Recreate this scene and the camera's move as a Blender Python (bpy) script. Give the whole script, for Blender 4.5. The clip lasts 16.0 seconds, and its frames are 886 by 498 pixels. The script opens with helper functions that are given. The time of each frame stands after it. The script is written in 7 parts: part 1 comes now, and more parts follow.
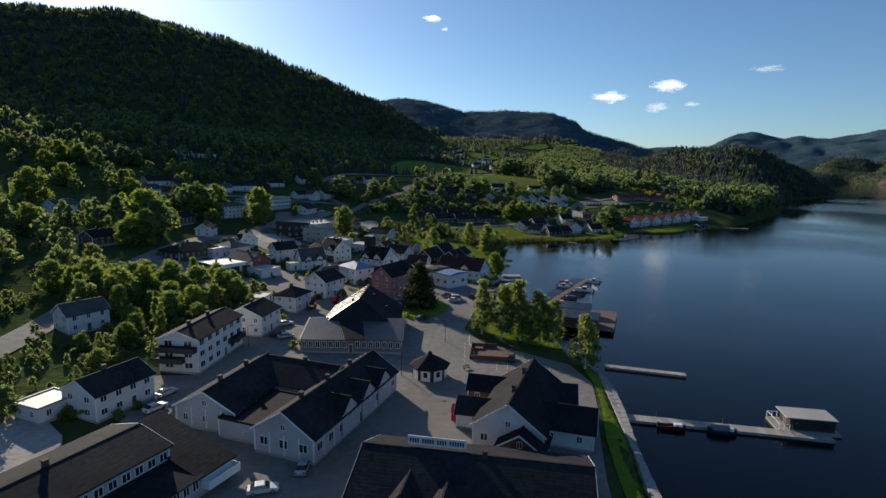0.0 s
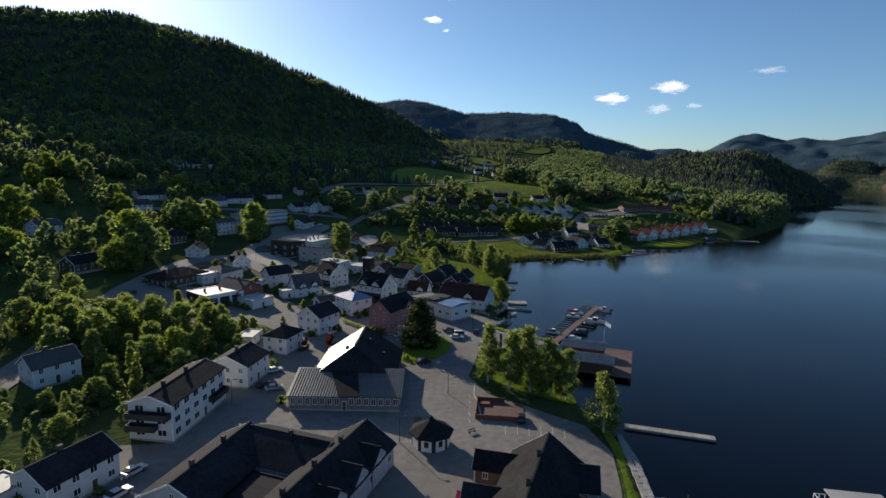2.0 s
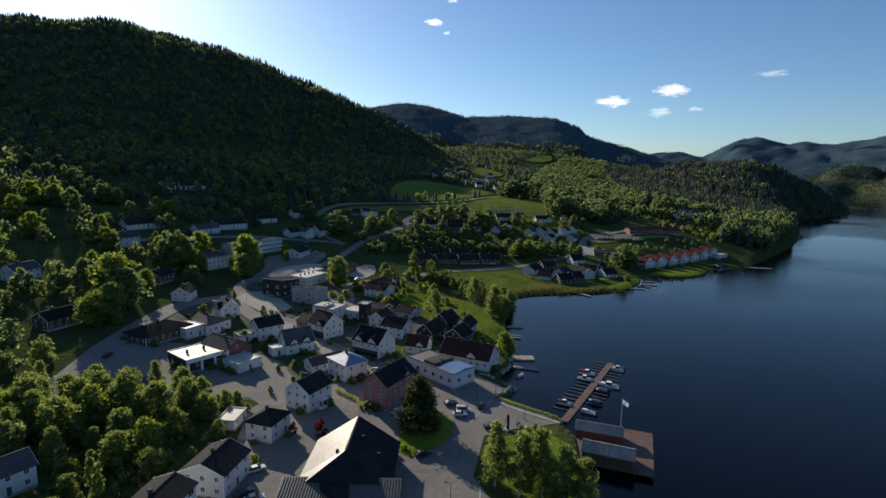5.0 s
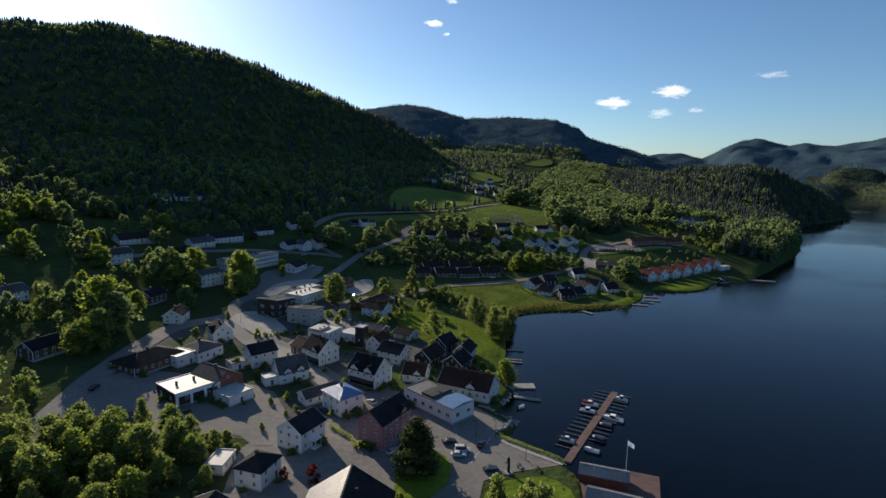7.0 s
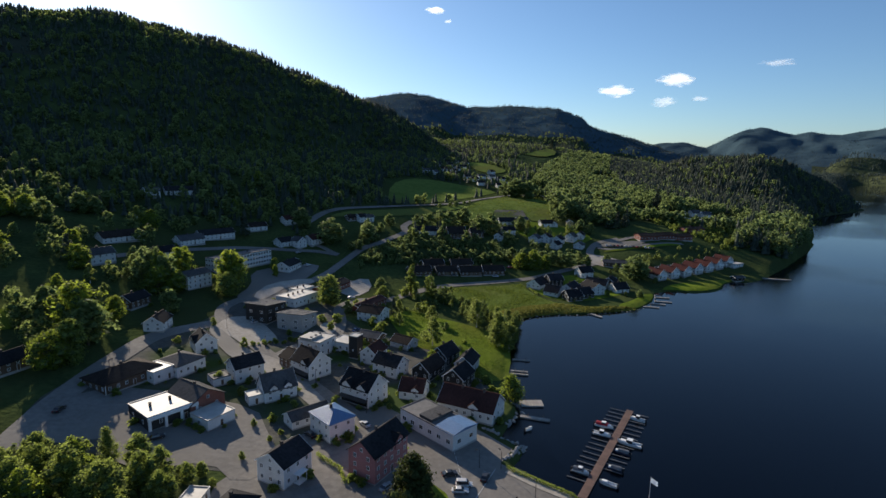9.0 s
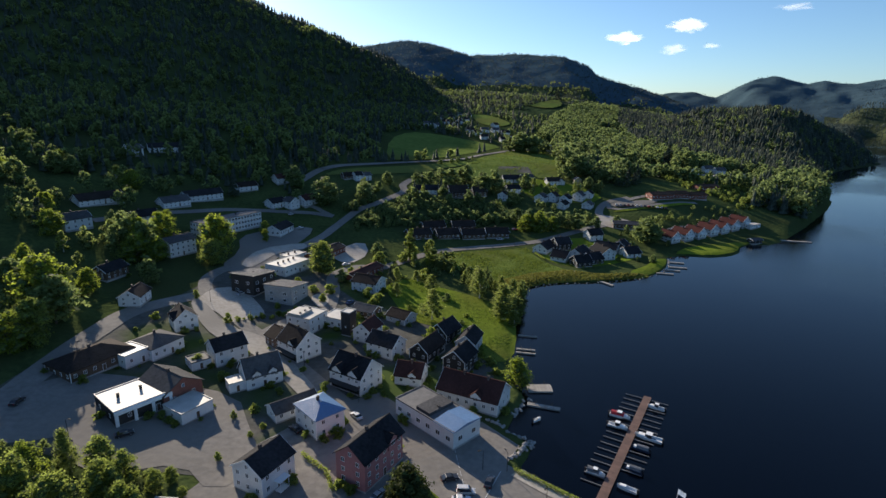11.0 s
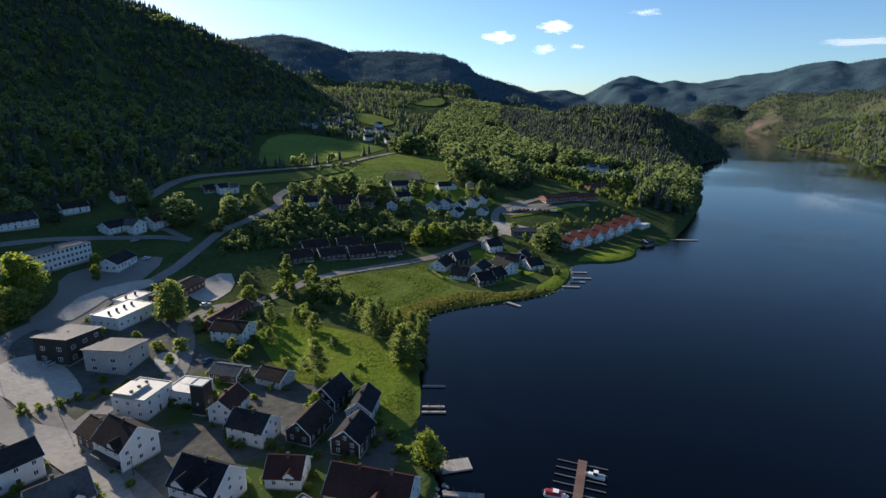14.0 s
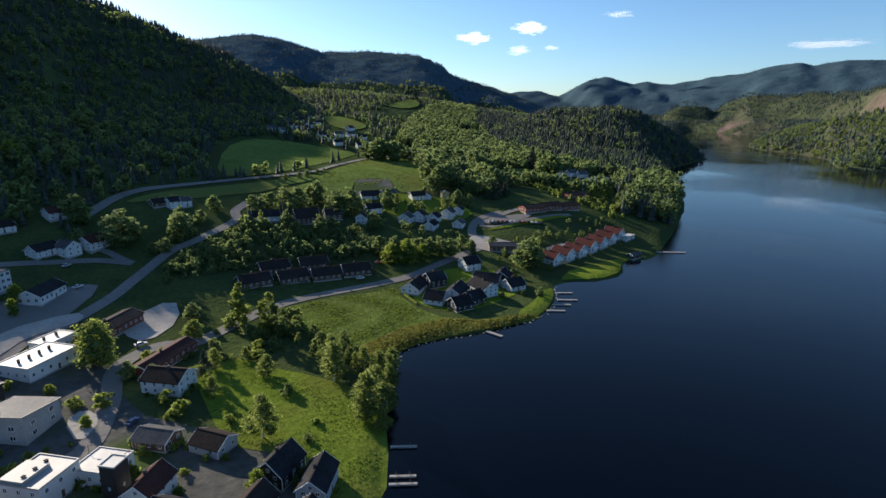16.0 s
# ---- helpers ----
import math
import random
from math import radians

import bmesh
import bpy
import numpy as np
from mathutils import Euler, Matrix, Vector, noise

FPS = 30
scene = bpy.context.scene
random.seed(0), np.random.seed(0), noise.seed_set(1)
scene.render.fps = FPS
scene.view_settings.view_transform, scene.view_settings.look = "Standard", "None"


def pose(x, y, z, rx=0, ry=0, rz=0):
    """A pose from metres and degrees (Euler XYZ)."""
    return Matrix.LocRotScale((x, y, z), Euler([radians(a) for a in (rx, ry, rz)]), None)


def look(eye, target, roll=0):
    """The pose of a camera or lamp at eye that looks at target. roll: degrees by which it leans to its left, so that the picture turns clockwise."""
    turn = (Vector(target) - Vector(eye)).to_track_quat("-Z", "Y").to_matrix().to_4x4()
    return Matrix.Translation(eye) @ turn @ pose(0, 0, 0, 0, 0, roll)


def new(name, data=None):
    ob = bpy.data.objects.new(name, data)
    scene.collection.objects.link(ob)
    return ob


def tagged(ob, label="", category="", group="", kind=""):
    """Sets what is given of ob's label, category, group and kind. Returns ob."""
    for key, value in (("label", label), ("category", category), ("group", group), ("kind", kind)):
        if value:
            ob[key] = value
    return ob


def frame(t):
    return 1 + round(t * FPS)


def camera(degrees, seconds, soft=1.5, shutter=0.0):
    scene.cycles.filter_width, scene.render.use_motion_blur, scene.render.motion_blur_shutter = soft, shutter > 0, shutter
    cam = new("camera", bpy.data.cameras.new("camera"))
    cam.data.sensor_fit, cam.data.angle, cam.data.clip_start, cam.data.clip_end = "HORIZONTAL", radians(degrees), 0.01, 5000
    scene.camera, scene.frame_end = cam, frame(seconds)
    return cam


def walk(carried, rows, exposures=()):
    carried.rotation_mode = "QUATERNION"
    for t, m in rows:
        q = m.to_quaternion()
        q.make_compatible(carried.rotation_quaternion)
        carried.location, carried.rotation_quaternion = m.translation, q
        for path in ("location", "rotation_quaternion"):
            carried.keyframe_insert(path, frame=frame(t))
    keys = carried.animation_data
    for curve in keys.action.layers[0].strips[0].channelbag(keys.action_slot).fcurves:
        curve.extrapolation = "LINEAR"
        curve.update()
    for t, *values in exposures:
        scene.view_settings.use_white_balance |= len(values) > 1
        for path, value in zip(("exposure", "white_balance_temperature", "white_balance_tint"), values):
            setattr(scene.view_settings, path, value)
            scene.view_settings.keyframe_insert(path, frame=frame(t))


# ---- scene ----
cam = camera(79.3, 16.0, soft=1.5)
PATH = [
    (0, (2.307, 11.244, 49.046), (2.204, 13.218, 48.738), 0.8),
    (0.5, (2.089, 14.791, 50.796), (1.985, 16.764, 50.489), 0.9),
    (1, (1.795, 18.329, 52.633), (1.69, 20.302, 52.328), 0.8),
    (1.5, (1.376, 21.683, 54.942), (1.272, 23.657, 54.636), 0.9),
    (2, (1.039, 25.109, 57.623), (0.932, 27.083, 57.317), 0.8),
    (2.5, (0.666, 28.78, 60.536), (0.56, 30.754, 60.23), 0.8),
    (3, (0.237, 32.565, 63.636), (0.13, 34.539, 63.33), 0.9),
    (3.5, (0.063, 35.846, 66.783), (-0.045, 37.819, 66.477), 0.9),
    (4, (-0.211, 38.538, 69.342), (-0.319, 40.512, 69.039), 0.9),
    (6.5, (-0.849, 48.51, 82.985), (-0.957, 50.484, 82.68), 0.9),
    (7, (-0.615, 50.654, 83.94), (-0.723, 52.628, 83.637), 0.9),
    (7.5, (-0.666, 54.1, 84.911), (-0.775, 56.074, 84.608), 0.9),
    (8, (-0.818, 58.484, 85.749), (-0.928, 60.458, 85.447), 0.8),
    (8.5, (-1.036, 63.529, 86.503), (-1.147, 65.503, 86.202), 0.9),
    (9, (-1.289, 68.91, 86.991), (-1.401, 70.877, 86.648), 0.9),
    (9.5, (-1.543, 74.257, 87.513), (-1.654, 76.21, 87.096), 0.9),
    (9.7, (-1.626, 76.295, 87.616), (-1.739, 78.243, 87.178), 1.0),
    (11.8, (-2.024, 99.876, 89.732), (-2.141, 101.802, 89.206), 0.7),
    (12, (-2.31, 102.462, 89.799), (-2.427, 104.388, 89.275), 0.7),
    (12.5, (-2.559, 109.619, 90.218), (-2.606, 111.548, 89.695), 0.7),
    (13, (-2.514, 116.786, 90.505), (-2.483, 118.717, 89.983), 0.7),
    (13.5, (-2.013, 124.003, 90.886), (-1.852, 125.928, 90.365), 0.8),
    (14, (-1.123, 131.052, 91.345), (-0.831, 132.961, 90.825), 0.7),
    (14.5, (0.077, 137.958, 91.651), (0.424, 139.858, 91.133), 0.7),
    (15, (1.77, 144.364, 92.18), (2.134, 146.262, 91.662), 0.7),
    (15.5, (3.407, 151.278, 93.316), (3.778, 153.174, 92.799), 0.7),
    (16, (5.139, 158.335, 94.426), (5.516, 160.23, 93.909), 0.7),
]
walk(cam, [(t, look(eye, target, roll)) for t, eye, target, roll in PATH],
     [(0, 0.07, 6640, 12.5), (8, 0.12, 6740, 13.5), (9.5, 0.3, 6760, 14), (12.5, 0.57, 6680, 14), (16, 0.6, 6540, 14)])

# ---- daylight: low sun over the ridge, clear sky ----
SUN_AZ, SUN_EL = -36.0, 19.8          # degrees from +y, towards -x
sun_way = Vector((math.sin(radians(SUN_AZ)) * math.cos(radians(SUN_EL)),
                  math.cos(radians(SUN_AZ)) * math.cos(radians(SUN_EL)), math.sin(radians(SUN_EL))))
world = bpy.data.worlds.new("world")
scene.world = world
world.use_nodes = True
wn = world.node_tree.nodes
wl = world.node_tree.links
sky = wn.new("ShaderNodeTexSky")
sky.sky_type = "NISHITA"
sky.sun_disc = False
sky.sun_elevation = radians(SUN_EL)
sky.sun_rotation = radians(SUN_AZ)
sky.altitude = 900
sky.air_density, sky.dust_density, sky.ozone_density = 1.0, 0.8, 4.8
tint = wn.new("ShaderNodeMix")
tint.data_type, tint.blend_type = "RGBA", "MULTIPLY"
tint.inputs[0].default_value = 1.0
tint.inputs[7].default_value = (0.89, 0.99, 1.0, 1)          # clear northern air
wl.new(sky.outputs[0], tint.inputs[6])
wl.new(tint.outputs[2], wn["Background"].inputs[0])
wn["Background"].inputs[1].default_value = 0.112
sun = new("sun", bpy.data.lights.new("sun", "SUN"))
sun.data.energy, sun.data.angle, sun.data.color = 5.0, radians(0.55), (1.0, 0.91, 0.76)
sun.matrix_world = look((0, 0, 900), Vector((0, 0, 900)) - sun_way)

# ---- the lie of the land ----
SHORE = [(24, -600), (26, -60), (29, 60), (30, 87), (31.5, 100), (33, 112), (34, 124), (33.5, 137), (29, 146), (27.5, 158),
         (30, 172), (31, 186), (27, 196), (18.5, 202), (11.5, 208), (14.5, 214), (16, 220), (9, 224), (12, 233),
         (16, 243), (12.5, 256), (14, 268), (15, 280), (18.5, 309), (23.5, 335), (27, 351), (37, 358), (62, 363), (77, 368), (86, 371),
         (96, 377), (103, 384), (111, 395), (116, 407), (119, 417), (122, 419), (131, 423), (147, 421), (162, 426), (171, 435), (178, 449), (188, 458),
         (200, 457), (213, 467), (228, 483), (262, 524)]
SHORE += [(336, 617), (407, 727), (480, 860), (560, 960), (658, 1040), (720, 1090), (757, 1173), (900, 1400),
         (1218, 1895), (1400, 2179), (1545, 2345), (1552, 2186), (1550, 2051), (1577, 1971), (1440, 1760), (1230, 1545), (1119, 1471), (1052, 1390), (1007, 1284),
         (1012, 1206), (979, 1113), (961, 1066), (872, 968), (829, 919), (850, 890), (940, 840), (960, 700), (1010, 500), (1180, 0), (1000, -900), (500, -1500), (60, -1500)]
# ground heights: x, y, z
SPOTS = [(0, 0, 1.8), (-60, 0, 3), (-150, 0, 9), (-300, 0, 40), (10, 110, 1.9), (-60, 90, 2.2), (-110, 90, 6), (-200, 130, 18),
         (0, 180, 1.9), (-55, 180, 2.6), (-90, 170, 4), (-10, 240, 2.2), (-55, 240, 3.2), (-85, 230, 3.8), (-150, 240, 13),
         (-5, 300, 2.0), (-45, 310, 3.6), (-90, 320, 6.5), (-140, 300, 11), (-130, 400, 14), (-175, 430, 27), (-215, 380, 33)]
SPOTS += [(-260, 400, 46), (-190, 540, 55), (20, 380, 1.6), (-10, 430, 4.5), (36, 444, 5.8), (75, 440, 5), (-60, 430, 11), (-114, 446, 17),
          (130, 455, 2.6), (190, 490, 4.5), (94, 520, 14), (160, 515, 17), (10, 510, 18), (-20, 520, 23), (-50, 470, 20), (130, 590, 26)]
SPOTS += [(-350, 450, 74), (-400, 250, 74), (-380, 50, 60), (-330, 650, 85), (-500, 500, 110), (-260, 850, 90), (-300, 200, 40)]
SPOTS += [(18, 640, 36), (-40, 740, 42), (100, 820, 38), (0, 880, 56), (-120, 640, 46), (200, 670, 25), (270, 620, 16), (400, 850, 25), (600, 1060, 15),
          (20, 1120, 74), (0, 1300, 88), (180, 1400, 104), (420, 1400, 60), (950, 920, 12), (1200, 1300, 30), (1300, 2200, 30), (1700, 1700, 60)]


def smooth(a, b, v):
    u = np.clip((v - a) / (b - a), 0, 1)
    return u * u * (3 - 2 * u)


def shore_distance(x, y):
    """Metres from the water's edge: positive on land."""
    best, inside = np.full(x.shape, 1e9), np.zeros(x.shape, bool)
    for (ax, ay), (bx, by) in zip(SHORE, SHORE[1:] + SHORE[:1]):
        ex, ey = bx - ax, by - ay
        u = np.clip(((x - ax) * ex + (y - ay) * ey) / (ex * ex + ey * ey), 0, 1)
        best = np.minimum(best, (x - ax - u * ex) ** 2 + (y - ay - u * ey) ** 2)
        inside ^= ((ay > y) != (by > y)) & (x < ex * (y - ay) / (by - ay + 1e-12) + ax)
    return np.where(inside, -1, 1) * np.sqrt(best)


# mountains round the village: bearing and rise of the skyline (degrees), foot and crest distance, seen from HUB
HUB = (0.0, 60.0, 84.0)
RIDGES = [
    ("west", [(-180, 5), (-120, 7), (-85, 9), (-60, 11), (-48, 11.1), (-41.6, 11.2), (-38, 11.4), (-35, 12.0), (-31, 11.5), (-26.6, 10.9), (-22, 9.6), (-17, 7.9),
              (-11.8, 6.1), (-8.3, 4.5), (-5.9, 3.1), (-3.5, 1.2), (-1, -3)], 420, 1300),
    ("north", [(-30, 3), (-16, 5.2), (-11.8, 5.7), (-8.9, 6.3), (-6.3, 6.4), (-3.6, 5.8), (-0.9, 5.1), (3.5, 5.25), (8.4, 5.0), (10.4, 4.2), (11.5, 3.2),
               (14.9, 2.3), (17.6, 1.4), (20.5, 0.2), (24, -1)], 1700, 3500),
]
RIDGES += [
    ("headland", [(4, -3), (10, -1.9), (15, -1.2), (18.5, -0.4), (21.5, 0.3), (25.5, 0.75), (29, 0.2), (31.5, -1.3), (33, -2.6), (34.3, -4.0)], 760, 1230),
    ("far", [(14, 0.6), (16, 1.35), (17.7, 1.5), (19.2, 1.75), (20.4, 1.65), (22.4, 1.23), (24.3, 2.31), (25.5, 2.94), (26.6, 3.04), (29.2, 2.42), (30.7, 2.62), (32.7, 2.31), (35.5, 2.89), (37.7, 3.15),
             (39.8, 3.68), (42.3, 4.07), (43.5, 3.86), (45.7, 4.18), (48, 4.05), (60, 4.4), (90, 4), (140, 3.5), (180, 4)], 2700, 4300),
    ("low", [(30.8, -3), (31.4, -0.9), (32.3, 0.36), (33.2, 0.87), (34.6, 0.98), (35.6, 0.7), (36.3, -0.1), (37, -3)], 2800, 3000),
    ("rear", [(34.0, -2.2), (34.9, -0.8), (35.6, -0.4), (37, 0.83), (38.6, 1.6), (40.3, 1.6), (42.4, 1.6), (43.5, 1.9), (45.3, 2.3), (47.6, 3.1), (60, 3.2), (90, 3), (130, 2)], 2560, 3050),
    ("east", [(37.6, -4), (38, -2.6), (39.1, -2), (41.1, -1.4), (43, -0.76), (44.7, 0.04), (47, 0.7), (60, 2), (90, 3), (130, 2)], 1500, 2350),
]


def plate(q):
    """Bending of a thin plate, for a smooth ground through the known heights; q: distance squared."""
    return q * np.log(q + 1e-9)


def bend():
    p = np.array(SPOTS, float)
    n = len(p)
    k = plate(((p[:, None, :2] - p[None, :, :2]) ** 2).sum(2) / 90000) + np.eye(n) * 0.002
    q = np.column_stack([np.ones(n), p[:, 0] / 300, p[:, 1] / 300])
    return np.linalg.solve(np.block([[k, q], [q.T, np.zeros((3, 3))]]), np.r_[p[:, 2], 0, 0, 0])


PLATE = bend()


def land_z(x, y):
    x, y = np.atleast_1d(np.asarray(x, float)), np.atleast_1d(np.asarray(y, float))
    base = np.full(x.shape, PLATE[-3]) + PLATE[-2] * x / 300 + PLATE[-1] * y / 300
    for (sx, sy, _), w in zip(SPOTS, PLATE):
        base = base + w * plate(((x - sx) ** 2 + (y - sy) ** 2) / 90000)
    base = np.clip(base, 1.5, 130)
    rx, ry = x - HUB[0], y - HUB[1]
    r, az = np.hypot(rx, ry), np.degrees(np.arctan2(rx, ry))
    rough = (np.sin(x / 37 + 1.3 * np.sin(y / 53)) * np.sin(y / 41 + 0.9 * np.sin(x / 61)) + 0.5 * np.sin(x / 17 + y / 23)) * smooth(500, 1500, r)
    for name, line, foot, crest in RIDGES:
        sway = 1.8 * np.sin(r / 170 + 0.9 * az) + 0.9 * np.sin(r / 71 - 1.7 * az)
        turn = az + sway * np.clip((crest - r) / crest * 3, 0, 1) if name in ("north", "far", "west") else az
        rise = np.interp(turn, [a for a, _ in line], [e for _, e in line], left=-9, right=-9)
        peak = HUB[2] + np.tan(np.radians(rise)) * crest - {"west": 8, "north": 5, "headland": 9, "far": 3, "low": 9, "rear": 9, "east": 9}[name]
        f, top_r = foot + (260 * smooth(-30, -5, az) if name == "west" else 0), crest
        if name in ("east", "rear"):
            if name == "east":
                f = np.interp(az, [37.5, 38.4, 39.4, 41.4, 43.7, 44.2, 47, 60], [1850, 1780, 1600, 1540, 1380, 1200, 1210, 1150])
            else:
                f = np.interp(az, [34, 37, 40, 44, 48, 60], [2720, 2560, 2480, 2250, 1900, 1800])
            top_r = f + (420 if name == "east" else 480)
            peak = HUB[2] + np.tan(np.radians(rise)) * top_r - 9
        u = np.clip((r - f) / (top_r - f), 0, 1.6)
        prof = np.where(u < 1, 0.45 * u + 0.55 * u * u * (3 - 2 * u), 1 - 0.8 * (u - 1))
        hill = np.maximum(peak, 0) * prof + rough * 5 * np.clip(u * 2, 0, 1)
        base = np.where(u > 0, np.maximum(base, hill), base)
    s = shore_distance(x, y)
    base = np.where((x > 480) & (r > 900), np.minimum(base, 3 + np.where((r < 1600) & (az < 35.5), 0.62, 0.5) * np.maximum(s, 0)), base)
    steep = np.where((y < 260) & (x < 60), 2.0, np.where(r > 700, 60.0, 9.0))
    bank = np.clip(s / steep, 0, 1)
    land = -0.5 + (base + 0.5) * (1 - (1 - bank) ** 2)
    return np.where(s > 0, land, -0.5 - np.minimum(6, -s * 0.3))


def gz(x, y):
    return float(land_z(x, y)[0])


# ---- materials ----
def mat(name, c1, c2, scale=1.0, rough=0.8, bump=0.2, metal=0.0, coarse=0.12, spread=0.5, c3=None, random_tint=0.0, spec=0.5, island=0.0):
    """A surface of two tones: fine grain and broad stains, at sizes in metres."""
    m = bpy.data.materials.new(name)
    m.use_nodes = True
    n, l = m.node_tree.nodes, m.node_tree.links
    b = n["Principled BSDF"]
    g = n.new("ShaderNodeNewGeometry")
    n1, n2 = n.new("ShaderNodeTexNoise"), n.new("ShaderNodeTexNoise")
    n1.inputs["Scale"].default_value, n2.inputs["Scale"].default_value = scale, scale * coarse
    n1.inputs["Detail"].default_value, n2.inputs["Detail"].default_value = 6, 3
    for k in (n1, n2):
        l.new(g.outputs["Position"], k.inputs["Vector"])
    r1 = n.new("ShaderNodeMapRange")
    r1.inputs[1].default_value, r1.inputs[2].default_value = 0.5 - spread / 2, 0.5 + spread / 2
    mixf = n.new("ShaderNodeMath")
    mixf.operation = "ADD"
    sc = n.new("ShaderNodeMath")
    sc.operation = "MULTIPLY_ADD"
    l.new(n2.outputs[0], sc.inputs[0])
    sc.inputs[1].default_value, sc.inputs[2].default_value = 1.0, -0.5
    l.new(n1.outputs[0], mixf.inputs[0])
    l.new(sc.outputs[0], mixf.inputs[1])
    l.new(mixf.outputs[0], r1.inputs[0])
    mx = n.new("ShaderNodeMix")
    mx.data_type = "RGBA"
    mx.inputs[6].default_value, mx.inputs[7].default_value = (*c1, 1), (*c2, 1)
    l.new(r1.outputs[0], mx.inputs[0])
    out = mx.outputs[2]
    if c3:
        n3 = n.new("ShaderNodeTexNoise")
        n3.inputs["Scale"].default_value, n3.inputs["Detail"].default_value = scale * coarse * 0.35, 2
        l.new(g.outputs["Position"], n3.inputs["Vector"])
        r3 = n.new("ShaderNodeMapRange")
        r3.inputs[1].default_value, r3.inputs[2].default_value = 0.48, 0.62
        l.new(n3.outputs[0], r3.inputs[0])
        m3 = n.new("ShaderNodeMix")
        m3.data_type = "RGBA"
        l.new(r3.outputs[0], m3.inputs[0])
        l.new(out, m3.inputs[6])
        m3.inputs[7].default_value = (*c3, 1)
        out = m3.outputs[2]
    if random_tint or island:
        hs = n.new("ShaderNodeHueSaturation")
        mr = n.new("ShaderNodeMapRange")
        amt = random_tint or island
        mr.inputs[3].default_value, mr.inputs[4].default_value = 1 - amt, 1 + amt
        if random_tint:
            oi = n.new("ShaderNodeObjectInfo")
            l.new(oi.outputs["Random"], mr.inputs[0])
        else:
            l.new(g.outputs["Random Per Island"], mr.inputs[0])
        l.new(mr.outputs[0], hs.inputs["Value"])
        l.new(out, hs.inputs["Color"])
        out = hs.outputs[0]
    l.new(out, b.inputs["Base Color"])
    b.inputs["Roughness"].default_value, b.inputs["Metallic"].default_value = rough, metal
    b.inputs["Specular IOR Level"].default_value = spec
    if bump:
        bp = n.new("ShaderNodeBump")
        bp.inputs["Strength"].default_value, bp.inputs["Distance"].default_value = bump, 0.3 / scale
        l.new(n1.outputs[0], bp.inputs["Height"])
        l.new(bp.outputs[0], b.inputs["Normal"])
    return m


M_GROUND = mat("undergrowth", (0.042, 0.062, 0.024), (0.08, 0.105, 0.036), 0.5, 0.95, 0.9, c3=(0.055, 0.07, 0.028), spec=0.0)
M_HILL = mat("forest_floor", (0.03, 0.045, 0.02), (0.05, 0.075, 0.035), 0.05, 0.95, 1.0, coarse=0.2, c3=(0.06, 0.06, 0.045), spec=0.0)
M_ROCKY = mat("rocky_hillside", (0.05, 0.065, 0.035), (0.075, 0.09, 0.045), 0.04, 0.95, 1.0, coarse=0.25, c3=(0.07, 0.075, 0.045), spec=0.0)
# blue of the far air is mixed into this base colour as haze
M_FELL = mat("haze_blue_heath", (0.044, 0.08, 0.102), (0.062, 0.103, 0.125), 0.01, 0.95, 0.4, coarse=0.3, c3=(0.05, 0.084, 0.104), spec=0.0)
M_LAWN = mat("lawn", (0.105, 0.155, 0.02), (0.16, 0.215, 0.03), 0.45, 0.95, 0.7, coarse=0.15, c3=(0.13, 0.155, 0.03), spec=0.0)
# blue channel raised to carry some valley haze in the grass colour
M_MEADOW = mat("meadow", (0.10, 0.145, 0.036), (0.16, 0.208, 0.054), 0.22, 0.95, 0.7, coarse=0.15, c3=(0.135, 0.155, 0.045), spec=0.0)
M_REED = mat("reed_grass", (0.16, 0.16, 0.03), (0.25, 0.225, 0.05), 0.3, 0.95, 0.6, spec=0.0)
M_ASPHALT = mat("asphalt", (0.16, 0.15, 0.136), (0.245, 0.228, 0.204), 0.6, 0.9, 0.25, coarse=0.08, c3=(0.195, 0.18, 0.158), spec=0.12)
# paler copy of the asphalt, with sunlight put into its colour
M_STREET = mat("sunlit_asphalt", (0.27, 0.25, 0.22), (0.37, 0.345, 0.305), 0.6, 0.9, 0.25, coarse=0.1, c3=(0.22, 0.205, 0.18), spec=0.1)
M_GRAVEL = mat("gravel", (0.33, 0.30, 0.255), (0.46, 0.42, 0.365), 0.9, 0.95, 0.5, spec=0.1)
M_YARD = mat("yard_ground", (0.075, 0.076, 0.066), (0.13, 0.124, 0.108), 0.5, 0.95, 0.4, coarse=0.16, c3=(0.05, 0.08, 0.02), spec=0.05)

M_ROCK = mat("red_brown_rock", (0.085, 0.068, 0.054), (0.17, 0.12, 0.098), 0.03, 0.95, 1.0, coarse=0.3, c3=(0.09, 0.095, 0.055), spec=0.05)

# ---- ground, one sheet to the horizon ----
def mesh_object(name, verts, faces, material, smooth_faces=False):
    me = bpy.data.meshes.new(name)
    me.from_pydata(verts, [], faces)
    me.materials.append(material)
    if smooth_faces:
        me.polygons.foreach_set("use_smooth", [True] * len(me.polygons))
    me.update()
    return new(name, me)


def bare_rock(x, y):
    """Where the hillsides over the far shore show naked rock."""
    r, az = np.hypot(x - HUB[0], y - HUB[1]), np.degrees(np.arctan2(x - HUB[0], y - HUB[1]))
    ragged = 0.5 * np.sin(x / 31 + 2 * np.sin(y / 47)) + 0.35 * np.sin(y / 19 + x / 23)
    steep = ((az - 47.8) / 2.6) ** 2 + ((r - 2190) / 190) ** 2
    shore = ((az - 37.6) / 1.5) ** 2 + ((r - 2640) / 130) ** 2
    return (np.minimum(steep, shore) + ragged * 1.1 < 0.8) & (r > 1500)


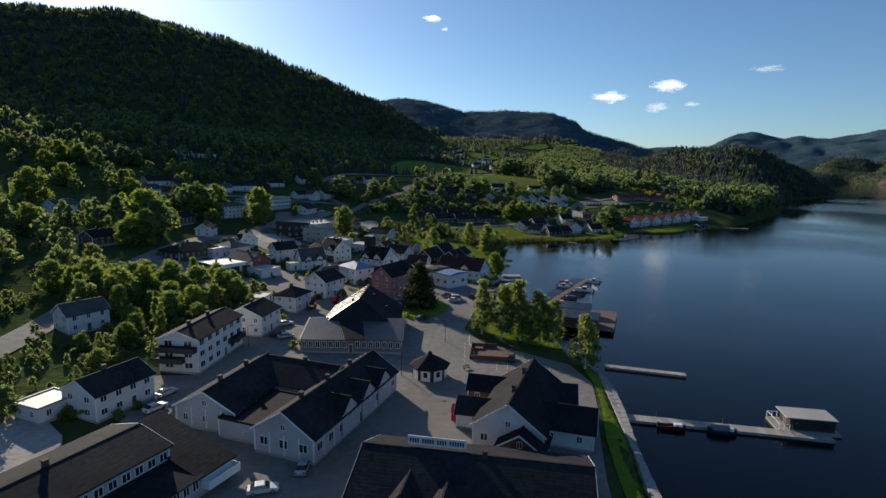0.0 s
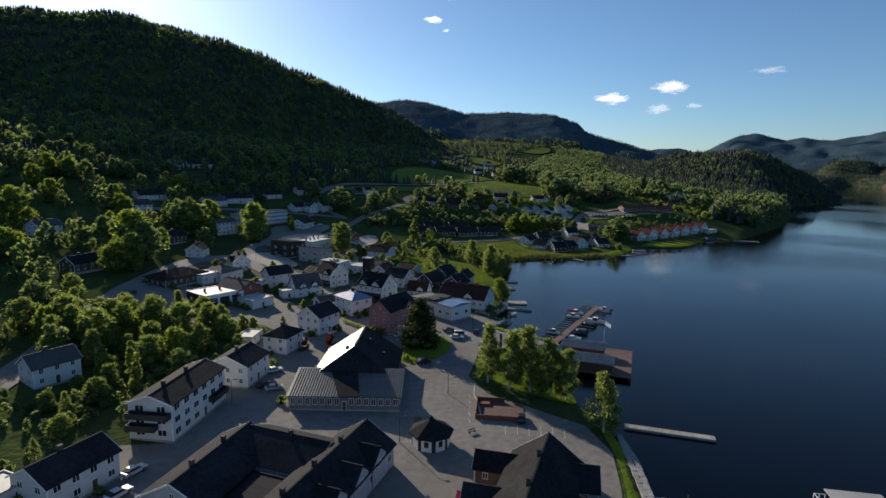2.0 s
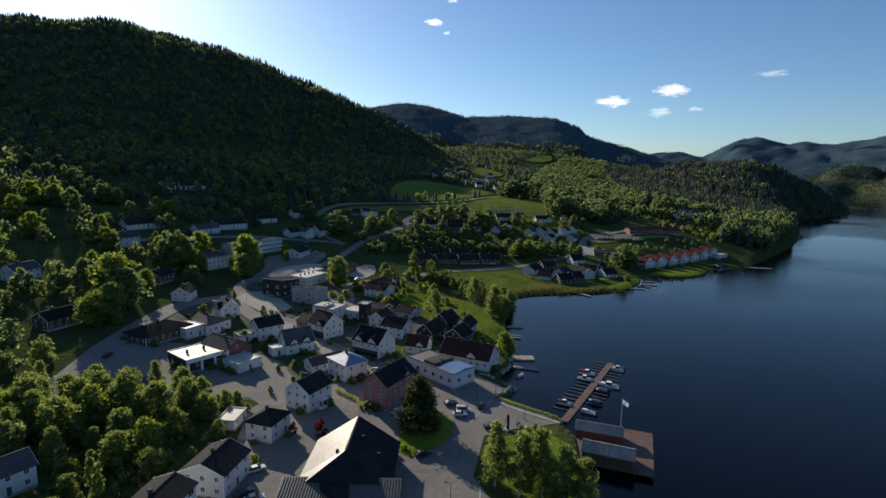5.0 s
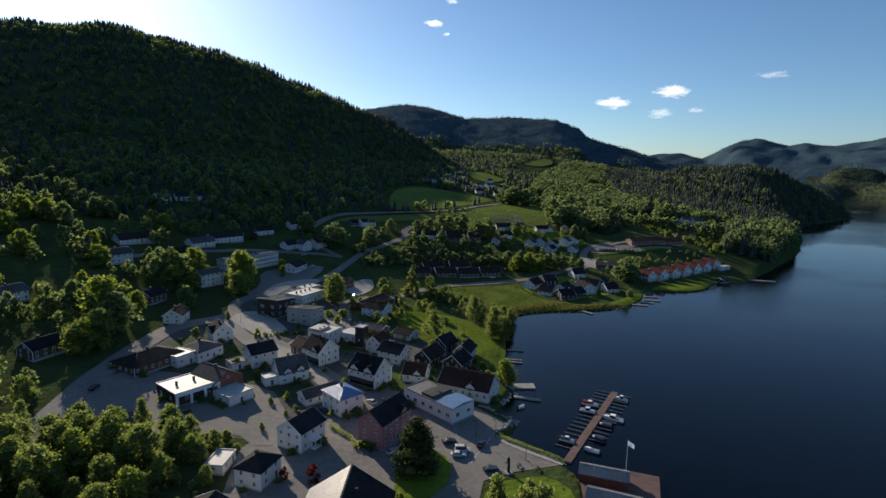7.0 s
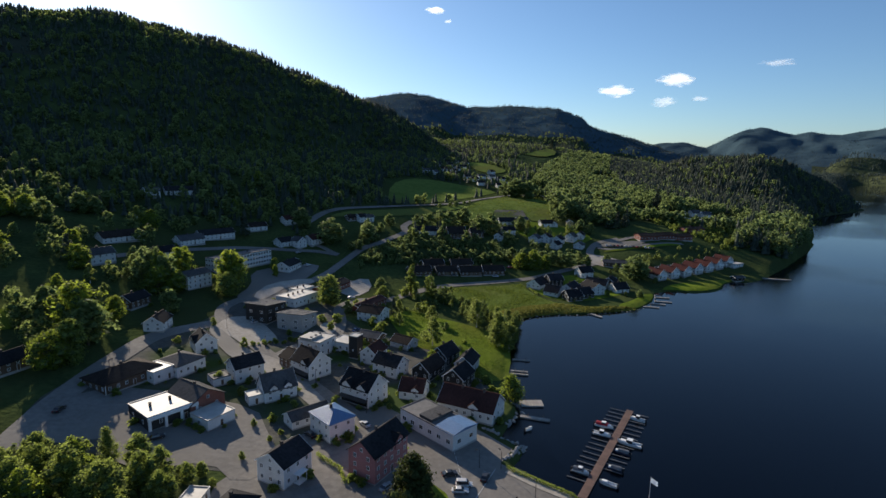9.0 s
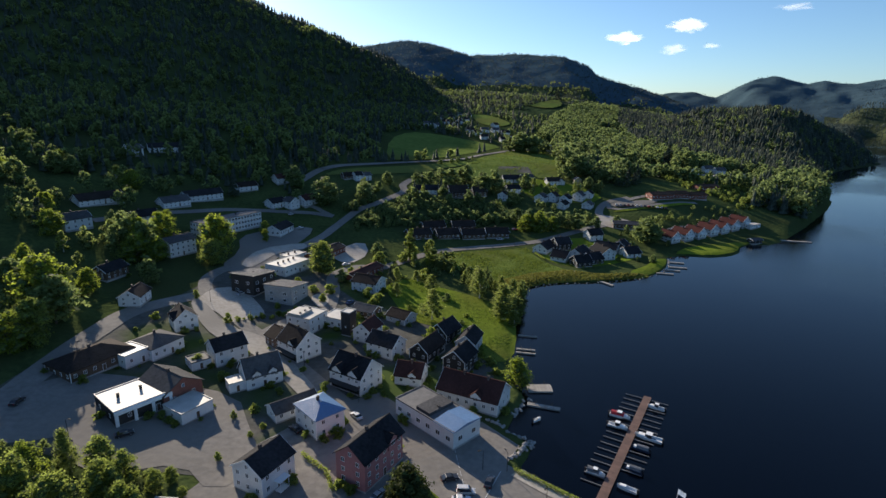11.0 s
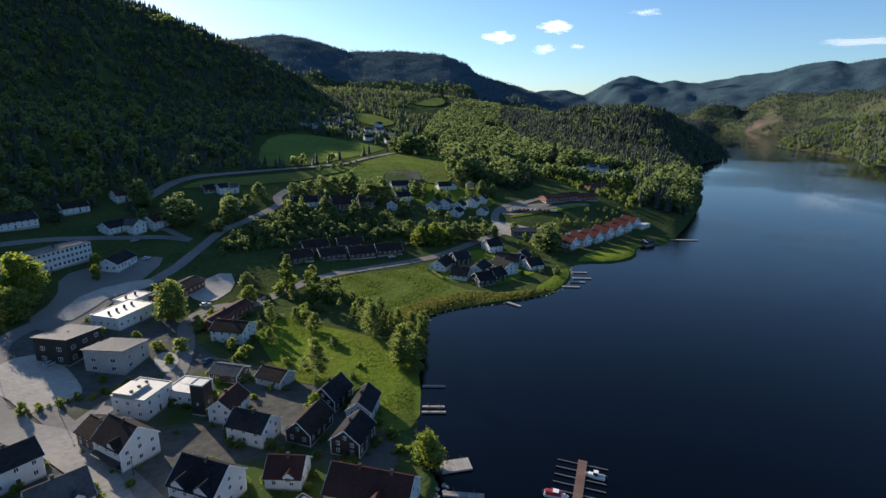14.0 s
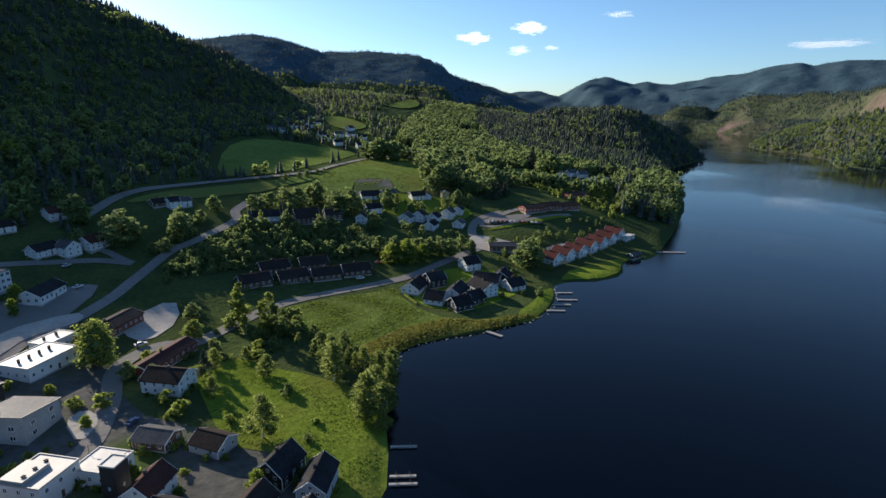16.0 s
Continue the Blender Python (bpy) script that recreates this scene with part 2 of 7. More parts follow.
def build_ground():
    radii = [0.0] + list(np.arange(3, 480, 3.0))
    while radii[-1] < 4700:
        radii.append(radii[-1] * 1.022)
    bearings = np.radians(np.concatenate([np.arange(-46, 54, 0.3), np.arange(54, 314, 2.5)]))
    na = len(bearings)
    rr, aa = np.meshgrid(radii[1:], bearings, indexing="ij")
    x, y = (HUB[0] + rr * np.sin(aa)).ravel(), (HUB[1] + rr * np.cos(aa)).ravel()
    z = land_z(x, y)
    verts = [(HUB[0], HUB[1], gz(HUB[0], HUB[1]))] + list(zip(x.tolist(), y.tolist(), z.tolist()))
    faces = []
    for j in range(na):
        faces.append((0, 1 + (j + 1) % na, 1 + j))
    for i in range(len(radii) - 2):
        a = 1 + i * na
        for j in range(na):
            k = (j + 1) % na
            faces.append((a + j, a + k, a + na + k, a + na + j))
    ob = mesh_object("ground", verts, faces, M_GROUND, True)
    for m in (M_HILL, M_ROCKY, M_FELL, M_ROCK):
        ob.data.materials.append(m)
    cut = na + 190 * na
    idx = np.zeros(len(faces), int)
    idx[cut:] = 1
    mid = np.repeat(np.array(radii[1:-1]), na)
    turn = np.tile(np.degrees(bearings), len(radii) - 2)
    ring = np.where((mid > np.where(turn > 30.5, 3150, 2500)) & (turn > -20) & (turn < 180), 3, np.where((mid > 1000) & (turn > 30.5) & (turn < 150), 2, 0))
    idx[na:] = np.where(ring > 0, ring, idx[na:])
    bare = bare_rock(HUB[0] + mid * np.sin(np.radians(turn)), HUB[1] + mid * np.cos(np.radians(turn)))
    idx[na:] = np.where(bare, 4, idx[na:])
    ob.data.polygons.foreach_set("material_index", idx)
    return tagged(ob, "grassy valley floor rising into wooded hillsides", "ground", kind="structure")


build_ground()


def water_material():
    m = bpy.data.materials.new("lake_water")
    m.use_nodes = True
    n, l = m.node_tree.nodes, m.node_tree.links
    b = n["Principled BSDF"]
    b.inputs["Base Color"].default_value = (0.0005, 0.0012, 0.0035, 1)
    b.inputs["Specular IOR Level"].default_value = 0.28
    b.inputs["Roughness"].default_value = 0.035
    b.inputs["IOR"].default_value = 1.333
    g = n.new("ShaderNodeNewGeometry")
    big, tiny = n.new("ShaderNodeTexNoise"), n.new("ShaderNodeTexNoise")
    big.inputs["Scale"].default_value, big.inputs["Detail"].default_value = 0.006, 3
    tiny.inputs["Scale"].default_value, tiny.inputs["Detail"].default_value = 3.5, 2
    for k in (big, tiny):
        l.new(g.outputs["Position"], k.inputs["Vector"])
    r = n.new("ShaderNodeMapRange")
    r.inputs[1].default_value, r.inputs[2].default_value = 0.42, 0.62
    r.inputs[3].default_value, r.inputs[4].default_value = 0.06, 0.6
    l.new(big.outputs[0], r.inputs[0])
    bp = n.new("ShaderNodeBump")
    bp.inputs["Distance"].default_value = 0.07
    l.new(r.outputs[0], bp.inputs["Strength"])
    l.new(tiny.outputs[0], bp.inputs["Height"])
    l.new(bp.outputs[0], b.inputs["Normal"])
    return m


lake = mesh_object("water", [(-20, -1600, 0), (1900, -1600, 0), (1900, 2400, 0), (-20, 2400, 0)], [(0, 1, 2, 3)], water_material())
tagged(lake, "dark blue calm lake reflecting the sky", "water", kind="structure")


# ---- fields, lawns, streets and squares, laid on the ground ----
from mathutils import geometry


def dense(points, step):
    out = []
    for (ax, ay), (bx, by) in zip(points, points[1:] + points[:1]):
        n = max(1, int(math.hypot(bx - ax, by - ay) / step))
        out += [(ax + (bx - ax) * i / n, ay + (by - ay) * i / n) for i in range(n)]
    return out


def rounded(points, rounds=2):
    """The outline with its corners cut soft."""
    for _ in range(rounds):
        out = []
        for (ax, ay), (bx, by) in zip(points, points[1:] + points[:1]):
            out += [(ax * 0.75 + bx * 0.25, ay * 0.75 + by * 0.25), (ax * 0.25 + bx * 0.75, ay * 0.25 + by * 0.75)]
        points = out
    return points


def within(x, y, points):
    c = False
    for (ax, ay), (bx, by) in zip(points, points[1:] + points[:1]):
        if (ay > y) != (by > y) and x < (bx - ax) * (y - ay) / (by - ay) + ax:
            c = not c
    return c


def drape(name, points, material, lift, label, category, step=4.0, soft=1):
    edge = dense(rounded(points, soft) if soft else points, step)
    xs, ys = [p[0] for p in edge], [p[1] for p in edge]
    pts = [Vector(p) for p in edge]
    n = len(pts)
    x = min(xs)
    while x < max(xs):
        y = min(ys)
        while y < max(ys):
            if within(x, y, edge):
                pts.append(Vector((x, y)))
            y += step
        x += step
    v, _, f, *_ = geometry.delaunay_2d_cdt(pts, [(i, (i + 1) % n) for i in range(n)], [], 1, 1e-4)
    z = land_z([p.x for p in v], [p.y for p in v])
    ob = mesh_object(name, [(p.x, p.y, max(float(h), 0.0) + lift) for p, h in zip(v, z)], [tuple(t) for t in f], material, True)
    return tagged(ob, label, category, kind="structure")


def strip(name, points, width, material, lift, label, category, z=None):
    """A road along a bent line, over the ground."""
    line = []
    p = [points[0]] + points + [points[-1]]
    for i in range(1, len(p) - 2):
        a, b, c, d = (Vector(q) for q in p[i - 1:i + 3])
        n = max(2, int((c - b).length / 3))
        for k in range(n):
            t = k / n
            line.append(0.5 * (2 * b + (c - a) * t + (2 * a - 5 * b + 4 * c - d) * t * t + (3 * b - a - 3 * c + d) * t ** 3))
    line.append(Vector(points[-1]))
    verts, faces = [], []
    for i, q in enumerate(line):
        w = (line[min(i + 1, len(line) - 1)] - line[max(i - 1, 0)]).normalized()
        s = Vector((-w.y, w.x)) * width / 2
        for k in (-1, -0.33, 0.33, 1):
            e = q + s * k
            verts.append((e.x, e.y, (max(gz(e.x, e.y), 0) if z is None else z) + lift))
    for i in range(len(line) - 1):
        for k in range(3):
            faces.append((4 * i + k, 4 * i + 4 + k, 4 * i + 5 + k, 4 * i + 1 + k))
    ob = mesh_object(name, verts, faces, material, True)
    return tagged(ob, label, category, kind="structure")


drape("square", [(-52, 40), (20, 40), (24, 88), (26.5, 104), (28.5, 114), (30, 126), (27, 137), (14, 146), (6, 151), (1, 162), (4, 182), (12, 187), (26, 192), (26, 196),
                 (17, 201), (8, 208), (12, 216), (2, 226), (-18, 228), (-30, 238), (-44, 228), (-60, 205), (-66, 190), (-60, 165), (-62, 150),
                 (-58, 142), (-58, 121), (-70, 118), (-66, 111), (-60, 98), (-66, 60)], M_ASPHALT, 0.10, "grey asphalt town square with worn markings", "square", 3.0, 0)
drape("village_yards", [(-62, 196), (-40, 232), (-22, 232), (6, 246), (6, 262), (-12, 290), (-30, 302), (-62, 318), (-72, 350), (-122, 352), (-126, 300), (-136, 262), (-136, 205), (-118, 198), (-80, 196)], M_YARD, 0.07,
      "worn asphalt and grass yards between the village houses", "yard", 3.0)
drape("forecourt", [(-129, 232), (-125, 200), (-116, 198), (-104, 206), (-98, 196), (-88, 193), (-72, 200), (-60, 190), (-52, 202), (-62, 216), (-72, 232), (-100, 236)], M_ASPHALT, 0.16,
      "pale asphalt forecourt of the service station", "forecourt", 3.0)
drape("car_park", [(-128, 336), (-128, 362), (-138, 384), (-130, 402), (-112, 420), (-103, 418), (-106, 380), (-108, 345), (-112, 330)], M_ASPHALT, 0.18,
      "pale asphalt car park between the school and the care home", "car park", 4.0)
drape("yard", [(-83, 97), (-74, 98), (-64, 91), (-60, 80), (-70, 66), (-88, 70), (-92, 86)], M_GRAVEL, 0.14, "pale gravel drive beside a low annex", "yard", 3.0)
drape("yard", [(-84, 384), (-70, 408), (-62, 386), (-69, 364), (-80, 372)], M_GRAVEL, 0.2, "pale gravel yard beside a low red shop", "yard", 3.0)
drape("school_yard", [(-118, 293), (-119, 310), (-110, 316), (-99, 307), (-89, 295), (-86, 289), (-94, 281), (-96, 279), (-107, 289)], M_GRAVEL, 0.3,
      "pale gravel yard in front of the low school", "yard", 3.0)
# pale sheet over the stretch of street that lies in the sun
drape("street", [(-121, 296), (-117, 298), (-95, 276), (-79, 271), (-66, 258), (-54, 243), (-41, 227), (-44, 223), (-58, 238), (-68, 249), (-87, 264), (-96, 266), (-110, 280)], M_STREET, 0.36,
      "village street with sunlight put into its pale colour", "street", 3.0)
# light gravel laid over the sunlit ground to carry its brightness
drape("ramp", [(-121, 345), (-121, 371), (-104, 391), (-98, 387), (-100, 379), (-110, 368), (-112, 350), (-114, 340)], M_GRAVEL, 0.42, "pale gravel ground beside the school, sunlight put into its colour", "ramp", 4.0)
strip("road", [(-20, 208), (-26, 216), (-37, 228), (-50, 241), (-66, 257), (-81, 271), (-101, 289), (-118, 305), (-126, 325), (-118, 350), (-106, 370),
               (-96, 405), (-92, 427), (-84, 455), (-73, 468), (-61, 488), (-57, 501), (-60, 515), (-55, 536)], 6, M_ASPHALT, 0.24, "grey asphalt main street climbing out of the village", "road")
strip("road", [(-118, 305), (-133, 280), (-134, 257), (-131, 222), (-128, 205), (-122, 180), (-112, 150), (-104, 110), (-98, 60), (-95, 0)], 8,
      M_ASPHALT, 0.26, "grey asphalt through road along the hillside", "road")
strip("road", [(-80, 273), (-75, 286), (-64, 297), (-66, 320), (-72, 345), (-64, 362), (-52, 364), (-47, 371), (-27, 400), (-5, 416), (26, 427), (45, 436),
               (76, 462), (100, 484), (93, 499), (103, 524), (124, 534)], 6, M_ASPHALT, 0.22, "pale asphalt lane along the meadow", "road")
strip("road", [(-136, 489), (-133, 502), (-130, 515), (-125, 528), (-116, 542), (-99, 561), (-78, 585), (-56, 607), (-31, 628), (-13, 646), (7, 692), (36, 746), (62, 772), (88, 784)], 6, M_ASPHALT, 0.6,
      "grey asphalt country road below the hillside", "road")
strip("road", [(-98, 443), (-115, 445), (-134, 438), (-146, 432), (-162, 421), (-176, 404), (-190, 384), (-204, 356)], 5, M_ASPHALT, 0.3, "grey asphalt side road in front of white houses", "road")
strip("road", [(-99, 443), (-108, 450), (-115, 455), (-128, 457)], 4, M_ASPHALT, 0.34, "narrow asphalt drive to the white houses", "road")
strip("road", [(102, 516), (113, 523), (123, 529), (136, 535), (150, 537)], 5, M_ASPHALT, 0.35, "pale asphalt access road over the terrace", "road")
strip("road", [(102, 514), (113, 509), (131, 514), (150, 517), (175, 525)], 4, M_ASPHALT, 0.35, "pale asphalt lane along the terrace edge", "road")
strip("quay", [(10, 205), (17, 199.5), (27, 193)], 3.4, M_GRAVEL, 0.22, "pale gravel quay path by the water", "quay")
drape("lawn", [(25, 70), (28.5, 70), (30, 90), (32.5, 110), (33, 122), (32, 134), (29.5, 139), (30.5, 124), (29, 112), (26.5, 98)], M_LAWN, 0.18, "sunlit green lawn strip by the quay wall", "lawn", 2.5)
drape("lawn", [(2, 166), (12, 155), (24, 148), (28, 148), (26, 160), (28, 178), (22, 186), (13, 184), (5, 180)], M_LAWN, 0.2, "green lawn under the birches by the water", "lawn", 2.5)
drape("lawn", [(-18, 166), (-6, 176), (-4, 190), (-14, 200), (-20, 186)], M_LAWN, 0.2, "small green lawn beside a dark spruce", "lawn", 2.5)
drape("lawn", [(-46, 338), (-35, 352), (-23, 343), (-5, 334), (16, 318), (17, 295), (13.5, 268), (2, 262), (-12, 290), (-28, 296), (-38, 318)], M_LAWN, 0.16,
      "bright green lawn with long tree shadows by the lake", "lawn", 3.0)
drape("meadow", [(-28, 397), (0, 411), (32, 419), (36, 402), (46, 384), (62, 370), (36, 362), (22, 348), (8, 344), (-6, 366), (-18, 384)], M_MEADOW, 0.16,
      "bright green open meadow by the lake", "meadow", 3.0)
drape("reeds", [(6, 352), (30, 372), (48, 378), (70, 374), (95, 379), (94, 375), (76, 369), (38, 359.5), (27, 352), (20, 344)], M_REED, 0.3,
      "yellowish reed grass along the shore", "reeds", 2.5)
drape("meadow", [(-43, 566), (-28, 584), (-14, 602), (-6, 631), (7, 670), (33, 736), (67, 740), (92, 717), (85, 650), (77, 595), (68, 582), (51, 583), (50, 624), (20, 616), (15, 577), (6, 567),
                 (-11, 560), (-27, 560)], M_MEADOW, 0.5, "bright green hay field on the slope", "meadow", 7.0)
drape("plot", [(20, 614), (49, 622), (51, 583), (36, 573), (16, 570)], M_YARD, 0.55, "bare earth plot cut into the hay field", "yard", 5.0, 0)
drape("meadow", [(-88, 599), (-107, 739), (-92, 804), (-56, 817), (-18, 806), (33, 784), (7, 732), (-22, 664), (-49, 626), (-68, 606)], M_MEADOW, 0.5,
      "green hay field partly in the mountain's shade", "meadow", 7.0)
drape("meadow", [(-124, 510), (-118, 526), (-106, 540), (-76, 570), (-39, 606), (-15, 629), (-8, 624), (-16, 605), (-37, 584), (-47, 564), (-64, 551), (-86, 533), (-107, 522)], M_MEADOW, 0.45,
      "shaded pasture below the country road", "meadow", 6.0)
drape("meadow", [(-14, 1101), (12, 1117), (46, 1048), (54, 997), (33, 944), (10, 941), (-8, 990)], M_MEADOW, 1.2, "green hillside pasture above the farms", "meadow", 12.0)
drape("meadow", [(106, 1314), (134, 1350), (186, 1432), (190, 1340), (149, 1279)], M_MEADOW, 2.0, "sunlit green knoll with a lone tree", "meadow", 12.0)
drape("meadow", [(124, 700), (155, 712), (174, 715), (206, 733), (220, 725), (217, 692), (228, 673), (249, 664), (251, 643), (216, 617), (181, 640), (162, 658), (150, 674)], M_MEADOW, 0.6,
      "green clearing below the wooded hill", "meadow", 7.0)
drape("lawn", [(100, 383.5), (109, 396), (114, 407), (117, 415), (108, 408), (97, 392), (84, 380), (88, 374), (95, 379)], M_LAWN, 0.25, "green grass spit with stone edges", "lawn", 2.5)
drape("lawn", [(124, 424), (140, 442), (180, 459), (190, 463), (186, 459), (177, 451), (169, 437), (160, 429), (147, 424), (131, 426)], M_LAWN, 0.25, "mown grass terraces below the row houses", "lawn", 3.0)
drape("lawn", [(46, 392), (60, 384), (88, 400), (104, 418), (98, 436), (70, 446), (44, 424), (38, 408)], M_LAWN, 0.14, "mown lawns between the lakeside houses", "lawn", 3.0)
drape("lawn", [(-197, 270), (-195, 277), (-187, 271), (-179, 259), (-184, 253)], M_LAWN, 0.3, "sunlit garden lawn on the hillside", "lawn", 3.0)
drape("yard", [(-75, 312), (-72, 319), (-65, 313), (-66, 300)], M_GRAVEL, 0.3, "pale gravel yard beside the grey school hall", "yard", 3.0)
drape("lawn", [(36, 540), (60, 520), (104, 528), (98, 560), (60, 582), (30, 574)], M_LAWN, 0.3, "green gardens between the hillside houses", "lawn", 5.0)
drape("yard", [(88, 492), (96, 498), (112, 486), (128, 474), (122, 466), (100, 466), (88, 476)], M_GRAVEL, 0.3, "sandy yard round the brown boat shed", "yard", 3.0)
drape("car_park", [(103, 516), (113, 523), (128, 526), (146, 523), (136, 516), (119, 513)], M_ASPHALT, 0.45, "pale asphalt car park on the terrace", "car park", 4.0)
drape("lawn", [(103, 503), (121, 506), (143, 509), (171, 518), (172, 523), (145, 514), (123, 510), (109, 508)], M_LAWN, 0.4, "sunlit grass bank below the terrace road", "lawn", 3.0)
drape("car_park", [(254, 668), (268, 690), (289, 706), (306, 697), (292, 679), (259, 662)], M_GRAVEL, 0.8, "pale gravel parking place by the clearing", "car park", 5.0)

# ---- building materials ----
M_WHITE = mat("white_boards", (0.58, 0.58, 0.565), (0.68, 0.68, 0.66), 2.0, 0.6, 0.08, random_tint=0.06)
M_PALE = mat("grey_boards", (0.36, 0.38, 0.40), (0.44, 0.46, 0.48), 2.0, 0.65, 0.08, random_tint=0.05)
M_PINK = mat("pink_plaster", (0.37, 0.15, 0.14), (0.45, 0.19, 0.175), 1.5, 0.85, 0.1)
M_REDWOOD = mat("red_boards", (0.16, 0.045, 0.03), (0.22, 0.065, 0.042), 2.0, 0.7, 0.1, random_tint=0.1)
M_BROWN = mat("brown_boards", (0.085, 0.05, 0.03), (0.13, 0.08, 0.05), 2.0, 0.75, 0.1, random_tint=0.15)
M_BLACKW = mat("tarred_boards", (0.018, 0.017, 0.016), (0.035, 0.033, 0.03), 2.0, 0.7, 0.1)
M_YELLOW = mat("ochre_boards", (0.42, 0.30, 0.12), (0.50, 0.36, 0.16), 2.0, 0.7, 0.08)
M_BRICK = mat("red_brick", (0.22, 0.075, 0.05), (0.30, 0.11, 0.075), 3.0, 0.85, 0.2)
M_SOOT = mat("sooty_brick", (0.07, 0.05, 0.042), (0.11, 0.085, 0.075), 3.0, 0.9, 0.2, random_tint=0.3)
M_CONCRETE = mat("concrete", (0.28, 0.275, 0.26), (0.38, 0.37, 0.35), 1.2, 0.85, 0.15)
M_SLATE = mat("slate_boards", (0.13, 0.13, 0.13), (0.19, 0.19, 0.185), 2.0, 0.75, 0.1)
M_STONE = mat("quay_stone", (0.20, 0.19, 0.18), (0.32, 0.31, 0.29), 1.4, 0.9, 0.5, island=0.25)
M_TRIM = mat("white_trim", (0.74, 0.74, 0.72), (0.82, 0.82, 0.80), 2.0, 0.5, 0.04)
M_DARK = mat("dark_steel", (0.03, 0.03, 0.032), (0.05, 0.05, 0.052), 2.0, 0.8, 0.05, spec=0.15)
M_STEEL = mat("galvanised_steel", (0.40, 0.41, 0.42), (0.52, 0.53, 0.54), 3.0, 0.4, 0.05, metal=0.8)
M_PLANK = mat("weathered_planks", (0.26, 0.24, 0.21), (0.38, 0.35, 0.31), 2.5, 0.8, 0.2, island=0.15)
M_DECK = mat("brown_decking", (0.10, 0.058, 0.045), (0.16, 0.09, 0.068), 2.5, 0.8, 0.2, island=0.15)


def roof_mat(name, c1, c2, rough=0.75, courses=3.0, metal=0.0, seams=False, random_tint=0.0):
    """Tiles in courses, or sheet metal with upright seams, in the roof's own axes."""
    m = mat(name, c1, c2, 1.3, rough, 0.0, metal, random_tint=random_tint, spec=0.5 if seams else 0.04)
    n, l = m.node_tree.nodes, m.node_tree.links
    co = n.new("ShaderNodeTexCoord")
    w = n.new("ShaderNodeTexWave")
    w.bands_direction = "X" if seams else "Z"
    w.wave_profile = "SAW"
    w.inputs["Scale"].default_value = courses / 6.28 * 3.14
    w.inputs["Distortion"].default_value = 0.3
    l.new(co.outputs["Object"], w.inputs["Vector"])
    bp = n.new("ShaderNodeBump")
    bp.inputs["Strength"].default_value, bp.inputs["Distance"].default_value = 0.5, 0.06
    l.new(w.outputs[1], bp.inputs["Height"])
    l.new(bp.outputs[0], n["Principled BSDF"].inputs["Normal"])
    return m


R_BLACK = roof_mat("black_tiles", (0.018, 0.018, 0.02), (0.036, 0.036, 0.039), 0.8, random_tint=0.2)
R_GREY = roof_mat("grey_tiles", (0.06, 0.06, 0.062), (0.10, 0.10, 0.10), 0.75, random_tint=0.15)
R_BROWN = roof_mat("brown_tiles", (0.026, 0.02, 0.018), (0.046, 0.036, 0.031), 0.8, random_tint=0.15)
R_RED = roof_mat("red_tiles", (0.062, 0.024, 0.022), (0.094, 0.036, 0.031), 0.85, random_tint=0.1)
R_DARKRED = roof_mat("dark_red_tiles", (0.055, 0.026, 0.022), (0.085, 0.038, 0.032), 0.75)
R_BLUE = roof_mat("blue_sheet", (0.10, 0.19, 0.33), (0.13, 0.24, 0.40), 0.4, 2.0, 0.0, True)
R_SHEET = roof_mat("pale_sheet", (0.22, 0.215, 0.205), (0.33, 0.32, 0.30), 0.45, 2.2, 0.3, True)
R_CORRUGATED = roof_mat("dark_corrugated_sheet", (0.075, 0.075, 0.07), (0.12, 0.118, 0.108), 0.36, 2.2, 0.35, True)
R_DSHEET = roof_mat("dull_sheet", (0.11, 0.105, 0.098), (0.17, 0.16, 0.148), 0.6, 2.2, 0.0, True)
R_FELT = mat("roof_felt", (0.10, 0.10, 0.10), (0.17, 0.165, 0.16), 0.5, 0.85, 0.1, random_tint=0.2)
R_LIGHT = mat("pale_membrane", (0.37, 0.352, 0.315), (0.50, 0.478, 0.432), 0.4, 0.6, 0.05, coarse=0.3, c3=(0.31, 0.30, 0.27), random_tint=0.15)


def glass_material():
    m = bpy.data.materials.new("window_glass")
    m.use_nodes = True
    b = m.node_tree.nodes["Principled BSDF"]
    b.inputs["Base Color"].default_value = (0.02, 0.024, 0.03, 1)
    b.inputs["Roughness"].default_value = 0.06
    b.inputs["Specular IOR Level"].default_value = 0.8
    return m


M_GLASS = glass_material()


# ---- building kit ----
def box(bm, x0, y0, z0, x1, y1, z1, mi=0):
    v = [bm.verts.new(p) for p in ((x0, y0, z0), (x1, y0, z0), (x1, y1, z0), (x0, y1, z0), (x0, y0, z1), (x1, y0, z1), (x1, y1, z1), (x0, y1, z1))]
    for q in ((3, 2, 1, 0), (4, 5, 6, 7), (0, 1, 5, 4), (1, 2, 6, 5), (2, 3, 7, 6), (3, 0, 4, 7)):
        f = bm.faces.new([v[i] for i in q])
        f.material_index = mi


def prism(bm, outline, x0, x1, mi=0):
    """An outline in the y-z plane, drawn out along x."""
    a = [bm.verts.new((x0, y, z)) for y, z in outline]
    b = [bm.verts.new((x1, y, z)) for y, z in outline]
    n = len(outline)
    fs = [bm.faces.new(a[::-1]), bm.faces.new(b)]
    fs += [bm.faces.new((a[i], a[(i + 1) % n], b[(i + 1) % n], b[i])) for i in range(n)]
    for f in fs:
        f.material_index = mi


def data_of(name, bm, *materials):
    bmesh.ops.recalc_face_normals(bm, faces=bm.faces)
    me = bpy.data.meshes.new(name)
    bm.to_mesh(me)
    bm.free()
    for m in materials:
        me.materials.append(m)
    return me


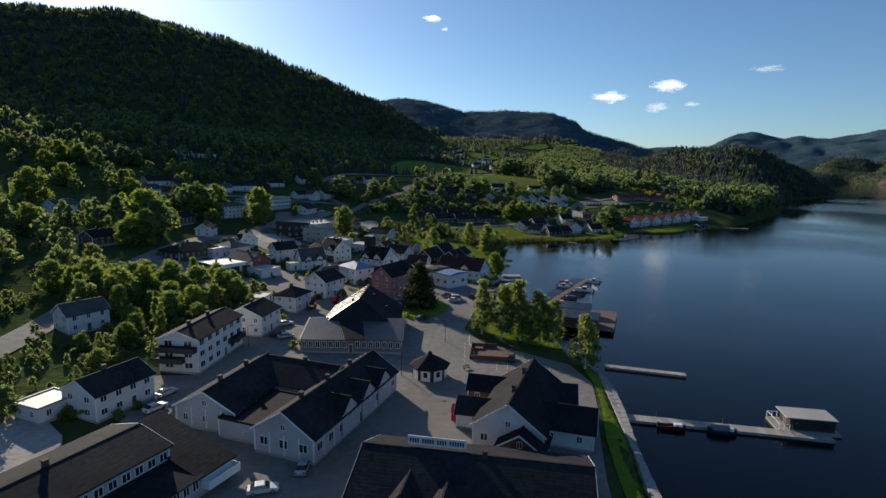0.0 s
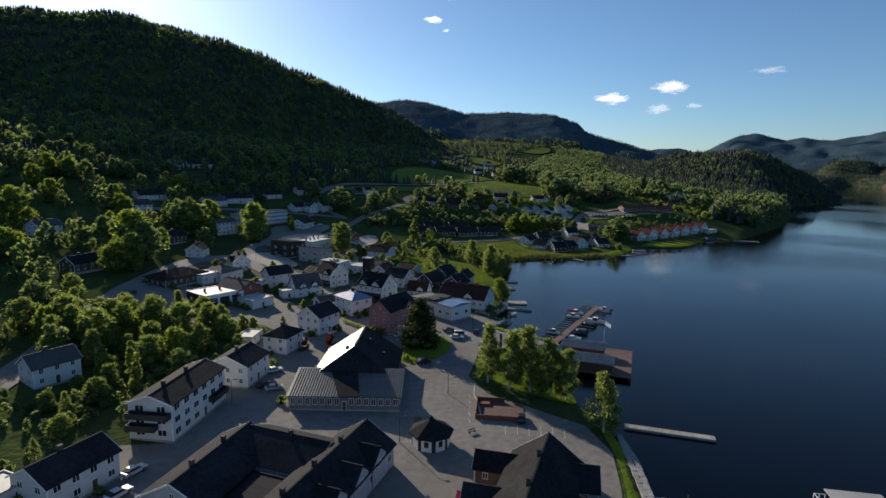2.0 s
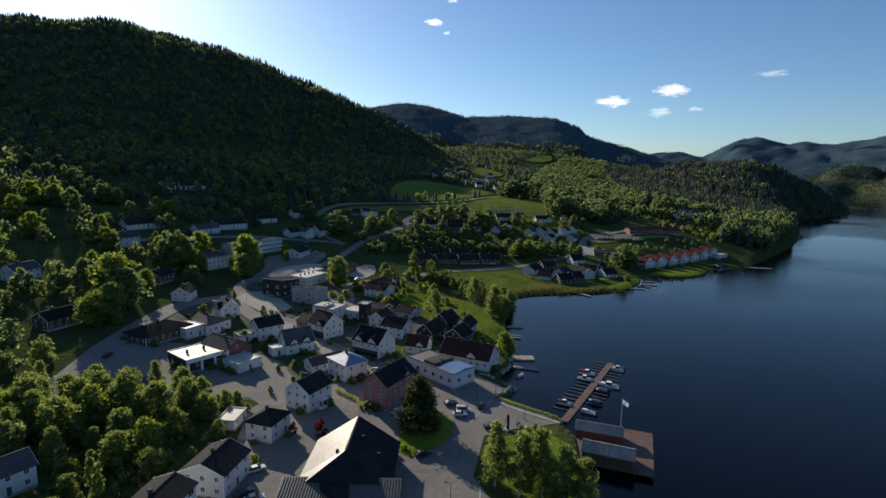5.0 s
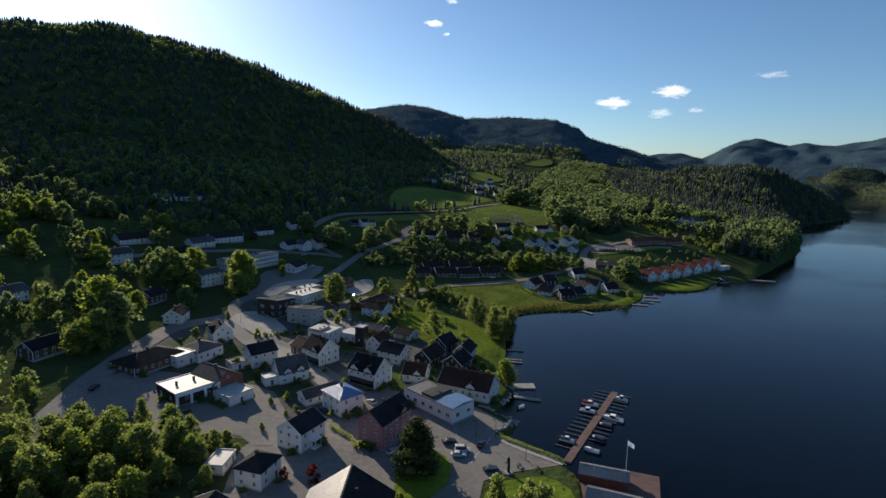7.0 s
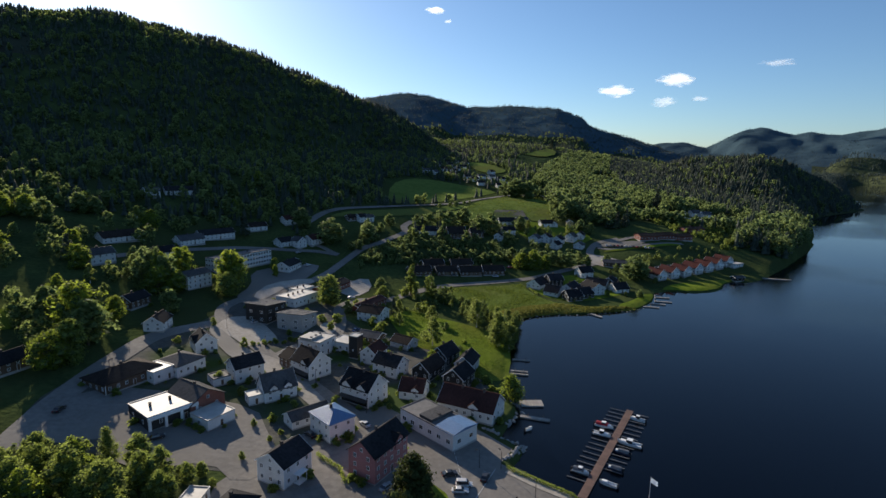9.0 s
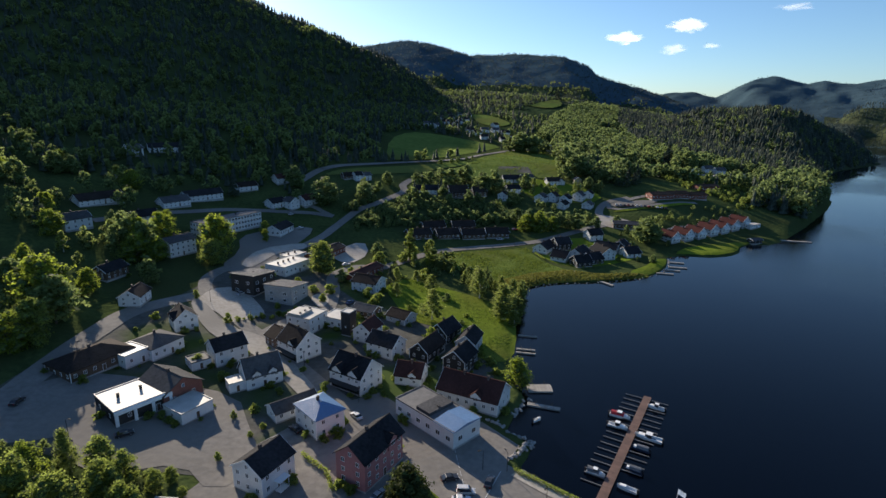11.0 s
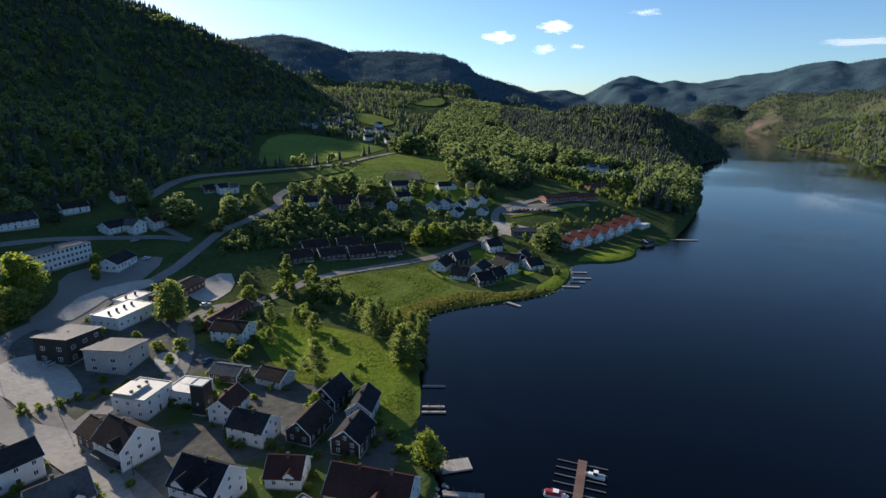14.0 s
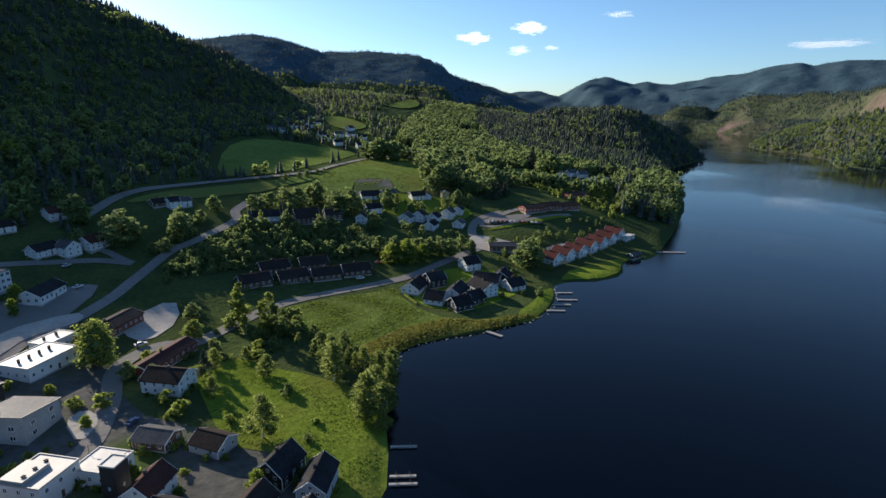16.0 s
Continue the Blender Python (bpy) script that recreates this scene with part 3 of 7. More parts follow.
def part(name, bm, material, parent, label="", m=None):
    me = bm if isinstance(bm, bpy.types.Mesh) else data_of(name, bm, *(material if isinstance(material, tuple) else (material,)))
    ob = new(name, me)
    ob.parent = parent
    if m is not None:
        ob.matrix_basis = m
    if label:
        ob["label"] = label
    return ob


WINDOWS = {}


def window_mesh(w, h, dark=False, bars=1):
    """A casement in one piece: frame, mullions, and panes set back in it."""
    key = (round(w, 1), round(h, 1), dark, bars)
    if key not in WINDOWS:
        bm = bmesh.new()
        t, n = 0.09, bars + 1
        xs = [-w / 2]
        for k in range(n):
            xs += [-w / 2 + t + (w - t) * k / n, -w / 2 + (w - t) * (k + 1) / n]
        xs.append(w / 2)
        zs = [0, t, h - t, h]
        grid = [[bm.verts.new((x, -0.07, z)) for x in xs] for z in zs]
        back = [bm.verts.new(p) for p in ((xs[0], 0.03, 0), (xs[-1], 0.03, 0), (xs[-1], 0.03, h), (xs[0], 0.03, h))]
        panes = []
        for i in range(3):
            for j in range(len(xs) - 1):
                f = bm.faces.new((grid[i][j], grid[i][j + 1], grid[i + 1][j + 1], grid[i + 1][j]))
                if i == 1 and j % 2 == 1:
                    panes.append(f)
        bm.faces.new([back[0], back[1]] + grid[0][::-1])
        bm.faces.new([back[2], back[3]] + grid[3])
        bm.faces.new([back[3], back[0]] + [g[0] for g in grid])
        bm.faces.new([back[1], back[2]] + [g[-1] for g in grid][::-1])
        for f in panes:
            bmesh.ops.inset_individual(bm, faces=[f], thickness=0.004, depth=-0.05)
            f.material_index = 1
        WINDOWS[key] = data_of("window", bm, M_DARK if dark else M_TRIM, M_GLASS)
    return WINDOWS[key]


def door_mesh():
    if "door" not in WINDOWS:
        bm = bmesh.new()
        box(bm, -0.55, -0.05, 0, 0.55, 0.03, 2.15)
        box(bm, -0.45, -0.08, 0.05, 0.45, -0.05, 2.05, 1)
        box(bm, 0.3, -0.13, 1.0, 0.38, -0.08, 1.06, 2)
        WINDOWS["door"] = data_of("door", bm, M_TRIM, M_BROWN, M_STEEL)
    return WINDOWS["door"]


def chimney_mesh():
    if "chimney" not in WINDOWS:
        bm = bmesh.new()
        box(bm, -0.32, -0.32, -1.2, 0.32, 0.32, 0.9)
        box(bm, -0.4, -0.4, 0.9, 0.4, 0.4, 1.02, 1)
        WINDOWS["chimney"] = data_of("chimney", bm, M_SOOT, M_DARK)
    return WINDOWS["chimney"]


def roof_bm(kind, L, W, h, pitch, over=0.5, thick=0.22):
    bm = bmesh.new()
    t = math.tan(radians(pitch))
    if kind == "gable":
        hr, e = h + W / 2 * t, W / 2 + over
        lo = h - over * t
        prism(bm, [(-e, lo), (0, hr), (e, lo), (e, lo + thick), (0.14, hr + thick - 0.14 * t), (0.14, hr + thick + 0.07), (-0.14, hr + thick + 0.07), (-0.14, hr + thick - 0.14 * t), (-e, lo + thick)],
              -L / 2 - over, L / 2 + over)
    elif kind == "hip":
        x, y, z = L / 2 + over, W / 2 + over, h - 0.05
        r = max(0.0, (L - W) / 2)
        top = z + (W / 2 + over) * t
        lo = [bm.verts.new(p) for p in ((-x, -y, z), (x, -y, z), (x, y, z), (-x, y, z))]
        up = [bm.verts.new((p.co.x, p.co.y, z + thick)) for p in lo]
        a, b = bm.verts.new((-r - 0.01, 0, top)), bm.verts.new((r + 0.01, 0, top))
        bm.faces.new(lo[::-1])
        for i in range(4):
            bm.faces.new((lo[i], lo[(i + 1) % 4], up[(i + 1) % 4], up[i]))
        bm.faces.new((up[0], up[1], b, a))
        bm.faces.new((up[1], up[2], b))
        bm.faces.new((up[2], up[3], a, b))
        bm.faces.new((up[3], up[0], a))
    elif kind == "shed":
        out = [(-W / 2 - over, h - over * t), (W / 2 + over, h + (W + over) * t), (W / 2 + over, h + (W + over) * t + thick), (-W / 2 - over, h - over * t + thick)]
        prism(bm, out, -L / 2 - over, L / 2 + over)
    else:
        x, y = L / 2 + over * 0.5, W / 2 + over * 0.5
        box(bm, -x, -y, h, x, y, h + 0.18)
        for x0, y0, x1, y1 in ((-x, -y, x, -y + 0.25), (-x, y - 0.25, x, y), (-x, -y + 0.25, -x + 0.25, y - 0.25), (x - 0.25, -y + 0.25, x, y - 0.25)):
            box(bm, x0, y0, h + 0.18, x1, y1, h + 0.4)
    return bm


def house(label, x, y, yaw, L, W, h, roof="gable", pitch=36, wall=None, top=None, floors=2, chimneys=1, dormers=(), trim=True, category="house",
          name="house", gap=2.6, dark_windows=False, lift=0.0, door=True, group="", win=(1.0, 1.25), porch=False, base=0.5):
    wall, top = wall or M_WHITE, top or R_BLACK
    z = min(gz(x + dx, y + dy) for dx in (-W / 3, 0, W / 3) for dy in (-W / 3, 0, W / 3)) + lift
    root = new(name)
    root.matrix_basis = pose(x, y, z, 0, 0, yaw)
    tagged(root, label, category, group)
    t = math.tan(radians(pitch))
    bm = bmesh.new()
    box(bm, -L / 2 - 0.06, -W / 2 - 0.06, -2.5, L / 2 + 0.06, W / 2 + 0.06, base)
    part("foundation", bm, M_CONCRETE, root)
    bm = bmesh.new()
    if roof == "gable":
        prism(bm, [(-W / 2, base - 0.3), (W / 2, base - 0.3), (W / 2, h), (0, h + W / 2 * t), (-W / 2, h)], -L / 2, L / 2)
    elif roof == "shed":
        prism(bm, [(-W / 2, base - 0.3), (W / 2, base - 0.3), (W / 2, h + W * t), (-W / 2, h)], -L / 2, L / 2)
    else:
        box(bm, -L / 2, -W / 2, base - 0.3, L / 2, W / 2, h)
    part("wall", bm, wall, root)
    part("roof", roof_bm(roof, L, W, h, pitch, 0.25 if roof == "flat" else 0.5), top, root)
    if trim:
        if math.hypot(x + 20, y - 150) < 175:
            key = ("corner", round(h, 1), base)
            if key not in WINDOWS:
                bm = bmesh.new()
                box(bm, -0.09, -0.09, base, 0.09, 0.09, h)
                WINDOWS[key] = data_of("corner_board", bm, M_TRIM)
            for sx in (-1, 1):
                for sy in (-1, 1):
                    part("corner_board", WINDOWS[key], None, root, "", pose(sx * L / 2, sy * W / 2, 0))
        if roof == "gable":
            e, hr = W / 2 + 0.5, h + W / 2 * t
            lo = h - 0.5 * t
            for sx in (-1, 1):
                bm = bmesh.new()
                x0 = sx * (L / 2 + 0.53)
                prism(bm, [(-e, lo - 0.05), (0, hr - 0.05), (e, lo - 0.05), (e, lo + 0.26), (0, hr + 0.26), (-e, lo + 0.26)], min(x0, x0 - sx * 0.06), max(x0, x0 - sx * 0.06))
                part("verge_board", bm, M_TRIM, root, "white verge board")
    step = (h - base) / floors
    ww, wh = win[0], min(win[1], step * 0.55)
    wm = window_mesh(ww, wh, dark_windows)
    for f in range(floors):
        zz = base + f * step + step * 0.32
        for side, length in ((0, L), (1, W), (2, L), (3, W)):
            n = max(1, int((length - 1.2) / gap))
            for k in range(n):
                u = -length / 2 + length * (k + 0.5) / n
                if door and side == 0 and f == 0 and k == n // 2:
                    part("door", door_mesh(), None, root, "", pose(u, -W / 2 - 0.01, base - 0.2))
                    continue
                if side == 0:
                    m = pose(u, -W / 2 - 0.004, zz)
                elif side == 2:
                    m = pose(u, W / 2 + 0.004, zz, 0, 0, 180)
                elif side == 1:
                    m = pose(L / 2 + 0.004, u, zz, 0, 0, 90)
                else:
                    m = pose(-L / 2 - 0.004, u, zz, 0, 0, -90)
                part("window", wm, None, root, "", m)
    if roof == "gable" and W / 2 * t > 2.4:
        for sx in (-1, 1):
            part("window", window_mesh(0.9, 1.1, dark_windows), None, root, "", pose(sx * (L / 2 + 0.004), 0, h + 0.35, 0, 0, 90 * sx))
    hr = h + (W / 2 * t if roof in ("gable", "hip") else 0.3)
    for c in range(chimneys):
        u = ((c + 0.5) / chimneys - 0.5 - 0.06) * 0.8 * L if roof != "hip" else 0.0
        part("chimney", chimney_mesh(), None, root, "", pose(u, 0.35, hr + 0.1))
    for at, side, width, up in dormers:
        d = bmesh.new()
        dt = math.tan(radians(40))
        depth = W / 2
        prism(d, [(-width / 2, up), (width / 2, up), (width / 2, h + 0.6), (0, h + 0.6 + width / 2 * dt), (-width / 2, h + 0.6)], 0, depth)
        dm = part("dormer", d, wall, root, "", pose(at, side * (W / 2 + 0.35), 0, 0, 0, -90 * side))
        r = roof_bm("gable", depth, width, h + 0.6, 40, 0.3, 0.16)
        bmesh.ops.translate(r, verts=r.verts, vec=(depth / 2, 0, 0))
        part("roof", r, top, dm)
        part("window", window_mesh(min(1.4, width * 0.5), 1.2, dark_windows, 2), None, dm, "", pose(-0.004, 0, h - 0.9, 0, 0, -90))
    if porch:
        bm = bmesh.new()
        box(bm, -1.5, -W / 2 - 1.8, base - 0.4, 1.5, -W / 2 - 0.05, base - 0.1)
        for sx in (-1.4, 1.28):
            box(bm, sx, -W / 2 - 1.75, base - 0.1, sx + 0.12, -W / 2 - 1.63, base + 2.3)
        box(bm, -1.7, -W / 2 - 2.0, base + 2.3, 1.7, -W / 2 - 0.05, base + 2.5)
        part("porch", bm, M_TRIM, root)
    return root


# ---- the square and its surroundings ----
def balcony(root, x0, y0, x1, y1, z, material):
    bm = bmesh.new()
    box(bm, x0, y0, z - 0.2, x1, y1, z)
    t = 0.08
    for a in ((x0, y0, x1, y0 + t), (x0, y1 - t, x1, y1), (x0, y0 + t, x0 + t, y1 - t), (x1 - t, y0 + t, x1, y1 - t)):
        box(bm, a[0], a[1], z, a[2], a[3], z + 1.05)
    part("balcony", bm, material, root, "dark boarded balcony")


def seams(root, L, W, h, pitch, gap, material, over=0.5, kind="gable"):
    """Upright joints of a sheet roof."""
    bm = bmesh.new()
    t = math.tan(radians(pitch))
    x = -L / 2 - over + gap
    while x < L / 2 + over:
        if kind == "shed":
            prism(bm, [(-W / 2 - over, h - over * t + 0.22), (W / 2 + over, h + (W + over) * t + 0.22), (W / 2 + over, h + (W + over) * t + 0.32),
                       (-W / 2 - over, h - over * t + 0.32)], x - 0.05, x + 0.05)
        else:
            for s in (-1, 1):
                out = [(0, h + W / 2 * t + 0.33), (s * (W / 2 + over), h - over * t + 0.33), (s * (W / 2 + over), h - over * t + 0.2), (0, h + W / 2 * t + 0.2)]
                prism(bm, out if s > 0 else out[::-1], x - 0.05, x + 0.05)
        x += gap
    part("seam", bm, material, root)


house("white two-storey house with a dark tiled roof", -66.0, 104.6, 72, 12, 8.6, 5.2, pitch=28, top=R_BLACK, win=(1.3, 1.2))
house("low white annex with a pale flat roof", -74.5, 99.5, 72, 7, 6.5, 3.0, "flat", wall=M_WHITE, top=R_LIGHT, floors=1, chimneys=0, name="annex", category="annex", trim=False)
hotel = house("long white three-storey block with a low black roof", -61.2, 131.3, 87, 20, 9.1, 8.0, pitch=20, top=R_BLACK, floors=3, chimneys=2,
              name="apartment_block", category="building", win=(1.9, 1.5), gap=2.9)
balcony(hotel, -11.6, -4.4, -10.05, 4.4, 5.4, M_BLACKW)
balcony(hotel, -11.6, -1.5, -10.05, 4.4, 2.9, M_BLACKW)
balcony(hotel, 3.0, -6.0, 9.5, -4.6, 2.9, M_BLACKW)
house("white house with a dark roof among gardens", -100.5, 143.5, 61, 10, 7.5, 5.2, pitch=32, top=R_GREY)
house("grey boarded market hall wing with white corner boards", -42.0, 107.5, 79, 20, 12, 4.3, pitch=27, wall=M_PALE, top=R_BLACK, floors=1, chimneys=2, gap=3.2,
      name="market_hall", category="hall", group="market hall wings")
house("grey boarded market hall wing with three white gables", -22.6, 104.5, 73, 30.5, 11.3, 4.5, pitch=32, wall=M_PALE, top=R_BLACK, floors=1, chimneys=3, gap=3.0,
      dormers=((-4.5, -1, 4.8, 0.8), (2.5, -1, 4.8, 0.8), (9.0, -1, 4.8, 0.8)), name="market_hall", category="hall", group="market hall wings", win=(1.6, 1.5))
house("grey boarded cross wing under a black tiled roof", -31.5, 114.5, 163, 17, 12, 4.2, pitch=26, wall=M_PALE, top=R_BLACK, floors=1, chimneys=1, gap=3.2,
      name="market_hall", category="hall", group="market hall wings")
for ob in [o for o in scene.objects if o.parent is None and o.name.startswith("market_hall")]:
    wall = next(c for c in ob.children if c.name.startswith("wall"))
    hx, hy = max(v.co.x for v in wall.data.vertices), max(v.co.y for v in wall.data.vertices)
    bm = bmesh.new()
    box(bm, -0.08, -0.05, 0.5, 0.08, 0.0, 4.1)
    batten = data_of("batten", bm, M_TRIM)
    for k in range(int(2 * hx / 3)):
        u = -hx + 3.0 * (k + 0.5) * 2 * hx / (3 * int(2 * hx / 3))
        for side in (-1, 1):
            part("batten", batten, None, ob, "", pose(u + 1.45, side * (hy + 0.01), 0, 0, 0, 0 if side < 0 else 180))
    for k in range(4):
        for side in (-1, 1):
            part("batten", batten, None, ob, "", pose(side * (hx + 0.01), -hy + 2 * hy * (k + 0.5) / 4 + 1.3, 0, 0, 0, 90 * side))
house("low grey boarded link with a dark felt roof", -33.6, 100.5, 73, 13, 10.5, 3.5, "flat", wall=M_PALE, top=R_BLACK, floors=1, chimneys=0, name="market_link",
      category="hall", win=(0.5, 0.5), gap=6)
house("long building with clerestory windows under a dark roof", -53.5, 67.0, 69, 36, 13, 6.2, pitch=14, wall=M_PALE, top=R_BLACK, floors=2, chimneys=2, gap=1.8,
      name="clinic", category="building", win=(1.3, 1.3))
house("low wing with a dark sloping roof and pale window band", -44.1, 65.0, 69, 33, 6.0, 3.0, "shed", 9, wall=M_PALE, top=R_BLACK, floors=1, chimneys=0, gap=1.5,
      name="clinic_wing", category="building", win=(1.1, 1.5), trim=False)
clinic_end = house("dark sloping roof over the end of the clinic", -41.3, 84.8, 69, 6, 15, 3.1, "shed", 14, wall=M_PALE, top=R_BLACK, floors=1, chimneys=0, gap=2.4,
                   name="clinic_end", category="building", win=(1.1, 1.4), trim=False)
balcony(clinic_end, -2.9, -9.2, 2.9, -7.55, 1.6, M_TRIM)
sign_house = house("dark-roofed shop building with a long white roof sign", 3.5, 81.5, 173, 32, 17, 3.8, pitch=21, wall=M_BROWN, top=R_BLACK, floors=1, chimneys=1, gap=2.2,
                   dormers=((8.5, 1, 3.2, 0.6), (3.0, 1, 3.2, 0.6)), name="shop", category="shop", dark_windows=False)
bm = bmesh.new()
box(bm, -4.3, -0.06, 0, 4.3, 0.06, 1.35)
sign = part("sign_board", bm, M_TRIM, sign_house, "long white sign board with dark bars", pose(5.5, -0.6, 7.5, 0, 0, 180))
bm = bmesh.new()
for k in range(22):
    if k in (4, 10, 15):
        continue
    box(bm, -4.0 + k * 0.365, -0.09, 0.35, -4.0 + k * 0.365 + 0.24, -0.06, 1.0)
part("lettering", bm, M_DARK, sign)
house("white restaurant with a steep dark tiled roof", 12.3, 104.8, 73, 22, 12, 4.5, pitch=36, wall=M_WHITE, top=R_BLACK, floors=1, chimneys=2, name="restaurant",
      category="restaurant", win=(1.3, 1.3), gap=3)
house("low side gable with a dark tiled roof", 6.6, 114.3, 169, 7.5, 5, 3.4, pitch=36, wall=M_BROWN, top=R_BLACK, floors=1, chimneys=0, name="side_wing", category="wing", gap=3)
house("low side gable with a dark tiled roof", 4.2, 104.4, 169, 6.6, 5.4, 3.2, pitch=34, wall=M_WHITE, top=R_BLACK, floors=1, chimneys=0, name="side_wing", category="wing", gap=3)
house("white side wing with a dark roof towards the water", 19.0, 111.3, 172, 8.5, 7, 3.4, pitch=34, wall=M_WHITE, top=R_BLACK, floors=1, chimneys=0, name="side_wing", category="wing", gap=3)
house("white side wing with a dark roof towards the water", 20.0, 101.0, 166, 9.5, 8, 3.6, pitch=32, wall=M_WHITE, top=R_BLACK, floors=1, chimneys=0, name="side_wing", category="wing", gap=3)
house("low brown porch gable under a dark tiled roof", 11.6, 93.6, 73, 6, 7.5, 2.9, pitch=34, wall=M_BROWN, top=R_BLACK, floors=1, chimneys=0, name="side_wing", category="wing", gap=3)


def kiosk(x, y):
    root = new("kiosk")
    root.matrix_basis = pose(x, y, gz(x, y), 0, 0, 12)
    tagged(root, "octagonal white kiosk with a black pyramid roof", "kiosk")

    def ring(bm, r, z):
        return [bm.verts.new((r * math.cos(math.tau * k / 8), r * math.sin(math.tau * k / 8), z)) for k in range(8)]

    def join(bm, a, b):
        for k in range(8):
            bm.faces.new((a[k], a[(k + 1) % 8], b[(k + 1) % 8], b[k]))

    bm = bmesh.new()
    a, b = ring(bm, 3.9, -0.5), ring(bm, 3.9, 2.9)
    join(bm, a, b)
    bm.faces.new(b)
    part("wall", bm, M_BLACKW, root)
    bm = bmesh.new()
    a, b, c, d = ring(bm, 4.65, 2.7), ring(bm, 4.65, 2.92), ring(bm, 0.55, 5.2), ring(bm, 0.5, 5.6)
    join(bm, a, b), join(bm, b, c), join(bm, c, d)
    tip = bm.verts.new((0, 0, 6.1))
    for k in range(8):
        bm.faces.new((d[k], d[(k + 1) % 8], tip))
    bm.faces.new(a[::-1])
    part("roof", bm, R_BLACK, root)
    for k in range(8):
        a = math.tau * (k + 0.5) / 8
        bm = bmesh.new()
        box(bm, -1.05, -0.06, 0.1, 1.05, 0.04, 2.65)
        panel = part("shutter", bm, M_TRIM, root, "", Matrix.Translation((3.62 * math.cos(a), 3.62 * math.sin(a), 0)) @ Matrix.Rotation(a + math.pi / 2, 4, "Z"))
        if k % 3 != 1:
            bm = bmesh.new()
            box(bm, -0.45, -0.09, 1.0, 0.45, -0.05, 2.2)
            part("hatch", bm, M_GLASS, panel)


kiosk(-6.3, 126.0)
house("white house with a dark low roof by the car park", -57.9, 153.3, 84, 10.7, 10.2, 5.8, pitch=24, wall=M_WHITE, top=R_BLACK)
house("pale grey house with a black hipped roof", -54.6, 176.3, 76, 8.6, 7.6, 5.2, "hip", 30, wall=M_WHITE, top=R_BLACK)
house("small pale shed with a light flat roof", -67.0, 181.0, 90, 8, 5, 2.7, "flat", wall=M_WHITE, top=R_LIGHT, floors=1, chimneys=0, name="shed", category="shed", trim=False)
house("white two-storey house with a black gabled roof", -49.6, 196.0, 66, 10.2, 9.0, 6.3, pitch=32, top=R_BLACK, porch=True)
house("pink plastered town house with a black roof", -25.6, 202.4, 63, 15, 8.7, 8.0, pitch=38, wall=M_PINK, top=R_BLACK, floors=3, dormers=((3, -1, 3.2, 6.0),), trim=False)
hall = house("wide hall front under a ribbed sheet roof", -27.4, 143.5, 3, 25, 10, 3.6, "shed", 13, wall=M_SLATE, top=R_CORRUGATED, floors=1, chimneys=0, gap=1.5,
             name="hall_front", category="hall", win=(1.1, 2.0), trim=False)
seams(hall, 25, 10, 3.6, 13, 0.62, R_CORRUGATED, kind="shed")


def great_hall(x, y, yaw, L, W, h, pitch, hip):
    """A wide hall: the sunlit slope made bright, the other black, and a hipped end over the front wing."""
    root = new("market_house")
    root.matrix_basis = pose(x, y, gz(x, y), 0, 0, yaw)
    tagged(root, "large hall with its sunlit sheet slope made bright, the other black", "hall")
    t = math.tan(radians(pitch))
    top, e = h + W / 2 * t, W / 2 + 0.5
    bm = bmesh.new()
    box(bm, -L / 2 + 0.4, -W / 2, -1.5, L / 2, W / 2, h)
    part("wall", bm, M_BROWN, root)
    bm = bmesh.new()
    prism(bm, [(-W / 2, h), (W / 2, h), (0, top)], L / 2 - 0.3, L / 2)
    part("gable", bm, M_BROWN, root)

    def sheet(name, pts, material, label, thick=0.2):
        bm = bmesh.new()
        lo, up = [bm.verts.new(p) for p in pts], [bm.verts.new((p[0], p[1], p[2] + thick)) for p in pts]
        bm.faces.new(lo[::-1])
        bm.faces.new(up)
        for i in range(len(pts)):
            j = (i + 1) % len(pts)
            bm.faces.new((lo[i], lo[j], up[j], up[i]))
        return part(name, bm, material, root, label)

    a, b, low = -L / 2 - 0.5, L / 2 + 0.6, h - 0.5 * t
    # sunlight on this slope is put into its paler sheet material
    sheet("slope", [(a, e, low), (a + hip, 0, top), (b, 0, top), (b, e, low)], R_SHEET, "ribbed sheet slope made bright for sunlight")
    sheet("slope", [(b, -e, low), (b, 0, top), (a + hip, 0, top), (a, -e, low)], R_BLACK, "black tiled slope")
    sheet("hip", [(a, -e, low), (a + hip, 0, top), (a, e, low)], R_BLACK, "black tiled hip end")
    bm = bmesh.new()
    k = a + hip + 1.1
    while k < b:
        prism(bm, [(0.02, top + 0.19), (e, low + 0.19), (e, low + 0.29), (0.02, top + 0.29)], k - 0.05, k + 0.05)
        k += 1.1
    part("seam", bm, R_SHEET, root)
    bm = bmesh.new()
    box(bm, a + hip, -0.2, top + 0.1, b, 0.2, top + 0.32)
    part("ridge_cap", bm, M_DARK, root)
    for u, v in ((-4.0, 2.2), (3.0, -2.5), (0.0, -6.5)):
        bm = bmesh.new()
        box(bm, u - 0.3, v - 0.3, top - abs(v) * t - 0.4, u + 0.3, v + 0.3, top - abs(v) * t + 0.9)
        part("roof_vent", bm, M_DARK, root)
    return root


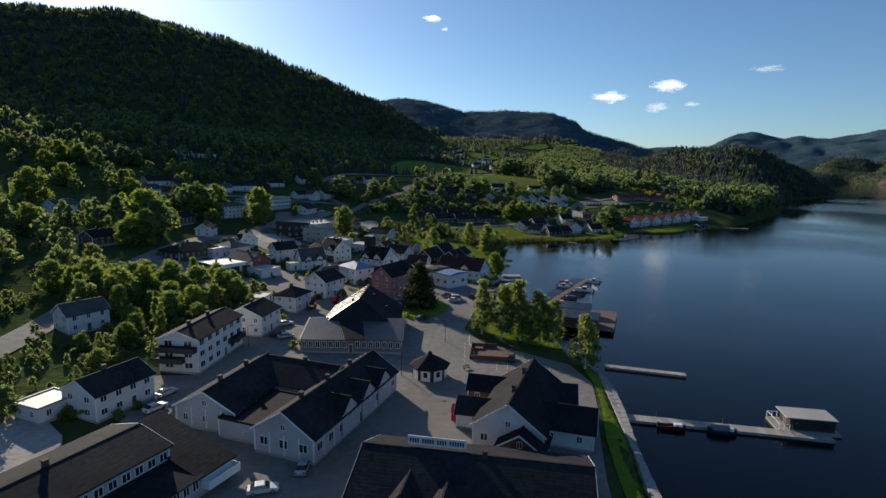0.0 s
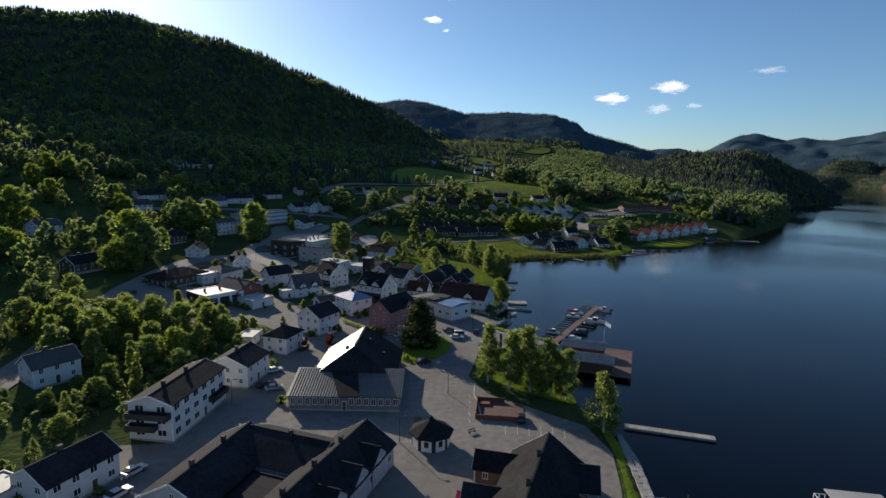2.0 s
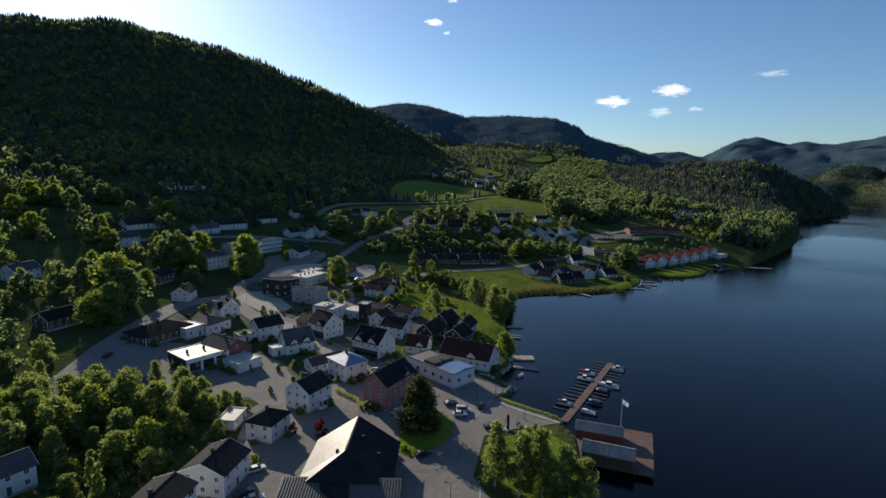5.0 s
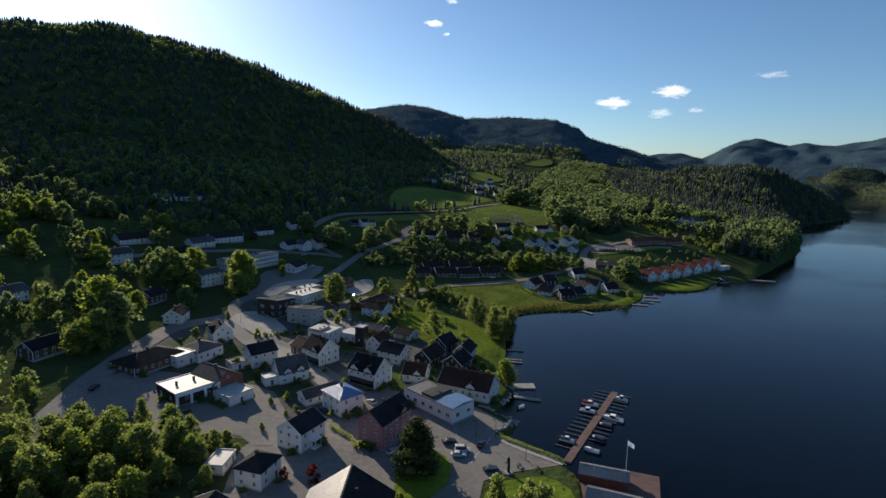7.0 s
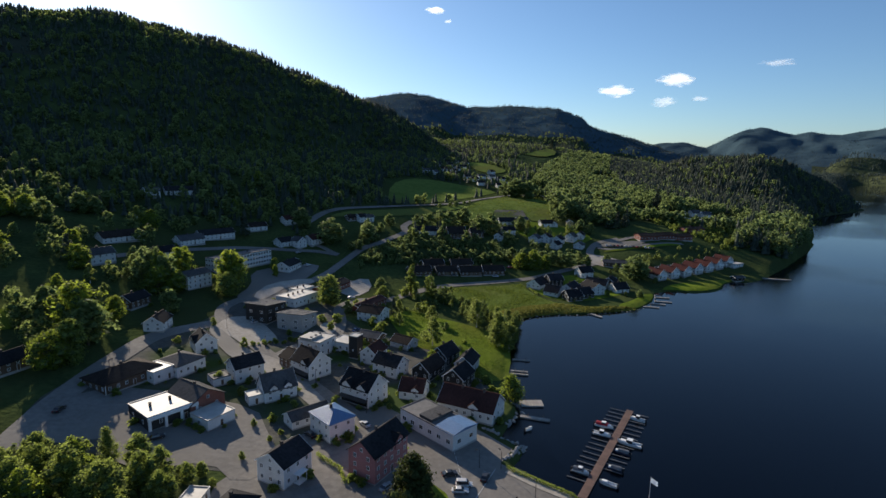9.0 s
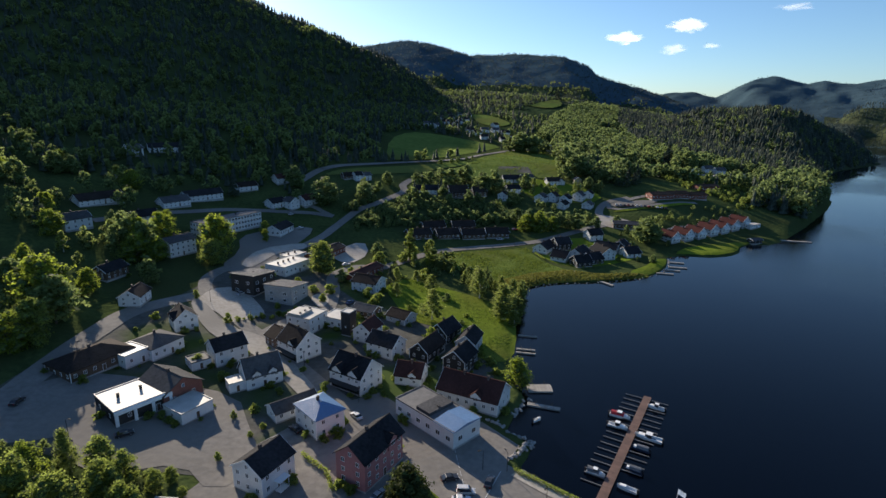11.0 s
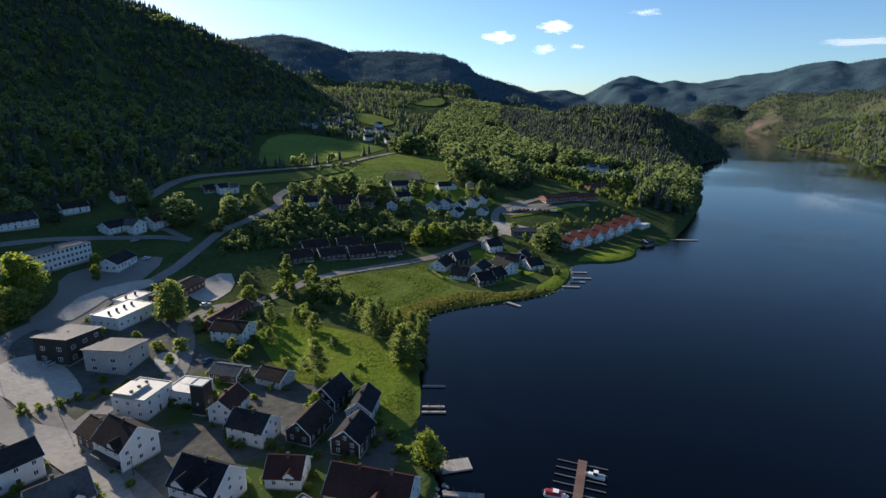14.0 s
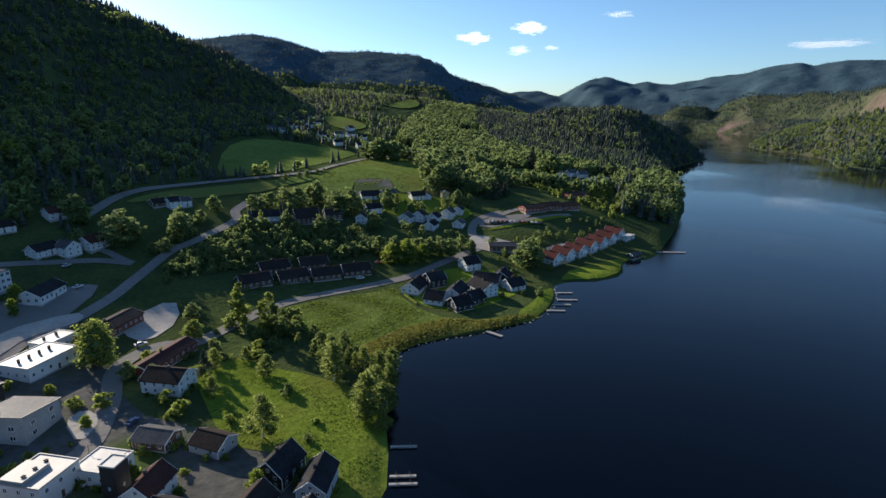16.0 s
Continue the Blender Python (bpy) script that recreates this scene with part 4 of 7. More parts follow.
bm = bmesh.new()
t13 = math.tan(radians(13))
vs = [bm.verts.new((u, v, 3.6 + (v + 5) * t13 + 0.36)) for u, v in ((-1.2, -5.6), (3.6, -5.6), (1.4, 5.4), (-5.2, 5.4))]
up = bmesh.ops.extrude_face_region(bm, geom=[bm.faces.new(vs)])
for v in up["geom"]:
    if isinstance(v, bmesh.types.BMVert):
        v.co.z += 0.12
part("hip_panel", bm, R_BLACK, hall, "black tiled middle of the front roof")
great_hall(-27.6, 157.0, 92, 21, 20, 4.4, 33, 5.5)
shop = house("white shop with a flat roof and a blue side wing", -10.9, 223.5, 138, 23.4, 10.4, 5.2, "flat", wall=M_WHITE, top=R_FELT, floors=1, chimneys=1, gap=3.4,
             name="shop", category="shop", win=(1.6, 1.4), trim=False)
bm = bmesh.new()
box(bm, -2.0, -4.6, 5.4, 3.4, 4.6, 6.3)
part("roof_step", bm, R_GREY, shop)
bm = bmesh.new()
prism(bm, [(-5.5, 5.35), (5.5, 5.35), (5.5, 5.5), (0, 6.2), (-5.5, 5.5)], -12.0, -4.2)
part("end_roof", bm, R_BLUE, shop, "blue sheet roof over the shop's end")
house("white square house with a blue hipped sheet roof", -43.0, 219.0, 137, 11, 8.6, 6.2, "hip", 27, wall=M_WHITE, top=R_BLUE)
house("long low white outbuilding with a grey roof", -52.7, 225.2, 44, 13, 6, 3.2, pitch=30, wall=M_WHITE, top=R_GREY, floors=1, chimneys=0, name="outbuilding", category="outbuilding")
villa = house("large white villa with two street gables", -38.0, 242.2, 152, 12.4, 10.3, 6.2, pitch=40, wall=M_WHITE, top=R_BLACK, dormers=((-3.2, 1, 3.6, 5.4), (3.2, 1, 3.6, 5.4)), porch=True)
house("white house with a dark gabled roof", -32.2, 265.4, 153, 11.1, 8.1, 5.0, pitch=36, top=R_BLACK)
house("white house with a dark red-brown roof", -41.0, 276.5, 72, 9.5, 7, 5.0, pitch=38, top=R_DARKRED)
chalet = house("white gabled house beside the main street", -62.2, 260.1, 143, 11.1, 9.8, 6.2, pitch=40, top=R_BROWN, dormers=((-2.5, 1, 3.0, 5.6),))
for root, l, w in ((villa, 12.4, 10.3), (chalet, 11.1, 9.8)):
    bm = bmesh.new()
    prism(bm, [(w / 2 - 0.1, 3.2), (w / 2 + 1.5, 2.6), (w / 2 + 1.5, 2.45), (w / 2 - 0.1, 3.0)], -l / 2 + 0.3, l / 2 - 0.3)
    part("awning", bm, M_BLACKW, root, "dark awning over the shop front")
    bm = bmesh.new()
    box(bm, -l / 2 + 0.6, w / 2, 0.6, l / 2 - 0.6, w / 2 + 0.08, 2.5)
    part("shop_window", bm, M_GLASS, root, "wide dark shop window")
house("low brown-roofed shop beside the main street", -70.5, 266.5, 143, 9, 8.5, 4.2, pitch=30, wall=M_BROWN, top=R_BROWN, name="shop", category="shop")
house("white office block with pale flat roof", -66.2, 282.0, 69, 11, 11, 6.4, "flat", wall=M_WHITE, top=R_LIGHT, floors=2, chimneys=3, name="office", category="office", trim=False)
house("lower office wing with roof terrace", -55.0, 287.5, 69, 9, 9.7, 4.2, "flat", wall=M_WHITE, top=R_LIGHT, floors=1, chimneys=0, name="office_wing", category="office", trim=False)
for ob in [o for o in scene.objects if o.parent is None and o.name.startswith("office")]:
    tall = ob.name.startswith("office_wing") is False
    bm = bmesh.new()
    if tall:
        box(bm, -5.2, -1.0, 6.55, 2.0, 5.2, 7.5)
        part("roof_step", bm, R_LIGHT, ob, "raised pale part of the flat roof")
    else:
        for k in range(9):
            box(bm, -4.4 + 1.08 * k, -4.8, 4.55, -4.34 + 1.08 * k, -4.74, 5.5)
        box(bm, -4.4, -4.82, 5.5, 4.4, -4.72, 5.58)
        part("railing", bm, M_DARK, ob, "dark steel roof terrace railing")
house("dark clad stair tower with a pale cap", -49.0, 279.0, 70, 4.4, 4.0, 9.6, "flat", wall=M_BLACKW, top=R_LIGHT, floors=1, chimneys=0, name="stair_tower", category="tower", trim=False, win=(0.6, 0.8), gap=8, door=False)
garage = house("service station with a pale canopy roof", -97.5, 221.0, 54, 15, 14, 4.6, "flat", wall=M_DARK, top=R_LIGHT, floors=1, chimneys=2, gap=5, name="service_station", category="garage", trim=False)
for k in range(4):
    bm = bmesh.new()
    box(bm, -0.4, -0.25, 0.2, 0.4, 0.25, 3.8)
    part("column", bm, M_TRIM, garage, "", pose(-7.1 + 4.73 * k, -7.35, 0))
bm = bmesh.new()
box(bm, -7.6, -7.7, 3.7, 7.6, -7.05, 4.75)
part("fascia", bm, M_TRIM, garage, "white canopy fascia")
# black sheet behind the columns stands for shade in the open bays
bm = bmesh.new()
box(bm, -7.4, -7.02, 0.3, 7.4, -6.95, 3.7)
part("bay_panel", bm, M_BLACKW, garage, "dark panel for the shaded open bays")
house("brick workshop with a grey gabled roof", -91.5, 229.2, 151, 14, 12, 4.6, pitch=30, wall=M_BRICK, top=R_GREY, floors=1, chimneys=1, name="workshop", category="workshop", gap=4, trim=False)
house("low white block with a flat roof beside the forecourt", -81.5, 220.8, 61, 9.5, 8.9, 3.5, "flat", wall=M_WHITE, top=R_LIGHT, floors=1, chimneys=0, name="garage_block", category="garage", trim=False, gap=5)
house("low building with a brown hipped roof", -122.0, 238.0, 67, 20, 13, 3.8, "hip", 22, wall=M_BROWN, top=R_BROWN, floors=1, chimneys=1, name="store", category="store")
house("pale flat-roofed link of the store", -113.5, 243.5, 67, 8, 9, 4.4, "flat", wall=M_WHITE, top=R_LIGHT, floors=1, chimneys=0, name="store_link", category="store", trim=False)
house("white store with a grey hipped roof", -109.5, 252.5, 68, 12, 12, 4.4, "hip", 22, wall=M_WHITE, top=R_GREY, floors=1, chimneys=1, name="store", category="store")
house("white house with a street gable", -110.5, 272.0, 132, 9, 8, 5.0, pitch=40, top=R_BLACK, dormers=((0, 1, 3.4, 4.5),))
house("white house with a dark roof and terrace", -84.8, 252.8, 46, 10.5, 8.4, 6.0, pitch=34, top=R_BLACK)
house("low white terrace wing", -91.8, 246.5, 46, 6, 6, 3.0, "flat", wall=M_WHITE, top=R_FELT, floors=1, chimneys=0, name="terrace_wing", category="wing", trim=True)
house("white villa with a steep brown roof and dormers", -68.5, 241.0, 39, 11, 8.6, 4.5, pitch=46, top=R_GREY, dormers=((-2.5, -1, 2.6, 4.0), (2.5, -1, 2.6, 4.0)))
house("low white wing with a pale flat roof", -74.2, 235.4, 39, 5, 5, 3.2, "flat", wall=M_WHITE, top=R_LIGHT, floors=1, chimneys=0, name="villa_wing", category="wing", trim=False)
house("white boathouse inn with a long red tiled roof", -0.6, 237.5, 157, 19.5, 10.7, 4.5, pitch=38, wall=M_WHITE, top=R_DARKRED, floors=1, chimneys=2, dormers=((-3, 1, 3.4, 3.5),), name="inn", category="inn")
house("black tarred house with white window frames", -5.4, 258.9, 66, 10, 8.1, 4.8, pitch=38, wall=M_BLACKW, top=R_BLACK)
house("pale grey house with a black roof by the lawn", -2.5, 274.5, 74, 11, 7, 4.4, pitch=38, wall=M_PALE, top=R_BLACK)
house("dark barn with pale verge boards", -17.4, 266.0, 64, 12, 7.5, 4.0, pitch=40, wall=M_BLACKW, top=R_BROWN, floors=1, chimneys=0, name="barn", category="barn")
house("black-roofed dark house by the lawn", -12.0, 281.5, 60, 10, 8, 4.2, pitch=40, wall=M_BLACKW, top=R_BLACK)
house("low garage with white doors", -46.2, 299.5, 158, 10, 7.2, 2.9, pitch=25, wall=M_BROWN, top=R_GREY, floors=1, chimneys=0, name="garage", category="garage", gap=2.4, win=(1.3, 1.6))
house("grey garage with a dark roof", -30.9, 295.4, 150, 9.4, 7.6, 3.0, pitch=28, wall=M_PALE, top=R_BROWN, floors=1, chimneys=0, name="garage", category="garage", gap=3)
house("small white house with a red-brown roof", -20.9, 247.0, 169, 8.5, 8, 3.6, pitch=38, top=R_DARKRED, floors=1, dormers=((-1.5, 1, 2.6, 2.5),))
house("white villa with a bright sheet roof", -51.4, 330.2, 161, 13, 9.9, 5.0, pitch=26, top=R_BROWN)
house("low red-brown row behind the villa", -58.0, 349.0, 66, 24, 8, 3.2, pitch=20, wall=M_REDWOOD, top=R_DARKRED, floors=1, chimneys=1, name="row_house", category="house")
school = house("grey school hall with a ribbed roof", -84.0, 309.5, 168, 13, 13.6, 6.2, "shed", 9, wall=M_CONCRETE, top=R_DSHEET, floors=2, chimneys=0, name="school", category="school", trim=False, gap=4.2, win=(1.6, 1.4))
seams(school, 13, 13.6, 6.2, 9, 0.8, R_DSHEET, kind="shed")
school = house("dark clad school block with a ribbed roof", -101.5, 316.0, 164, 12, 15, 7.6, "shed", 7, wall=M_BLACKW, top=R_DSHEET, floors=2, chimneys=1, name="school", category="school", trim=False, gap=4.2, win=(1.6, 1.4))
seams(school, 12, 15, 7.6, 7, 0.8, R_DSHEET, kind="shed")
house("long white school block with a pale flat roof", -96.0, 345.5, 66, 18, 13, 5.0, "flat", wall=M_WHITE, top=R_LIGHT, floors=1, chimneys=4, name="school", category="school", trim=False)
house("low pale-roofed school wing", -98.5, 361.0, 66, 12, 8, 4.0, "flat", wall=M_WHITE, top=R_LIGHT, floors=1, chimneys=2, name="school_wing", category="school", trim=False)
house("low red shop with a dark roof", -85.0, 374.0, 70, 26, 10, 3.8, pitch=18, wall=M_REDWOOD, top=R_BLACK, floors=1, chimneys=1, name="shop", category="shop")
house("long white three-storey care home with many windows", -147.5, 391.0, 64, 42, 10, 8.8, "flat", wall=M_WHITE, top=R_FELT, floors=3, chimneys=2, gap=2.1, name="care_home", category="building", trim=False, win=(1.4, 1.5))
house("white hall with a black gabled roof", -121.0, 403.5, 82, 17, 9.5, 4.2, pitch=28, top=R_BLACK, floors=1, win=(1.2, 1.6), name="parish_hall", category="hall")
house("brown boarded boat shed on the terrace", 106.0, 473.0, 172, 17, 9, 3.6, pitch=18, wall=M_BROWN, top=R_GREY, floors=1, chimneys=0, name="shed", category="shed")

# ---- lakeside row of white houses with red roofs ----
for k in range(7):
    u = k / 6
    row = house("white row house with red tiled roof, gable to the lake", 131 + 66 * u, 455 + 44 * u - 3 * math.sin(math.pi * u), 124, 12.0, 8.8, 4.3 + 0.4 * (k % 2), pitch=36, top=R_RED,
                group="lakeside row", lift=0.2, gap=2.6, name="row_house", category="house", win=(1.4, 1.5))
    balcony(row, -7.5, -3.0, -6.05, 3.0, 2.7, M_TRIM)
house("low white garage with a pale flat roof by the jetty", 206, 497, 34, 13, 6, 2.8, "flat", top=R_LIGHT, floors=1, chimneys=0, name="garage", category="garage", trim=False)
house("small dark boat hut on the grass by the water", 192, 462, 20, 8, 5, 2.6, pitch=22, wall=M_BLACKW, top=R_GREY, floors=1, chimneys=0, name="boat_hut", category="shed")
house("long open white carport behind the row houses", 143, 472, 34, 17, 5, 2.6, "flat", top=R_FELT, floors=1, chimneys=0, name="carport", category="garage", trim=False, gap=2.2, win=(1.6, 1.5), door=False)

# ---- lakeside estate with black roofs ----
ESTATE = [(42, 416, 60), (53, 421, 20), (50, 400, 150), (61, 404, 60), (68, 398, 30), (77, 442, 20), (82, 422, 150), (91, 424, 60), (94, 414, 20), (76, 409, 110), (60, 391, 20)]
for k, (x, y, yaw) in enumerate(ESTATE):
    house("white house with a black roof in the lakeside estate", x, y, yaw, 9.5 if k % 3 else 14, 9.2, 4.4 if k % 2 else 3.0, pitch=34, top=R_BLACK,
          wall=M_BLACKW if k % 3 == 1 else M_WHITE, floors=1 + k % 2, group="lakeside estate")
# ---- houses on the slope above ----
SLOPE = [(29, 567, 8, 14, 9, 3.4), (43, 567, 25, 11, 9, 5.0), (66, 569, 15, 12, 8, 3.8), (74, 570, 80, 7, 6, 3.0), (51, 521, 62, 9, 8, 4.6), (61, 525, 62, 8, 8, 5.2), (71, 523, 60, 9, 8, 4.6), (83, 531, 60, 9, 8, 5.0),
         (92, 538, 66, 8, 7, 4.0), (29, 537, 20, 11, 8, 4.2), (88, 571, 92, 6, 6, 4.8), (20, 515, 75, 7, 6.5, 5.0), (67, 511, 60, 11, 7, 3.6), (87, 514, 60, 8, 7, 3.4), (1, 520, 15, 11, 9, 4.0), (-40, 505, 8, 16, 9, 3.6)]
for k, (x, y, yaw, l, w, h) in enumerate(SLOPE):
    house("yellow house with a dark roof on the slope" if k == 10 else "pale house with a dark roof on the slope", x, y, yaw, l, w, h, pitch=34,
          wall=M_YELLOW if k == 10 else (M_BROWN if k in (1, 14) else M_WHITE), top=(R_BLACK, R_GREY, R_BROWN)[k % 3], group="hillside houses")
house("large brown house with steep dark roof", -16, 509, 20, 15, 11, 4.6, pitch=42, wall=M_BROWN, top=R_BROWN)
BROWN = [(-38, 426, 25), (-20, 434, 20), (-3, 438, 12), (13, 442, 10), (-30, 442, 22), (-10, 450, 14)]
for k, (x, y, yaw) in enumerate(BROWN):
    house("low dark brown terrace house along the lane", x, y, yaw, 15, 11, 3.2, pitch=27, wall=M_BROWN, top=R_BROWN, floors=1, group="brown terrace houses")
for x, y, yaw, l in ((147, 531, 12, 18), (163, 537, 14, 15), (177, 541, 15, 20), (204, 583, 20, 22)):
    house("low red-brown school building on the terrace", x, y, yaw, l, 11, 4.0, pitch=16, wall=M_REDWOOD, top=R_BROWN, floors=1, chimneys=1, name="school", category="school", trim=False)
FARMS = [(93, 783, 70, 11, 9, 6.2), (113, 804, 20, 9, 7, 4.0), (147, 868, 20, 13, 9, 4.5), (114, 620, 22, 15, 8, 3.6), (131, 630, 24, 13, 8, 3.6), (150, 648, 20, 15, 8, 3.8), (219, 744, 30, 11, 9, 4.6),
         (231, 676, 60, 8, 8, 5.0), (252, 699, 20, 11, 8, 4.6), (263, 695, 15, 11, 8, 4.4)]
for k, (x, y, yaw, l, w, h) in enumerate(FARMS):
    house("pale farmhouse with a grey roof beyond the fields", x, y, yaw, l, w, h, pitch=36, top=R_DARKRED if k == 0 else (R_GREY if k > 6 else R_BLACK), wall=M_BROWN if k == 6 else M_WHITE, group="farmhouses")
FAR = [(38, 876, 10), (24, 886, 30), (46, 838, 60), (34, 820, 20), (9, 876, 10), (25, 940, 50), (-45, 969, 20), (-36, 1027, 40), (-49, 903, 10), (-12, 857, 30), (-60, 862, 60), (-64, 1073, 20),
       (-21, 959, 10), (-73, 868, 20), (-34, 895, 60), (-2, 846, 30), (-62, 945, 20), (-19, 1037, 50), (8, 824, 15), (-84, 990, 30), (-50, 1010, 10), (-30, 925, 70)]
for k, (x, y, yaw) in enumerate(FAR):
    house("white house with a dark roof in the far hamlet", x, y, yaw, 11, 8, 4.6, pitch=34, top=(R_BLACK, R_GREY, R_BROWN)[k % 3], group="far hamlet", gap=3.4)
# ---- houses on the western hillside ----
WEST = [(-139, 446, 62, 12, 8, 3.8), (-129, 449, 150, 8, 8, 5.4), (-121, 459, 62, 12, 9, 4.6), (-181, 428, 52, 24, 9, 4.2), (-188, 406, 60, 17, 9, 3.8), (-165, 460, 50, 14, 8, 3.6), (-238, 486, 40, 21, 9, 4.0), (-249, 466, 60, 10, 9, 5.4),
        (-217, 380, 60, 24, 10, 3.6), (-187, 371, 60, 16, 9, 4.6), (-205, 344, 64, 13, 9, 5.6), (-148, 484, 50, 11, 8, 4.4), (-96, 514, 40, 7, 7, 4.6), (-90, 517, 40, 6, 6, 4.2), (-105, 514, 40, 8, 7, 2.8),
        (-157, 230, 75, 12, 8, 4.0), (-203, 268, 80, 12, 8, 5.2), (-138, 286, 100, 11, 8, 4.2), (-161, 305, 80, 12, 8, 4.0)]
for k, (x, y, yaw, l, w, h) in enumerate(WEST):
    house("white house with a dark roof on the shaded hillside", x, y, yaw, l, w, h, pitch=32, top=R_DARKRED if k in (2, 11) else (R_BLACK, R_GREY, R_BROWN)[k % 3],
          wall=M_BROWN if k in (14, 15, 18) else M_WHITE, group="western hillside houses", lift=0.3)
house("white apartment house with balconies on the hillside", -153, 345, 66, 15, 10, 7.6, pitch=22, top=R_GREY, floors=3, name="apartment_block", category="building", gap=2.6)


# ---- leaves, trees and woods ----
def leaf_mat(name, c1, c2, through_c, share=0.45, island=0.2):
    """Thin leaves: lit from the front and, in part, shining through."""
    m = mat(name, c1, c2, 0.8, 0.7, 0.0, spec=0.15, island=island)
    n, l = m.node_tree.nodes, m.node_tree.links
    b = n["Principled BSDF"]
    tr = n.new("ShaderNodeBsdfTranslucent")
    tr.inputs[0].default_value = (*through_c, 1)
    mx = n.new("ShaderNodeMixShader")
    mx.inputs[0].default_value = share
    l.new(b.outputs[0], mx.inputs[1])
    l.new(tr.outputs[0], mx.inputs[2])
    l.new(mx.outputs[0], n["Material Output"].inputs["Surface"])
    return m


L_ASH = leaf_mat("ash_leaves", (0.095, 0.138, 0.038), (0.13, 0.178, 0.048), (0.38, 0.46, 0.10), 0.58)
# leaf colour with extra blue standing for haze over the valley
L_VALE = leaf_mat("hazed_valley_leaves", (0.09, 0.132, 0.054), (0.122, 0.168, 0.066), (0.30, 0.385, 0.13), 0.54, 0.16)
L_BEECH = leaf_mat("beech_leaves", (0.03, 0.046, 0.017), (0.052, 0.07, 0.025), (0.08, 0.10, 0.025), 0.4)
L_BIRCH = leaf_mat("birch_leaves", (0.098, 0.135, 0.046), (0.132, 0.172, 0.056), (0.40, 0.47, 0.12), 0.6)
L_LIME = leaf_mat("young_maple_leaves", (0.10, 0.15, 0.026), (0.145, 0.195, 0.036), (0.38, 0.47, 0.06), 0.6)
L_DARK = leaf_mat("spruce_needles", (0.052, 0.072, 0.054), (0.078, 0.10, 0.072), (0.07, 0.095, 0.055), 0.3)
# needles for distant slopes, haze put in as a blue cast
L_FAR = leaf_mat("haze_tinted_needles", (0.045, 0.072, 0.06), (0.072, 0.10, 0.082), (0.07, 0.10, 0.07), 0.25, 0.18)
L_RED = leaf_mat("copper_leaves", (0.10, 0.015, 0.012), (0.16, 0.025, 0.018), (0.2, 0.02, 0.015))
L_WOOD = leaf_mat("woodland_leaves", (0.09, 0.125, 0.05), (0.122, 0.162, 0.06), (0.30, 0.375, 0.11), 0.56)
# stronger blue cast: haze of the farthest hills put into the needles
L_BLUE = leaf_mat("haze_blue_needles", (0.05, 0.078, 0.08), (0.066, 0.096, 0.094), (0.07, 0.10, 0.085), 0.25, 0.12)
# darker than most leaves: shade inside the crowns put into the colour
M_INNER = mat("shaded_inner_foliage", (0.07, 0.098, 0.036), (0.098, 0.13, 0.048), 1.2, 0.95, 0.0, spec=0.0)
M_BARK = mat("bark", (0.07, 0.055, 0.04), (0.13, 0.105, 0.08), 4.0, 0.9, 0.5)
M_BIRCHBARK = mat("birch_bark", (0.45, 0.43, 0.40), (0.62, 0.60, 0.56), 4.0, 0.8, 0.3)
rng = np.random.default_rng(7)


def bulk(name, verts, faces, material):
    """A mesh from arrays of points and of equal-sided faces."""
    me = bpy.data.meshes.new(name)
    nv, nf, k = len(verts), len(faces), faces.shape[1]
    me.vertices.add(nv)
    me.vertices.foreach_set("co", np.asarray(verts, np.float32).ravel())
    me.loops.add(nf * k)
    me.loops.foreach_set("vertex_index", faces.astype(np.int32).ravel())
    me.polygons.add(nf)
    me.polygons.foreach_set("loop_start", np.arange(0, nf * k, k, dtype=np.int32))
    me.update(calc_edges=True)
    me.validate()
    me.materials.append(material)
    return me


def leaves(centres, size, out=None):
    """Small three-cornered sprays of leaves at the given points."""
    n = len(centres)
    a = rng.normal(size=(n, 3))
    if out is not None:
        a = a * 0.42 + out
    a /= np.linalg.norm(a, axis=1, keepdims=True) + 1e-9
    b = np.cross(a, rng.normal(size=(n, 3)))
    b /= np.linalg.norm(b, axis=1, keepdims=True) + 1e-9
    c = np.cross(a, b)
    s = size * rng.uniform(0.6, 1.35, (n, 1))
    w = s * rng.uniform(0.5, 0.9, (n, 1))
    v = np.stack([centres - b * s - c * w * 0.6, centres + b * s * rng.uniform(0.5, 1.2, (n, 1)) - c * w * 0.6, centres + c * w * 1.25 + a * s * 0.2], 1).reshape(-1, 3)
    return v, np.arange(3 * n).reshape(n, 3)


def cores(centres, radii):
    """Inner foliage as an opaque eight-sided kernel at each place, added to block light."""
    n = len(centres)
    way = np.array([(1, 0, 0), (0, 1, 0), (-1, 0, 0), (0, -1, 0), (0, 0, 1), (0, 0, -1)], float)
    v = centres[:, None, :] + way[None] * radii[:, None, :] * rng.uniform(0.8, 1.1, (n, 6, 1))
    tri = np.array([(k, (k + 1) % 4, 4) for k in range(4)] + [((k + 1) % 4, k, 5) for k in range(4)])
    return v.reshape(-1, 3), (np.arange(n)[:, None, None] * 6 + tri[None]).reshape(-1, 3)


